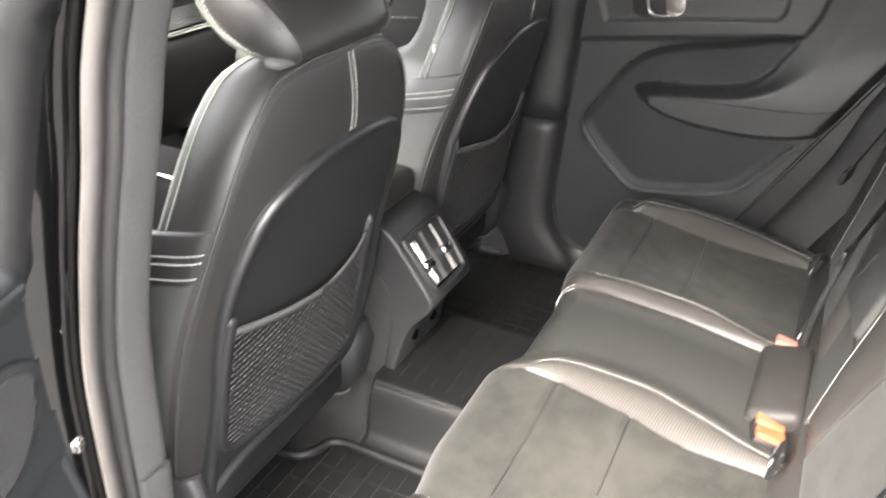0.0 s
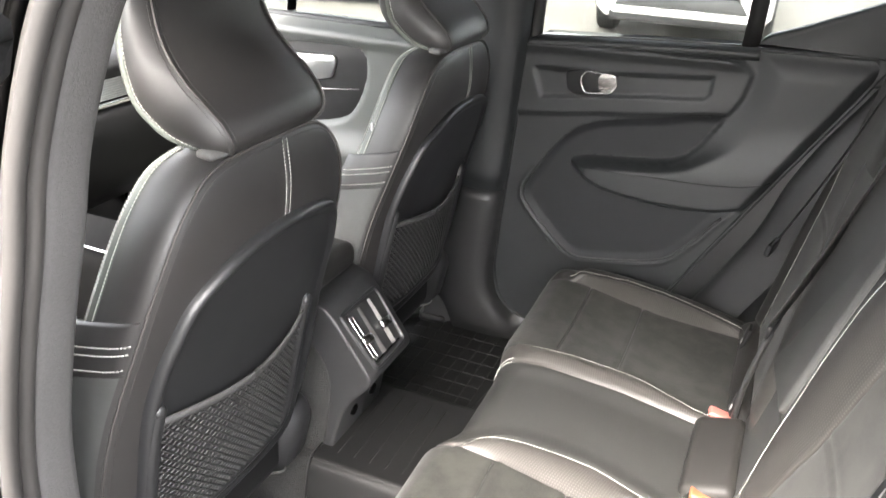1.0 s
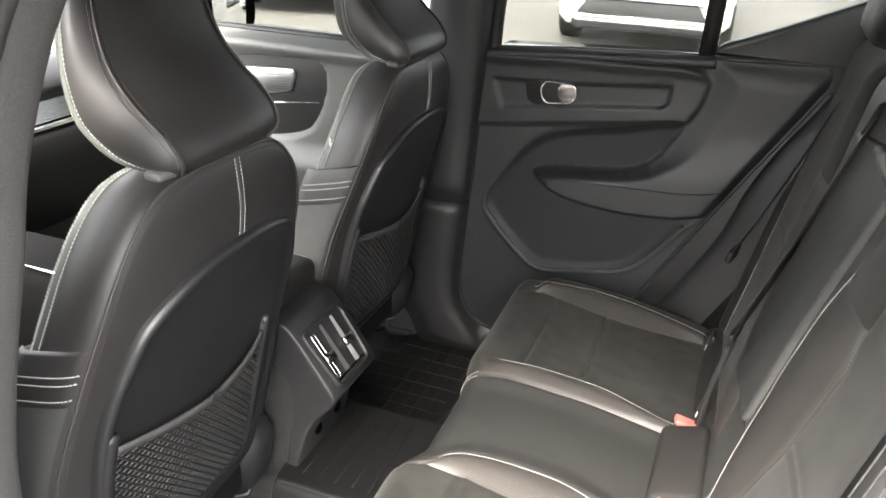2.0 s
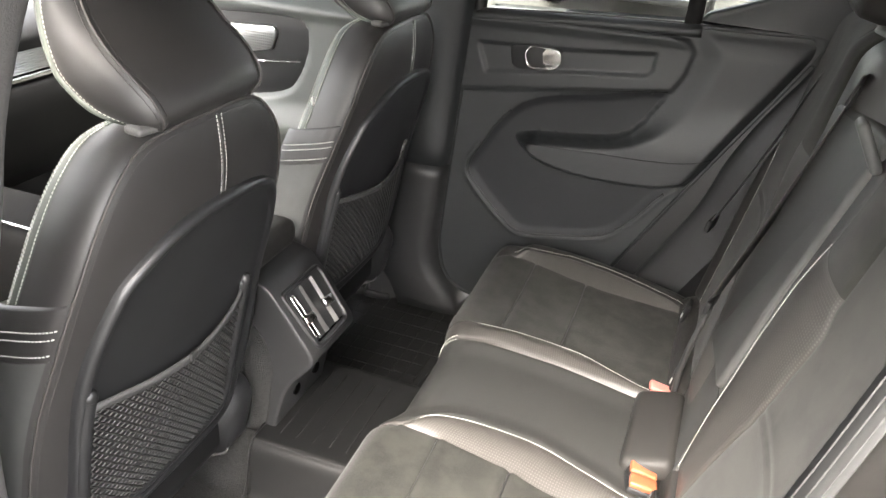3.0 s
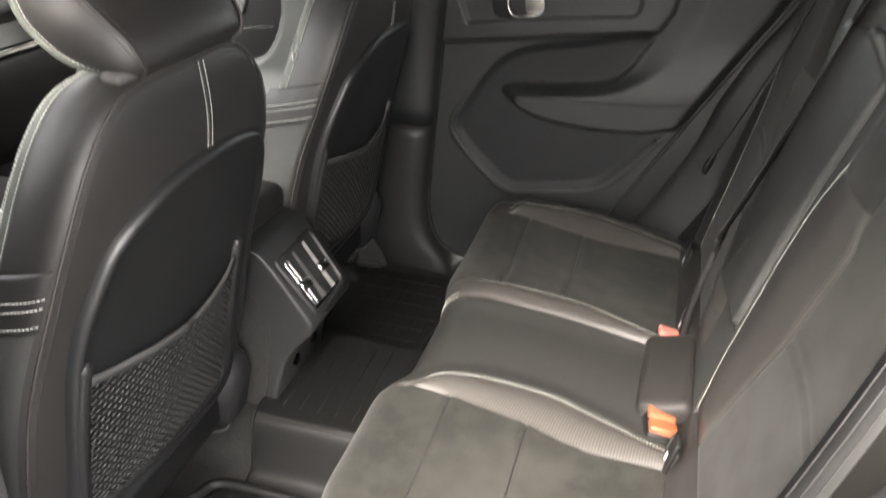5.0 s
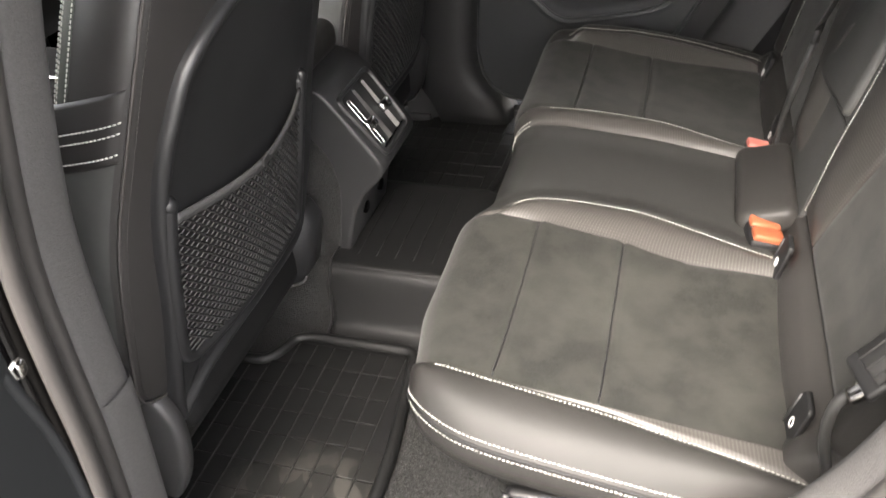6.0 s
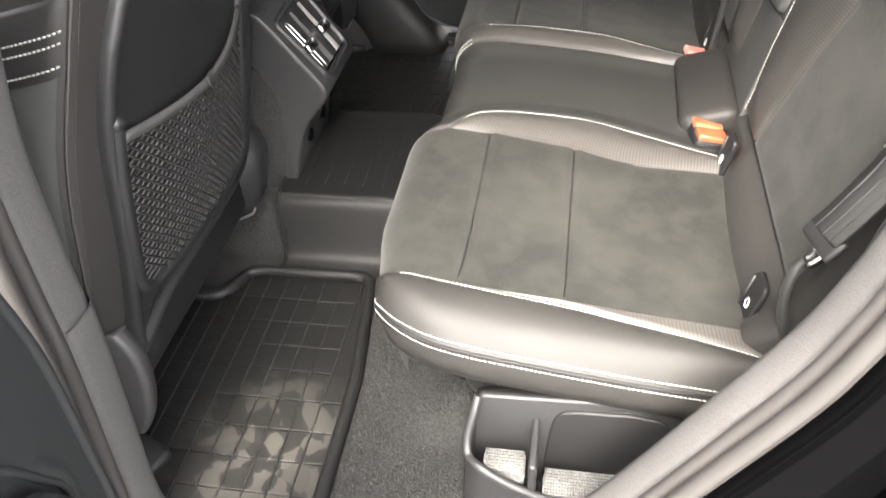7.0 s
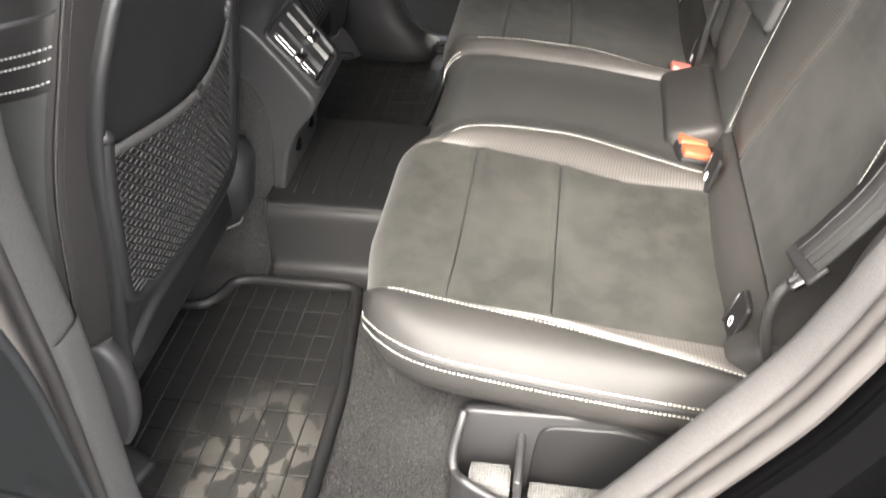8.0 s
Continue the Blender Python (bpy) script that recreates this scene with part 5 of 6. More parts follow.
def backrest(s, label):
    root = thing("rear_seat_back", label, "seat back", "rear backrests", at=(0.80, s * 0.35, 0.65))
    part("base_roll", rest_patch(lambda z: s * 0.02, lambda z: s * 0.57, 0.635, 0.714, 40, 30), LEATHER, root, "rounded leather roll at the foot")
    part("roll_seam", tube([rest_at(y, 0.715, 0.0004) for y in steps(s * 0.16, s * 0.55, 30)], 0.0022, 6), PLASTIC_DARK, root, "dark seam over the roll")
    part("suede_panel", rest_patch(lambda z: s * REST_PER[s](z), lambda z: s * REST_OUT[s](z), 0.714, 1.385, 40, 120), SUEDE, root, "mottled dark grey suede panel")
    part("perforated_panel", rest_patch(lambda z: s * REST_IN[s](z), lambda z: s * REST_PER[s](z), 0.714, PERF_TOP[s], 24), PERFORATED, root, "perforated leather panel")
    part("upper_panel", rest_patch(lambda z: s * REST_IN[s](z), lambda z: s * REST_PER[s](z), PERF_TOP[s], 1.385, 24, 40), SUEDE, root, "suede upper panel")
    part("outer_bolster", rest_patch(lambda z: s * REST_OUT[s](z), lambda z: s * 0.64, 0.65, 1.385, 26), LEATHER, root, "leather outer bolster")
    part("inner_panel", rest_patch(lambda z: -0.012 if s > 0 else -0.010, lambda z: s * REST_IN[s](z), 0.714, 1.385, 10), LIT_REST_LEATHER, root)
    part("top_roll", sheet(lambda y, k: rest_at(y, 1.385) + Vector((0.055 - 0.055 * math.cos(k), 0, 0.030 * math.sin(k))), steps(s * 0.03, s * 0.62, 30), steps(0, math.pi, 8)), LEATHER, root)
    part("rear_shell", rounded_box((0.05, 0.58, 0.74), 0.015, 2, pose(0.895 if s > 0 else 0.925, s * 0.325, 1.02, 0, 11.3 if s > 0 else 15.6, 0)), CARPET, root)
    bm = bmesh.new()
    if s < 0:
        stitches([rest_at(s * (REST_IN[s](z) + 0.004), z, 0.0016) for z in steps(0.722, PERF_TOP[s] + 0.006, 90)], 0.0058, 0.0015, 0.0011, bm=bm)
    stitches([rest_at(s * (REST_OUT[s](z) + 0.004), z, 0.0016) for z in steps(0.722, 1.20, 90)], 0.0060, 0.0015, 0.0013, bm=bm)
    tagged(part("white_stitching", bm, STITCH, root, "off-white contrast stitching"), kind="stuff")
    seat_down(root)
    return root


backrest(-1, "near rear backrest in dark suede and perforated leather")
backrest(1, "far rear backrest in dark suede and perforated leather")


def centre_rest():
    root = thing("folding_armrest", "folded centre armrest in smooth black leather", "armrest", at=(0.8, 0.0, 0.8))
    pad = [(-0.032, 0.852), (0.05, 0.848), (0.145, 0.845), (0.145, 1.08), (0.145, 1.30), (0.05, 1.30), (-0.030, 1.30), (-0.016, 1.10), (-0.014, 1.02), (-0.022, 0.93)]
    part("armrest", slab(rounded(pad, 0.014), lambda a, b, h: (rest_x(b, a) - h, a, b), -0.03, 0.012, 0.010, 4), LIT_REST_LEATHER, root)
    base = [(-0.09, 0.66), (0.0, 0.66), (0.10, 0.66), (0.145, 0.66), (0.145, 0.842), (0.05, 0.846), (-0.05, 0.848), (-0.06, 0.80)]
    part("lower_panel", slab(rounded(base, 0.010), lambda a, b, h: (rest_x(b, a) - h, a, b), -0.03, 0.002, 0.006, 3), LIT_REST_LEATHER, root)
    part("pull_tab", rounded_box((0.016, 0.040, 0.075), 0.007, 3, pose(0.872, -0.045, 1.290, 0, -30, 0)), VINYL, root, "leather pull tab")
    # Dark trim block in place of the shaded hollow behind the tab.
    part("recess", rounded_box((0.012, 0.055, 0.036), 0.006, 3, pose(rest_x(1.31, -0.045) - 0.008, -0.045, 1.318, 0, 15, 0)), SOFT_TRIM, root)
    seat_down(root)


centre_rest()


def rear_headrest(y, label):
    root = thing("rear_headrest", label, "headrest", "rear headrests", at=(0.93, y, 1.40))
    lean = 0.905 if y > 0 else 0.955
    ring = half_to_loop([(0.0, 1.40), (0.09, 1.402), (0.122, 1.42), (0.128, 1.47), (0.118, 1.53), (0.08, 1.56), (0.0, 1.565)], 60)

    def R(k, h):
        return [Vector((lean + h + 0.15 * (b - 1.40), y + a * k, 1.48 + (b - 1.48) * k)) for a, b in ring]
    part("cushion", loops([R(0.75, -0.058), R(0.92, -0.048), R(1.0, -0.02), R(1.0, 0.02), R(0.92, 0.045), R(0.75, 0.052)]), LEATHER, root)
    for s in (-1, 1):
        part("post", tube([Vector((lean, y + s * 0.06, 1.36)), Vector((lean + 0.007, y + s * 0.06, 1.44))], 0.006, 8), CHROME, root)
    seat_down(root)


rear_headrest(0.33, "black leather rear headrest")
rear_headrest(-0.33, "black leather rear headrest")


def pad_block():
    root = thing("centre_pad", "black leather pad at the foot of the centre seat", "cushion", at=(0.69, 0.06, 0.66))
    bm = rounded_box((0.094, 0.226, 0.046), 0.019, 5, pose(0.701, 0.032, 0.688, 0, -16, -1))
    part("cushion", bm, LEATHER, root)
    seat_down(root)


pad_block()


def buckle(x, y, z, yaw, tip, deep, label):
    root = thing("belt_buckle", label, "seat belt buckle", "rear seat belt buckles", at=(x, y, z))
    m = pose(x, y, z, 0, tip, yaw)
    part("case", rounded_box((0.052, 0.066, 0.052), 0.006, 3, m @ pose(0, 0.0, -0.016)), PLASTIC_DARK, root)
    for dy in (-0.0165, 0.0165):
        part("button", rounded_box((0.046, 0.028, 0.012), 0.004, 3, m @ pose(-0.001, dy, 0.013)), deep, root, "orange-red release button")
    part("slot", rounded_box((0.048, 0.005, 0.004), 0.0015, 1, m @ pose(-0.001, 0.0, 0.0125)), PLASTIC_DARK, root)
    for k in range(3):
        part("rib", rounded_box((0.030, 0.002, 0.004), 0.0008, 1, m @ pose(0.0, -0.0335, -0.006 - 0.009 * k)), PLASTIC, root)
    seat_down(root)
    return root


buckle(0.694, -0.097, 0.678, 6, 12, BUCKLE_RED, "black belt buckle with orange release buttons")
buckle(0.698, 0.160, 0.672, 6, 14, BUCKLE_RED_DEEP, "black belt buckle with a red release button")


def anchor_flap(y, z, label):
    root = thing("anchor_flap", label, "child seat anchor", "child seat anchor flaps", at=(0.729, y, z))
    m = pose(0.718 if y > 0 else 0.709, y, z + 0.008, 0, -78, 0)
    part("flap", slab(rounded([(-0.038, -0.022), (0.038, -0.022), (0.038, 0.017), (-0.038, 0.017)], 0.008), lambda a, b, h: m @ Vector((a, b, h)), -0.004, 0.003, 0.002), PLASTIC_DARK, root)
    ringp = [m @ Vector((-0.004 + 0.0065 * math.cos(k * math.pi / 10), 0.005 * math.sin(k * math.pi / 10), 0.0035)) for k in range(20)]
    part("print", tube(ringp, 0.0009, 5, True, m.to_3x3() @ Vector((0, 0, 1))), LABEL_WHITE, root, "small white round mark")
    part("hinge", tube([m @ Vector((0.026, 0.018, 0.002)), m @ Vector((-0.026, 0.018, 0.002))], 0.003, 6), PLASTIC, root)
    seat_down(root)


for fy in (-0.487, -0.182, 0.20, 0.47):
    anchor_flap(fy, 0.690, "small black anchor flap with a white mark")


def belt(points, width, across, name, label):
    """A strap: a thin band along points, across: its width direction."""
    root = thing(name, label, "seat belt", "rear seat belts", at=points[0])
    path = bend(points, 40)
    a = Vector(across).normalized()
    bm = bmesh.new()
    n = Vector((1, 0, -0.2)).normalized()
    sec = [(-1, -0.0007), (1, -0.0007), (1, 0.0007), (-1, 0.0007)]
    rings = [[bm.verts.new(p + a * s * width / 2 + n * h) for s, h in sec] for p in path]
    for r, q in zip(rings, rings[1:]):
        for j in range(4):
            bm.faces.new((r[j], r[(j + 1) % 4], q[(j + 1) % 4], q[j]))
    bm.faces.new(rings[0][::-1])
    bm.faces.new(rings[-1])
    part("webbing", bm, BELT, root)
    # raised weave lines
    bm = bmesh.new()
    for s in (-0.30, 0.0, 0.30):
        tube([p + a * s * width - n * 0.0009 for p in path], 0.0012, 4, bm=bm)
    part("weave", bm, BELT, root)
    return root


mid = belt([(0.745, 0.150, 0.915), (0.784, 0.145, 1.03), (0.832, 0.132, 1.19), (0.872, 0.112, 1.335)], 0.046, (0.40, 0.90, -0.12), "seat_belt", "black seat belt with a sliding clip on the centre seat")
part("clip", rounded_box((0.010, 0.062, 0.026), 0.004, 3, pose(0.746, 0.150, 0.910, 0, 10, -15)), PLASTIC_DARK, mid, "black belt clip")
part("strap_end", tube(bend([(0.746, 0.150, 0.900), (0.733, 0.150, 0.83), (0.724, 0.158, 0.76), (0.722, 0.172, 0.68)], 16), 0.006, 6), BELT, mid)
tag_at = pose(0.8635, 0.1105, 1.327, 0, 16, -24)
tag = part("tag", rounded_box((0.003, 0.036, 0.050), 0.001, 1, tag_at), PLASTIC_DARK, mid, "small printed belt label")
for row, wide in ((-0.016, 0.026), (-0.006, 0.020), (0.004, 0.026), (0.014, 0.016)):
    part("print_bar", rounded_box((0.001, wide, 0.004), 0.0004, 1, tag_at @ pose(-0.0018, 0, row)), LABEL_WHITE, tag)
seat_down(mid)
far = belt([(0.731, 0.548, 0.900), (0.772, 0.545, 1.00), (0.815, 0.538, 1.115), (0.866, 0.52, 1.27), (0.890, 0.50, 1.34)], 0.046, (0.30, 0.95, 0.05), "seat_belt", "black seat belt hanging down the far seat")
part("clip", rounded_box((0.012, 0.058, 0.030), 0.004, 3, pose(0.731, 0.552, 0.895, 0, 10, -15)), PLASTIC_DARK, far, "black belt clip")
seat_down(far)
near = belt([(0.724, -0.592, 0.888), (0.738, -0.600, 0.925), (0.764, -0.603, 0.99), (0.806, -0.604, 1.15), (0.866, -0.58, 1.36)], 0.046, (0.25, -0.95, 0.10), "seat_belt", "black seat belt with a bright clip on the near seat")
part("clip", rounded_box((0.010, 0.052, 0.026), 0.004, 3, pose(0.727, -0.592, 0.884, 0, 40, 14)), PLASTIC_DARK, near, "dark belt clip")
part("tongue", rounded_box((0.010, 0.016, 0.034), 0.004, 3, pose(0.725, -0.604, 0.874, 0, 48, 10)), SATIN, near, "bright metal belt tongue")
part("strap_end", tube(bend([(0.718, -0.594, 0.860), (0.708, -0.594, 0.835), (0.712, -0.588, 0.78), (0.735, -0.585, 0.70)], 16), 0.006, 6), BELT, near)
seat_down(near)

# ---- storage tray beside the bench ----


def side_bin(s):
    root = thing("side_tray", "black plastic storage tray with grey felt beside the bench", "storage tray", "trays beside the bench", at=(0.55, s * 0.61, 0.44))
    # rim, rising from the floor; x and z, seen from the side
    outer = [(0.375, 0.42), (0.376, 0.48), (0.382, 0.550), (0.391, 0.590), (0.45, 0.592), (0.62, 0.600), (0.76, 0.63), (0.76, 0.42)]
    part("back_wall", slab(rounded(outer, 0.012), lambda a, b, h: (a, s * h, b), 0.565, 0.580, 0.004), PLASTIC, root)
    wall = bend([(0.392, s * 0.582, 0.592), (0.388, s * 0.596, 0.578), (0.381, s * 0.612, 0.548), (0.384, s * 0.628, 0.530), (0.400, s * 0.645, 0.533), (0.425, s * 0.652, 0.522), (0.451, s * 0.655, 0.510), (0.50, s * 0.656, 0.494), (0.60, s * 0.656, 0.520), (0.70, s * 0.656, 0.60)], 60)
    part("rim", tube(wall, 0.006, 8), PLASTIC, root)
    bm = bmesh.new()
    tops = [bm.verts.new(p) for p in wall]
    lows = [bm.verts.new(Vector((p.x - 0.012 * (1 - i / len(wall)), p.y - s * 0.004, 0.42))) for i, p in enumerate(wall)]
    for i in range(len(wall) - 1):
        bm.faces.new((tops[i], tops[i + 1], lows[i + 1], lows[i]))
    part("front_wall", bm, PLASTIC, root)
    floor1 = slab(rounded([(0.402, 0.606), (0.455, 0.606), (0.455, 0.642), (0.402, 0.632)], 0.008), lambda a, b, h: (a, s * b, h), 0.495, 0.520, 0.003)
    part("felt_lining", floor1, FELT, root, "light grey felt lining")
    floor2 = slab(rounded([(0.478, 0.612), (0.70, 0.612), (0.70, 0.652), (0.478, 0.652)], 0.012), lambda a, b, h: (a, s * b, h), 0.470, 0.498, 0.003)
    part("felt_lining", floor2, FELT, root, "light grey felt lining")
    for x0, x1, y0, y1, top in ((0.404, 0.453, 0.608, 0.638, 0.521), (0.480, 0.698, 0.614, 0.650, 0.499)):
        bm = bmesh.new()
        for k in range(int((x1 - x0) / 0.0035) + 1):
            tube([Vector((x0 + 0.0035 * k, s * y0, top)), Vector((x0 + 0.0035 * k, s * y1, top))], 0.0009, 4, bm=bm)
        for k in range(int((y1 - y0) / 0.0045) + 1):
            tube([Vector((x0, s * (y0 + 0.0045 * k), top + 0.0004)), Vector((x1, s * (y0 + 0.0045 * k), top + 0.0004))], 0.0010, 4, bm=bm)
        tagged(part("weave", bm, FELT_PALE, root, "pale woven ribs of the lining"), kind="stuff")
    part("divider", rounded_box((0.010, 0.078, 0.055), 0.004, 3, pose(0.465, s * 0.615, 0.528)), PLASTIC, root)
    recess = bend([(0.474, 0.44, 0), (0.482, 0.53, 0), (0.490, 0.566, 0), (0.508, 0.578, 0), (0.55, 0.580, 0), (0.592, 0.580, 0), (0.632, 0.560, 0), (0.66, 0.47, 0)], 40)
    # Raised dark plate; its colour stands in for the shade of a hollow.
    part("recess", slab([(p.x, p.y) for p in recess], lambda a, b, h: (a, s * h, b), 0.578, 0.5845, 0.003), PLASTIC_DARK, root, "rounded dark plate for a shaded recess")
    seat_down(root)


side_bin(-1)
side_bin(1)


def wheel_arch(s, name):
    """The moulded side trim between bench and doorway."""
    prof = [(0.40, 0.42), (0.46, 0.62), (0.52, 0.73), (0.60, 0.87)]
    if s < 0:
        prof = [(0.525, 0.42), (0.540, 0.50), (0.578, 0.565), (0.640, 0.685), (0.687, 0.785), (0.722, 0.90)]
        prof += [(0.735, 0.985), (0.79, 1.10), (0.84, 1.20), (0.88, 1.30)]
    else:
        prof += [(0.66, 0.985), (0.73, 1.10), (0.79, 1.20), (0.84, 1.30)]
    prof += [(0.88, 1.36), (1.25, 1.36), (1.25, 0.42)]
    bm = slab(rounded(prof, 0.03), lambda a, b, h: (a, s * h, b), 0.72 if s < 0 else 0.745, 0.665 if s < 0 else 0.698, 0.015, 4)
    tagged(link_mesh(name, bm, PLASTIC), "dark moulded side trim behind the doorway", "side trim", kind="structure")


wheel_arch(-1, "side_trim_1")
wheel_arch(1, "side_trim_2")

# ---- rear doors ----
UPPER = [(0.020, 1.056), (0.020, 1.240), (0.30, 1.262), (0.55, 1.264), (0.594, 1.253), (0.615, 1.231), (0.605, 1.178), (0.582, 1.136), (0.576, 1.133)]
HANDLE_DISH = [(0.113, 1.185), (0.345, 1.197), (0.535, 1.216), (0.533, 1.175), (0.520, 1.162), (0.354, 1.145), (0.140, 1.115)]
ARM_LOW = [(0.230, 0.962), (0.243, 0.946), (0.275, 0.924), (0.317, 0.907), (0.386, 0.896), (0.453, 0.892), (0.527, 0.893), (0.600, 0.900), (0.651, 0.918), (0.690, 0.950)]
ARM_TOP = [(0.613, 1.256), (0.614, 1.230), (0.603, 1.177), (0.578, 1.134), (0.559, 1.104), (0.532, 1.057), (0.503, 1.024), (0.469, 1.008), (0.434, 1.000), (0.342, 0.989), (0.266, 0.980), (0.238, 0.972)]
FLOW = [(0.600, 1.300)] + ARM_TOP + ARM_LOW + [(0.740, 0.975), (0.80, 0.98), (0.92, 1.30)]
arm_low, arm_seam = table(ARM_LOW), table([(0.23, 0.962), (0.35, 0.966), (0.443, 0.971), (0.534, 0.974), (0.621, 0.981), (0.70, 1.000), (0.80, 1.03)])
POCKET = [(p.x, p.y) for p in bend([(x, z, 0) for x, z in [(0.578, 1.128), (0.414, 1.100), (0.324, 1.083), (0.261, 1.063), (0.220, 1.034), (0.180, 0.987), (0.141, 0.918), (0.120, 0.880), (0.117, 0.848), (0.130, 0.826), (0.163, 0.788), (0.210, 0.744),
                                                               (0.250, 0.713), (0.290, 0.705), (0.379, 0.718), (0.460, 0.735), (0.508, 0.758), (0.559, 0.814), (0.603, 0.875), (0.66, 0.94), (0.66, 1.02)]], 126, True)]
DOOR_EDGE = [(0.096, 1.258), (0.080, 1.062), (0.060, 0.773), (0.052, 0.618), (0.072, 0.534), (0.125, 0.490), (0.30, 0.470), (0.42, 0.49), (0.50, 0.62), (0.548, 0.708), (0.595, 0.793), (0.660, 0.907), (0.730, 1.031), (0.815, 1.173), (0.885, 1.298), (0.60, 1.286), (0.30, 1.268)]


def door_relief(x, z):
    """How far the inner panel stands into the cabin."""
    h = 0.0
    u = inside(UPPER, x, z)
    if u > -0.012:
        h = max(h, 0.007 * ease((u + 0.008) / 0.016))
        h += 0.008 * math.exp(-((z - (1.240 + 0.03 * (x - 0.1))) / 0.014) ** 2) * ease((u + 0.004) / 0.01)
        d = inside(HANDLE_DISH, x, z)
        h -= 0.007 * ease((d + 0.004) / 0.010)
    f = inside(FLOW, x, z)
    p = inside(POCKET, x, z)
    if p > -0.006 and f < 0.004:
        h -= 0.010 * ease((p + 0.008) / 0.030)
    if f > -0.012:
        over = z - arm_seam(x)
        deep = lerp(0.034, 0.017, ease(over / 0.13)) * ease((x - 0.222) / 0.06)
        if over < 0:
            rise = ease((f + 0.006) / 0.020)
        else:
            rise = ease((f + 0.004) / lerp(0.030, 0.075, ease(over / 0.10)))
        h = max(h, lerp(h, deep, rise))
    if -0.014 < p <= 0.0 and z < 0.93 and f < 0:
        h += 0.003 * math.sin(math.pi * (p + 0.014) / 0.014)
    return h * ease((inside(DOOR_EDGE, x, z) + 0.004) / 0.03) if x > 0.4 else h


@functools.lru_cache(maxsize=None)
def pocket_depth(x, z):
    """Signed distance inside the dark map pocket."""
    return min(inside(POCKET, x, z), -0.004 - inside(FLOW, x, z), -0.003 - inside(UPPER, x, z))


@functools.lru_cache(maxsize=None)
def pocket_grid(nx, nz):
    xs, zs = steps(0.045, 0.895, nx), steps(0.465, 1.305, nz)
    table_ = {}
    for i, x in enumerate(xs):
        for j, z in enumerate(zs):
            if inside(DOOR_EDGE, x, z) <= -0.004:
                continue
            d = pocket_depth(x, z)
            a, b = x, z
            if abs(d) < 0.0032:
                g = Vector((pocket_depth(x + 0.001, z) - d, pocket_depth(x, z + 0.001) - d))
                if g.length > 1e-5:
                    g = g / g.length
                    a, b = x - d * g.x, z - d * g.y
            table_[i, j] = (a, b, door_relief(a, b))
    return table_


def door_mesh(place, nx=190, nz=170):
    """The inner panel and, apart from it, the dark map pocket."""
    spots = pocket_grid(nx, nz)
    out = []
    for want in (False, True):
        bm = bmesh.new()
        grid = {}
        for i in range(nx):
            for j in range(nz):
                q = [(i, j), (i + 1, j), (i + 1, j + 1), (i, j + 1)]
                if not all(k in spots for k in q):
                    continue
                x, z = sum(spots[k][0] for k in q) / 4, sum(spots[k][1] for k in q) / 4
                if (pocket_depth(x, z) > 0) == want:
                    for k in q:
                        if k not in grid:
                            grid[k] = bm.verts.new(place(*spots[k]))
                    bm.faces.new([grid[k] for k in q])
        out.append(bm)
    return out


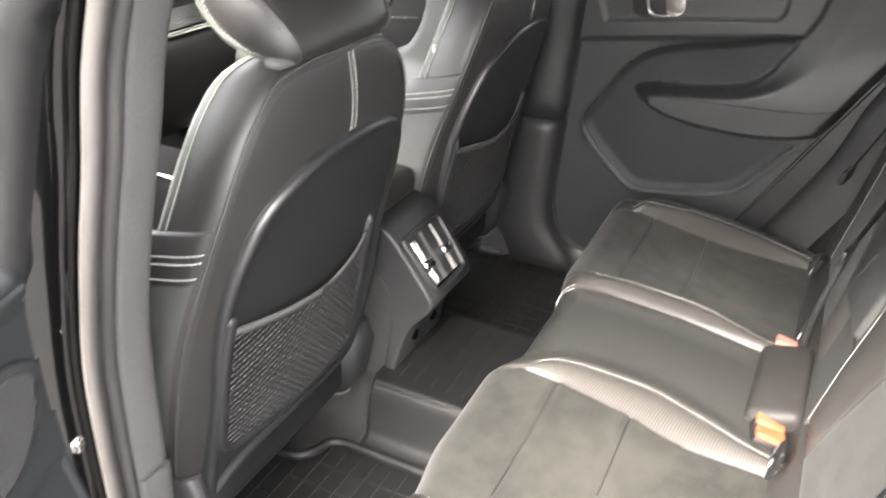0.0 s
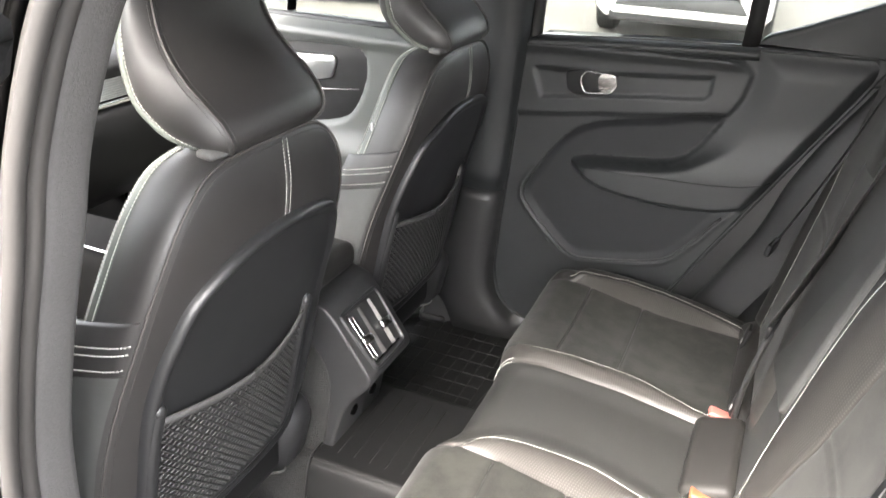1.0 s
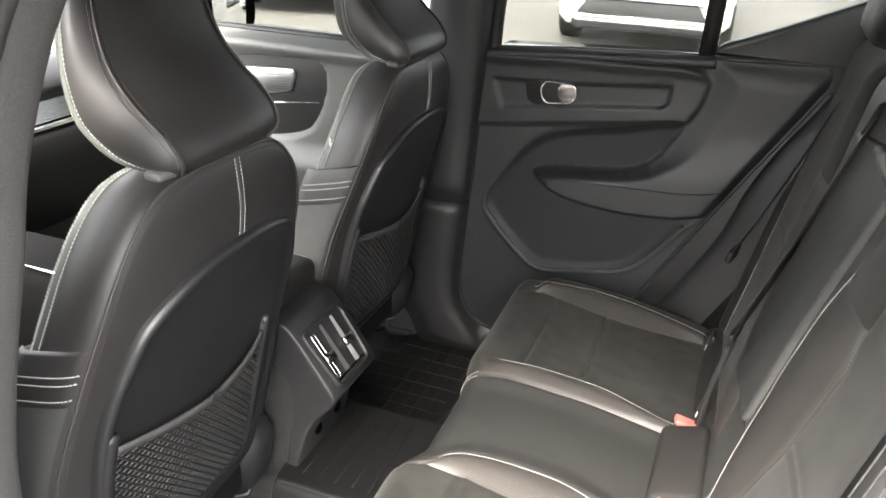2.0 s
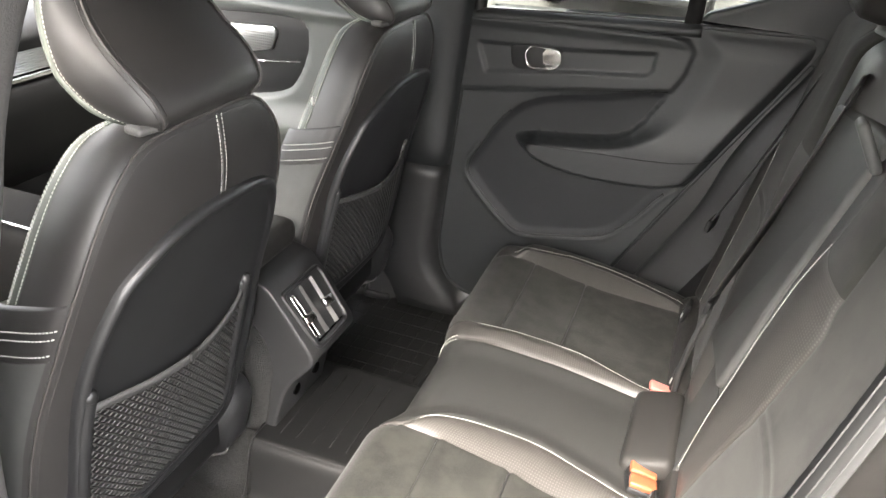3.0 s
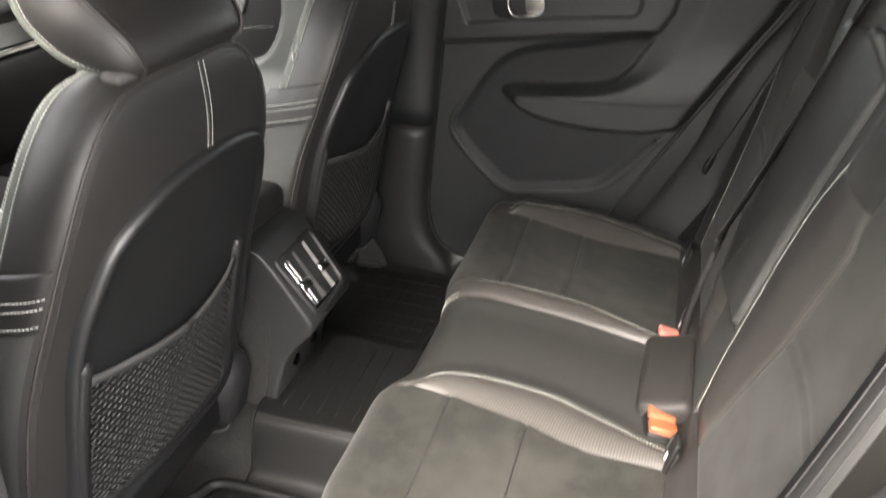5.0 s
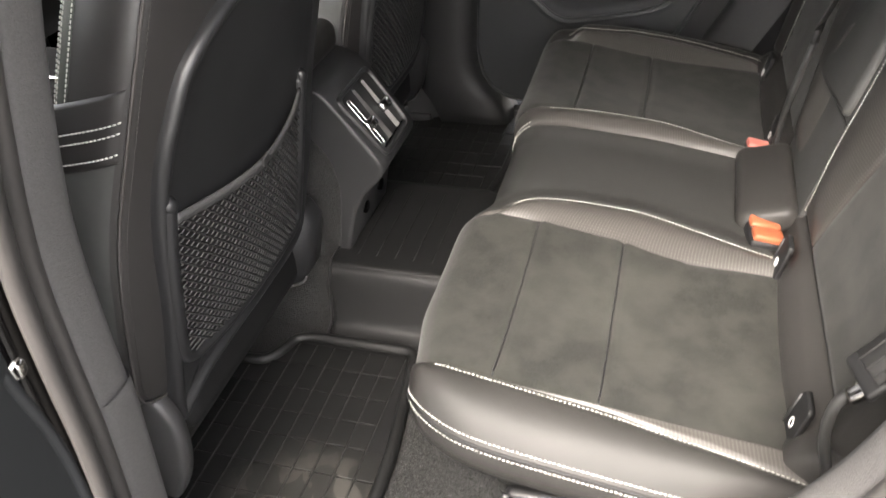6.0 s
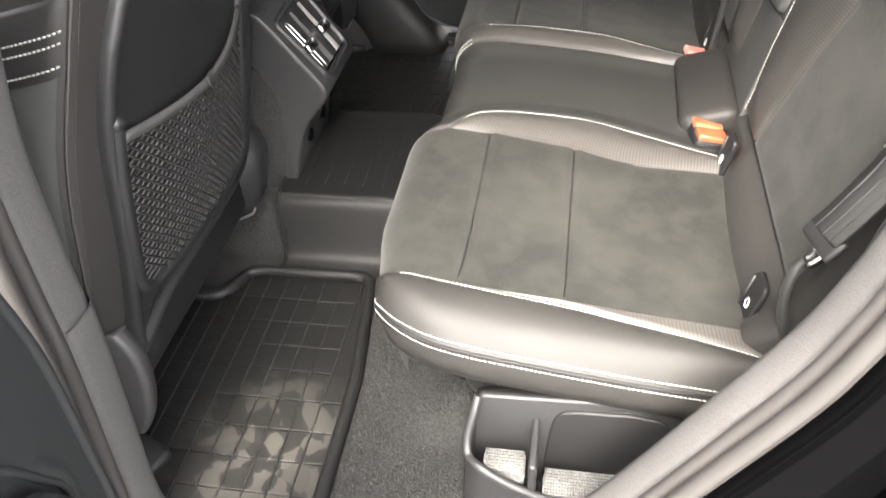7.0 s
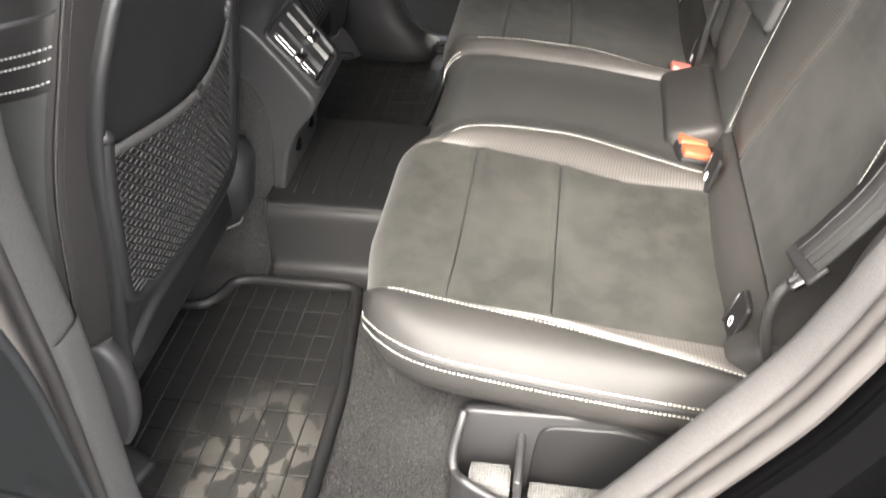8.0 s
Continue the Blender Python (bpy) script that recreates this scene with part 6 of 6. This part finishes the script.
def door_parts(root, W):
    """Parts of a rear door; W(x, z, h) gives the place h into the cabin from the panel's plane."""
    panel, pocket = door_mesh(W)
    part("inner_panel", panel, SOFT_TRIM, root, "dark moulded inner panel")
    part("map_pocket", pocket, POCKET_BLACK, root, "blue-black map pocket")
    edge = rounded(DOOR_EDGE, 0.03)
    part("door_body", slab(edge, lambda a, b, h: W(a, b, h), -0.11, -0.034, 0.01), JAMB_BLACK, root, "gloss black door body")
    rim = even([Vector((a, b, 0)) for a, b in edge + edge[:1]], 0.02)
    part("panel_edge", tube([W(p.x, p.y, 0.0) for p in rim[:-1]], 0.005, 6, True, W(0, 0, 1) - W(0, 0, 0)), SOFT_TRIM, root)
    # belt moulding under the glass
    part("belt_moulding", sweep(bend([W(0.09, 1.243, -0.004), W(0.30, 1.259, -0.004), W(0.50, 1.270, -0.004), W(0.62, 1.276, -0.006)], 24), circle(0.017, 14, 0.85), up=(0, 0, 1)), SOFT_TRIM, root)
    part("glass_seal", sweep(bend([W(0.11, 1.256, -0.012), W(0.30, 1.272, -0.012), W(0.59, 1.288, -0.012)], 20), circle(0.005, 6), up=(0, 0, 1)), SEAL, root)
    # thin seam line below the upper panel
    part("seam", tube([W(x, 1.067 + 0.134 * (x - 0.086), 0.003) for x in steps(0.085, 0.575, 20)], 0.0012, 5), PLASTIC_DARK, root)
    # rim of the map pocket
    k0 = next(k for k in range(len(POCKET)) if POCKET[k][1] < 1.03)
    lowrim = [q for q in POCKET[k0:] if q[1] < 1.03 and inside(FLOW, *q) < -0.012]
    part("pocket_rim", tube([W(x, z, door_relief(x, z) + 0.001) for x, z in lowrim], 0.0032, 6), SOFT_TRIM, root)
    # handle: dark dish with a chrome lever
    part("handle_dish", slab(rounded([(0.194, 1.186), (0.201, 1.144), (0.219, 1.132), (0.300, 1.138), (0.312, 1.196), (0.24, 1.197)], 0.010), lambda a, b, h: W(a, b, h), -0.002, 0.006, 0.003), PLASTIC_DARK, root)
    lever = rounded([(0.244, 1.140), (0.312, 1.147), (0.326, 1.166), (0.320, 1.196), (0.246, 1.199), (0.232, 1.178)], 0.020, 6)

    def ringed(k, h):
        """The lever's outline drawn in by k."""
        return [W(0.279 + (a - 0.279) * (1 - k / 0.047), 1.170 + (b - 1.170) * (1 - k / 0.0295), h) for a, b in lever]
    lev = part("handle", loops([ringed(0.0, 0.003), ringed(0.0, 0.017), ringed(0.0012, 0.0215), ringed(0.003, 0.0235), ringed(0.0048, 0.0215), ringed(0.006, 0.017), ringed(0.006, 0.008)], False, False), CHROME, root, "chrome door handle")
    inset = [(0.280 + (a - 0.279) * 0.85, 1.170 + (b - 1.170) * 0.78) for a, b in lever]
    part("handle_face", slab(inset, lambda a, b, h: W(a, b, h - 0.004 + 0.10 * (a - 0.279) - 0.003 * (1 - ((a - 0.279) / 0.05) ** 2)), 0.006, 0.012, 0.001), SATIN, lev, "satin metal inset")
    # armrest cushion line
    part("armrest_seam", tube([W(x, arm_seam(x) - 0.003, door_relief(x, arm_seam(x) - 0.003) + 0.0002) for x in steps(0.255, 0.70, 40)], 0.0013, 5), PLASTIC_DARK, root)
    return lev


def far_door():
    root = thing("door_2", "closed far rear door with a dark moulded panel and chrome handle", "door", kind="structure", at=(0.06, 0.72, 0.5))

    def W(x, z, h):
        return Vector((x, 0.693 - h, z))
    door_parts(root, W)
    # window frame and glass
    part("window_frame", sweep(bend([Vector((0.104, 0.705, 1.24)), Vector((0.112, 0.700, 1.38)), Vector((0.145, 0.67, 1.52)), Vector((0.35, 0.655, 1.575)), Vector((0.58, 0.660, 1.56)), Vector((0.80, 0.68, 1.46))], 40), circle(0.018, 8), up=(0, 1, 0)), PLASTIC_DARK, root)
    part("window_post", sweep([Vector((0.596, 0.706, 1.27)), Vector((0.598, 0.700, 1.36)), Vector((0.600, 0.685, 1.46)), Vector((0.602, 0.665, 1.57))], [(-0.018, -0.012), (0.018, -0.012), (0.018, 0.012), (-0.018, 0.012)], up=(0, 1, 0)), PLASTIC_DARK, root)
    part("quarter_panel", slab(rounded([(0.606, 1.292), (0.625, 1.318), (0.70, 1.347), (0.78, 1.382), (0.93, 1.452), (1.02, 1.40), (0.96, 1.235), (0.85, 1.235), (0.85, 1.29)], 0.012), lambda a, b, h: W(a, b, h), -0.03, 0.004, 0.008, 3), SOFT_TRIM, root)
    pane = part("window_pane", slab([(0.10, 1.26), (0.60, 1.285), (0.60, 1.575), (0.35, 1.59), (0.14, 1.54)], lambda a, b, h: (a, 0.715 + h - 0.16 * (b - 1.27), b), 0.0, 0.004, 0.001), GLASS, root, "clear side window glass", smooth=False)
    pane.visible_shadow = False
    pane = part("quarter_pane", slab([(0.615, 1.305), (0.90, 1.43), (0.80, 1.50), (0.62, 1.565)], lambda a, b, h: (a, 0.715 + h - 0.16 * (b - 1.27), b), 0.0, 0.004, 0.001), GLASS, root, "clear quarter window glass", smooth=False)
    pane.visible_shadow = False
    seat_down(root)


far_door()


def near_door():
    """The open door beside the camera, swung out on the middle pillar."""
    root = thing("door_1", "open near rear door with a dark panel, speaker grille and felt-lined pocket", "door", kind="structure", at=(0.04, -0.86, 0.5))
    ang = radians(70)
    d, n = Vector((math.cos(ang), -math.sin(ang), 0)), Vector((math.sin(ang), math.cos(ang), 0))

    swell = table([(0.80, 0.0), (0.95, 0.004), (1.0, 0.010), (1.06, 0.022), (1.16, 0.030), (1.30, 0.030)])
    hinge = table([(0.46, 0.052), (0.618, 0.052), (0.773, 0.060), (1.062, 0.080), (1.258, 0.096)])

    def W(x, z, h):
        edge = (hinge(z) - 0.052 - swell(z)) * ease((0.5 - x) / 0.4)
        return Vector((0.112 + 0.012 * ease((z - 0.75) / 0.25), -0.880, z)) + d * (x - edge - 0.052) + n * h
    door_parts(root, W)
    gr = rounded([(0.094, 1.176), (0.096, 1.150), (0.108, 1.128), (0.124, 1.110), (0.160, 1.098), (0.30, 1.098), (0.30, 1.200), (0.128, 1.194)], 0.012)
    grille = part("speaker_grille", slab(gr, lambda a, b, h: W(a, b, h + 0.008), 0.0, 0.006, 0.003), PLASTIC, root, "fine speaker grille")
    bm = bmesh.new()
    for k in range(54):
        row = [W(x, 1.100 + 0.0019 * k + 0.10 * (x - 0.09), 0.0143) for x in steps(0.096, 0.298, 40) if inside(gr, x, 1.100 + 0.0019 * k + 0.10 * (x - 0.09)) > 0.006]
        if len(row) > 1:
            tube(row, 0.0006, 4, bm=bm)
    tagged(part("rib", bm, PLASTIC_GREY, grille), kind="stuff")
    felt = bend([(0.106, 0.740, 0), (0.108, 0.785, 0), (0.122, 0.845, 0), (0.152, 0.905, 0), (0.19, 0.945, 0), (0.30, 0.968, 0), (0.50, 0.93, 0), (0.48, 0.76, 0), (0.322, 0.72, 0), (0.20, 0.725, 0)], 50, True)
    part("felt_lining", slab([(p.x, p.y) for p in felt], lambda a, b, h: W(a, b, h), -0.004, 0.004, 0.003), FELT, root, "light grey felt pocket lining")
    part("felt_rim", tube([W(p.x, p.y, 0.004) for p in felt], 0.007, 8, True, n), SOFT_TRIM, root)
    frame_path = bend([Vector((0.118, -0.897, 1.235)), Vector((0.140, -0.900, 1.285)), Vector((0.208, -0.902, 1.441)), Vector((0.25, -0.91, 1.53)), W(0.35, 1.585, -0.085), W(0.60, 1.57, -0.08), W(0.80, 1.45, -0.06), W(0.87, 1.30, -0.03)], 50)
    part("window_frame", sweep(frame_path, [(-0.015, -0.015), (0.015, -0.015), (0.015, 0.015), (-0.015, 0.015)], up=(0.3, 0.1, 1)), PLASTIC_DARK, root, "matt black window frame")
    pane = part("window_pane", slab([(0.10, 1.26), (0.80, 1.30), (0.78, 1.45), (0.60, 1.565), (0.35, 1.58), (0.14, 1.53)], lambda a, b, h: W(a, b, h - 0.045 - 0.10 * (b - 1.27)), 0.0, 0.004, 0.001), GLASS, root, "clear side window glass", smooth=False)
    pane.visible_shadow = False
    part("check_strap", rounded_box((0.014, 0.010, 0.016), 0.004, 2, pose(0.055, -0.834, 0.986, 0, 0, -70)), CHROME, root, "bright door check strap")
    seat_down(root)


near_door()

# ---- front doors, dashboard and mirror ----


def front_door(s, name, label):
    root = thing(name, label, "door", kind="structure", at=(-0.6, s * 0.74, 0.5))
    dark = [(p.x, p.y) for p in bend([(-1.05, 1.140, 0), (-0.80, 1.150, 0), (-0.62, 1.161, 0), (-0.45, 1.170, 0), (-0.385, 1.166, 0), (-0.359, 1.142, 0), (-0.356, 1.09, 0), (-0.384, 1.011, 0), (-0.438, 0.960, 0), (-0.60, 0.93, 0), (-0.85, 0.925, 0), (-1.05, 0.93, 0)], 72, True)]
    edge = [(-1.12, 0.48), (-1.18, 1.20), (-0.60, 1.225), (-0.20, 1.225), (-0.13, 1.10), (-0.14, 0.70), (-0.17, 0.48)]

    def relief(x, z):
        h = 0.03 * ease((inside(edge, x, z)) / 0.03)
        k = inside(dark, x, z)
        h -= 0.028 * ease((k + 0.005) / 0.015)
        h += 0.012 * ease((z - 1.165) / 0.02)
        h += 0.025 * ease((0.95 - z) / 0.10) * ease((z - 0.78) / 0.10)
        return h
    bm = bmesh.new()
    xs, zs = steps(-1.18, -0.13, 90), steps(0.48, 1.225, 80)
    grid = {}
    for i, x in enumerate(xs):
        for j, z in enumerate(zs):
            if inside(edge, x, z) > -0.01:
                grid[i, j] = bm.verts.new((x, s * (0.73 - relief(x, z)), z))
    for i in range(90):
        for j in range(80):
            q = [(i, j), (i + 1, j), (i + 1, j + 1), (i, j + 1)]
            if all(k in grid for k in q):
                bm.faces.new([grid[k] for k in q][::s])
    # Far panel takes the daylit tone, near panel stays black.
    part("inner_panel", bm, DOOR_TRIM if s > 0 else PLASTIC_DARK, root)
    part("recess_panel", slab(dark, lambda a, b, h: (a, s * (0.729 - h), b), 0.0, 0.012, 0.003), PLASTIC_DARK, root, "dark curved panel")
    part("outer_panel", slab(rounded(edge, 0.04), lambda a, b, h: (a, s * h, b), 0.76, 0.84, 0.02, 3), GLOSS_BLACK, root, "gloss black door skin")
    grille = rounded([(-0.72, 1.119), (-0.458, 1.136), (-0.453, 1.120), (-0.468, 1.074), (-0.535, 1.060), (-0.72, 1.048)], 0.012)
    sp = part("speaker_grille", slab(grille, lambda a, b, h: (a, s * (0.717 - h), b), 0.0, 0.010, 0.004), ALUMINIUM, root, "bright perforated metal speaker grille")
    bm = bmesh.new()
    for k in range(40):
        for j in range(8):
            x, z = -0.715 + k * 0.0064, 1.064 + j * 0.0072
            if inside(grille, x, z) > 0.004:
                c = bm.verts.new((x, s * 0.7065, z))
                ring = [bm.verts.new((x + 0.0019 * math.cos(t), s * 0.7066, z + 0.0019 * math.sin(t))) for t in (0, 1.05, 2.09, 3.14, 4.19, 5.24)]
                for q in range(6):
                    bm.faces.new((ring[q], ring[(q + 1) % 6], c))
    tagged(part("hole", bm, PLASTIC_DARK, sp), kind="stuff")
    part("trim_strip", tube([Vector((x, s * 0.716, 1.098 + 0.121 * x)) for x in steps(-1.0, -0.385, 4)], 0.0022, 6), CHROME, root, "thin chrome strip")
    pane = part("window_pane", slab([(-1.10, 1.20), (-0.12, 1.225), (-0.08, 1.50), (-0.60, 1.47)], lambda a, b, h: (a, s * (0.745 + h - 0.2 * (b - 1.2)), b), 0.0, 0.004, 0.001), GLASS, root, "clear side window glass", smooth=False)
    pane.visible_shadow = False
    part("belt_strip", tube([Vector((x, s * 0.735, 1.226)) for x in steps(-1.15, -0.14, 4)], 0.010, 8), SOFT_TRIM, root)
    seat_down(root)


front_door(1, "door_4", "closed front door with a bright speaker grille")
front_door(-1, "door_3", "closed near front door with a bright speaker grille")


def dashboard():
    root = thing("dashboard", "black dashboard with a ribbed aluminium strip", "dashboard", at=(-1.1, 0, 0.7))
    prof = bend([(-1.22, 0, 1.10), (-1.10, 0, 1.135), (-1.02, 0, 1.12), (-0.985, 0, 1.085), (-1.005, 0, 1.045), (-1.02, 0, 0.99), (-0.99, 0, 0.955), (-1.00, 0, 0.86), (-1.06, 0, 0.72), (-1.18, 0, 0.62)], 50)
    part("body", sheet(lambda y, k: prof[k] + Vector((0, y, 0)), steps(-0.70, 0.70, 30), list(range(51))), PLASTIC_DARK, root)
    for k in range(9):
        z = 0.998 + k * 0.0065
        part("decor_rib", tube([Vector((-1.004, 0.10, z)), Vector((-1.004, 0.69, z))], 0.0028, 6), ALUMINIUM, root, "ribbed aluminium decor strip")
    part("bright_edge", rounded_box((0.012, 0.60, 0.014), 0.004, 2, pose(-0.998, 0.40, 0.985)), CHROME, root, "bright lower edge")
    wheel_ring = [Vector((-0.72 + 0.08 * math.sin(t), -0.37 + 0.185 * math.cos(t), 1.00 + 0.17 * math.sin(t))) for t in [2 * math.pi * k / 48 for k in range(48)]]
    part("firewall", rounded_box((0.05, 1.40, 0.66), 0.02, 2, pose(-1.28, 0, 0.76)), PLASTIC_DARK, root)
    seat_down(root)
    sw = thing("steering_wheel", "black leather steering wheel", "steering wheel", at=(-0.75, -0.37, 1.0))
    part("ring", tube(wheel_ring, 0.016, 10, True, (1, 0, -0.4)), LEATHER, sw)
    part("hub", rounded_box((0.06, 0.14, 0.12), 0.025, 3, pose(-0.745, -0.37, 0.99, 0, -24, 0)), PLASTIC, sw)
    part("column", tube([Vector((-0.76, -0.37, 0.985)), Vector((-1.02, -0.37, 0.88))], 0.035, 10), PLASTIC_DARK, sw)
    seat_down(sw)


dashboard()


def side_mirror(s, label):
    root = thing("side_mirror", label, "car mirror", "door mirrors", at=(-0.90, s * 0.98, 1.22))
    ring = rounded([(0.915, 1.115), (1.15, 1.120), (1.195, 1.16), (1.195, 1.26), (1.15, 1.30), (0.93, 1.285)], 0.03)
    part("housing", loops([[Vector((x, s * (1.055 + (a - 1.055) * k), 1.205 + (b - 1.205) * k)) for a, b in ring] for x, k in ((-0.885, 1.0), (-0.895, 1.04), (-0.94, 1.02), (-0.985, 0.85), (-1.00, 0.5))], False, True), GLOSS_BLACK, root)
    part("mirror_glass", slab([(1.055 + (a - 1.055) * 0.94, 1.205 + (b - 1.205) * 0.92) for a, b in ring], lambda a, b, h: (-0.880 + h - 0.14 * (a - 1.055), s * a, b), -0.004, 0.002, 0.001), MIRROR, root, "mirror glass")
    part("arm", rounded_box((0.06, 0.16, 0.035), 0.012, 2, pose(-0.93, s * 0.82, 1.165)), GLOSS_BLACK, root)
    seat_down(root)


side_mirror(1, "black door mirror with bright glass")
side_mirror(-1, "black door mirror with bright glass")

# ---- parked cars outside ----


def parked_car(m, paint, label):
    """A tall estate car whose nose points along -y of m."""
    root = thing("parked_car", label, "car", "cars parked in the lot")
    # body: cross-sections from nose (y = 0) to tail (y = 4.6): half width, sill z, belt z
    secs = [(0.0, 0.74, 0.34, 0.86), (0.06, 0.86, 0.27, 0.95), (0.25, 0.94, 0.25, 1.02), (0.8, 0.97, 0.25, 1.07), (1.3, 0.98, 0.25, 1.12), (2.4, 0.98, 0.25, 1.14), (3.6, 0.98, 0.25, 1.16), (4.35, 0.95, 0.28, 1.16), (4.58, 0.88, 0.34, 1.05), (4.62, 0.80, 0.42, 0.98)]
    rings = []
    for y, w, lo, hi in secs:
        pts = [(-w * 0.90, lo), (-w, lo + 0.10), (-w, (lo + hi) / 2), (-w * 0.97, hi - 0.10), (-w * 0.88, hi), (0, hi + 0.04), (w * 0.88, hi), (w * 0.97, hi - 0.10), (w, (lo + hi) / 2), (w, lo + 0.10), (w * 0.90, lo), (0, lo)]
        rings.append([m @ Vector((x, y, z)) for x, z in pts])
    bm = loops(rings)
    bmesh.ops.recalc_face_normals(bm, faces=bm.faces[:])
    part("body", bm, paint, root)
    cab = [(1.15, 0.80, 1.12), (1.85, 0.66, 1.60), (2.4, 0.64, 1.70), (3.6, 0.63, 1.70), (4.25, 0.66, 1.55), (4.55, 0.74, 1.14)]
    rings = [[m @ Vector((x, y, z)) for x, z in ((-0.90, 1.08), (-w, z0), (w, z0), (0.90, 1.08))] for y, w, z0 in cab]
    part("cabin", loops(rings), GLOSS_BLACK, root, "dark glazed cabin")
    part("roof", rounded_box((1.26, 2.1, 0.05), 0.02, 2, m @ pose(0, 3.0, 1.71)), paint, root)
    # nose details
    part("grille", slab(rounded([(-0.62, 0.80), (-0.50, 0.93), (0.50, 0.93), (0.62, 0.80), (0.52, 0.66), (-0.52, 0.66)], 0.03), lambda a, b, h: m @ Vector((a, h, b)), 0.10, -0.035, 0.01), GRILLE, root)
    for k in range(5):
        part("grille_bar", rounded_box((1.04, 0.012, 0.012), 0.003, 1, m @ pose(0, -0.040, 0.69 + 0.05 * k)), CHROME if k == 0 else GRILLE, root)
    part("lower_intake", slab(rounded([(-0.70, 0.40), (-0.58, 0.56), (0.58, 0.56), (0.70, 0.40)], 0.03), lambda a, b, h: m @ Vector((a, h, b)), 0.10, -0.030, 0.01), GRILLE, root)
    part("bumper_blade", sweep([m @ Vector(p) for p in ((-0.95, 0.30, 0.62), (-0.90, 0.10, 0.60), (-0.72, 0.0, 0.56), (-0.60, -0.05, 0.61), (0.60, -0.05, 0.61), (0.72, 0.0, 0.56), (0.90, 0.10, 0.60), (0.95, 0.30, 0.62))], [(-0.03, -0.035), (0.03, -0.035), (0.03, 0.035), (-0.03, 0.035)]), paint, root)
    part("skid_strip", rounded_box((1.30, 0.05, 0.022), 0.008, 2, m @ pose(0, -0.02, 0.375)), CHROME, root, "bright strip under the bumper")
    part("apron", rounded_box((1.50, 0.20, 0.14), 0.03, 2, m @ pose(0, 0.12, 0.30)), GRILLE, root)
    for s in (-1, 1):
        part("headlight", rounded_box((0.26, 0.10, 0.10), 0.03, 3, m @ pose(s * 0.74, 0.05, 0.86)), LAMP_GLASS, root, "clear headlight")
        part("corner_lamp", rounded_box((0.025, 0.05, 0.16), 0.008, 2, m @ pose(s * 0.88, 0.045, 0.64)), LAMP_GLASS, root)
        for y in (0.92, 3.72):
            w = part("wheel", bmesh.new(), TYRE, root)
            c = m @ Vector((s * 0.86, y, 0.36))
            prof = [(-0.11, 0.24), (-0.125, 0.29), (-0.115, 0.34), (-0.09, 0.36), (0.09, 0.36), (0.115, 0.34), (0.125, 0.29), (0.11, 0.24)]
            bm = bmesh.new()
            n = 32
            vs = [[bm.verts.new(m @ Vector((s * 0.86 + o, y + q * math.cos(2 * math.pi * k / n), 0.36 + q * math.sin(2 * math.pi * k / n)))) for o, q in prof] for k in range(n)]
            for k in range(n):
                a, b = vs[k], vs[(k + 1) % n]
                for j in range(len(prof) - 1):
                    bm.faces.new((a[j], a[j + 1], b[j + 1], b[j]))
            bm.to_mesh(w.data)
            bm.free()
            bm = bmesh.new()
            rounded_box((0.03, 0.10, 0.44), 0.012, 1, m @ pose(s * 0.93, y, 0.36), bm)
            for k in (1, 2):
                rounded_box((0.03, 0.10, 0.44), 0.012, 1, m @ pose(s * 0.93, y, 0.36) @ Matrix.Rotation(k * math.pi / 3, 4, "X"), bm)
            part("rim", bm, ALUMINIUM, w, "silver alloy rim")
    return root


parked_car(pose(-0.40, 7.85, 0, 0, 0, 3), PAINT_WHITE, "white estate car parked nose-on")
parked_car(pose(-4.75, 8.0, 0, 0, 0, 14), PAINT_WHITE, "white estate car parked at an angle")
parked_car(pose(-4.0, 13.3, 0, 0, 0, 20), PAINT_GREY, "dark grey estate car parked further off")
parked_car(pose(3.4, 13.0, 0, 0, 0, -4), PAINT_GREY, "dark grey estate car parked further off")
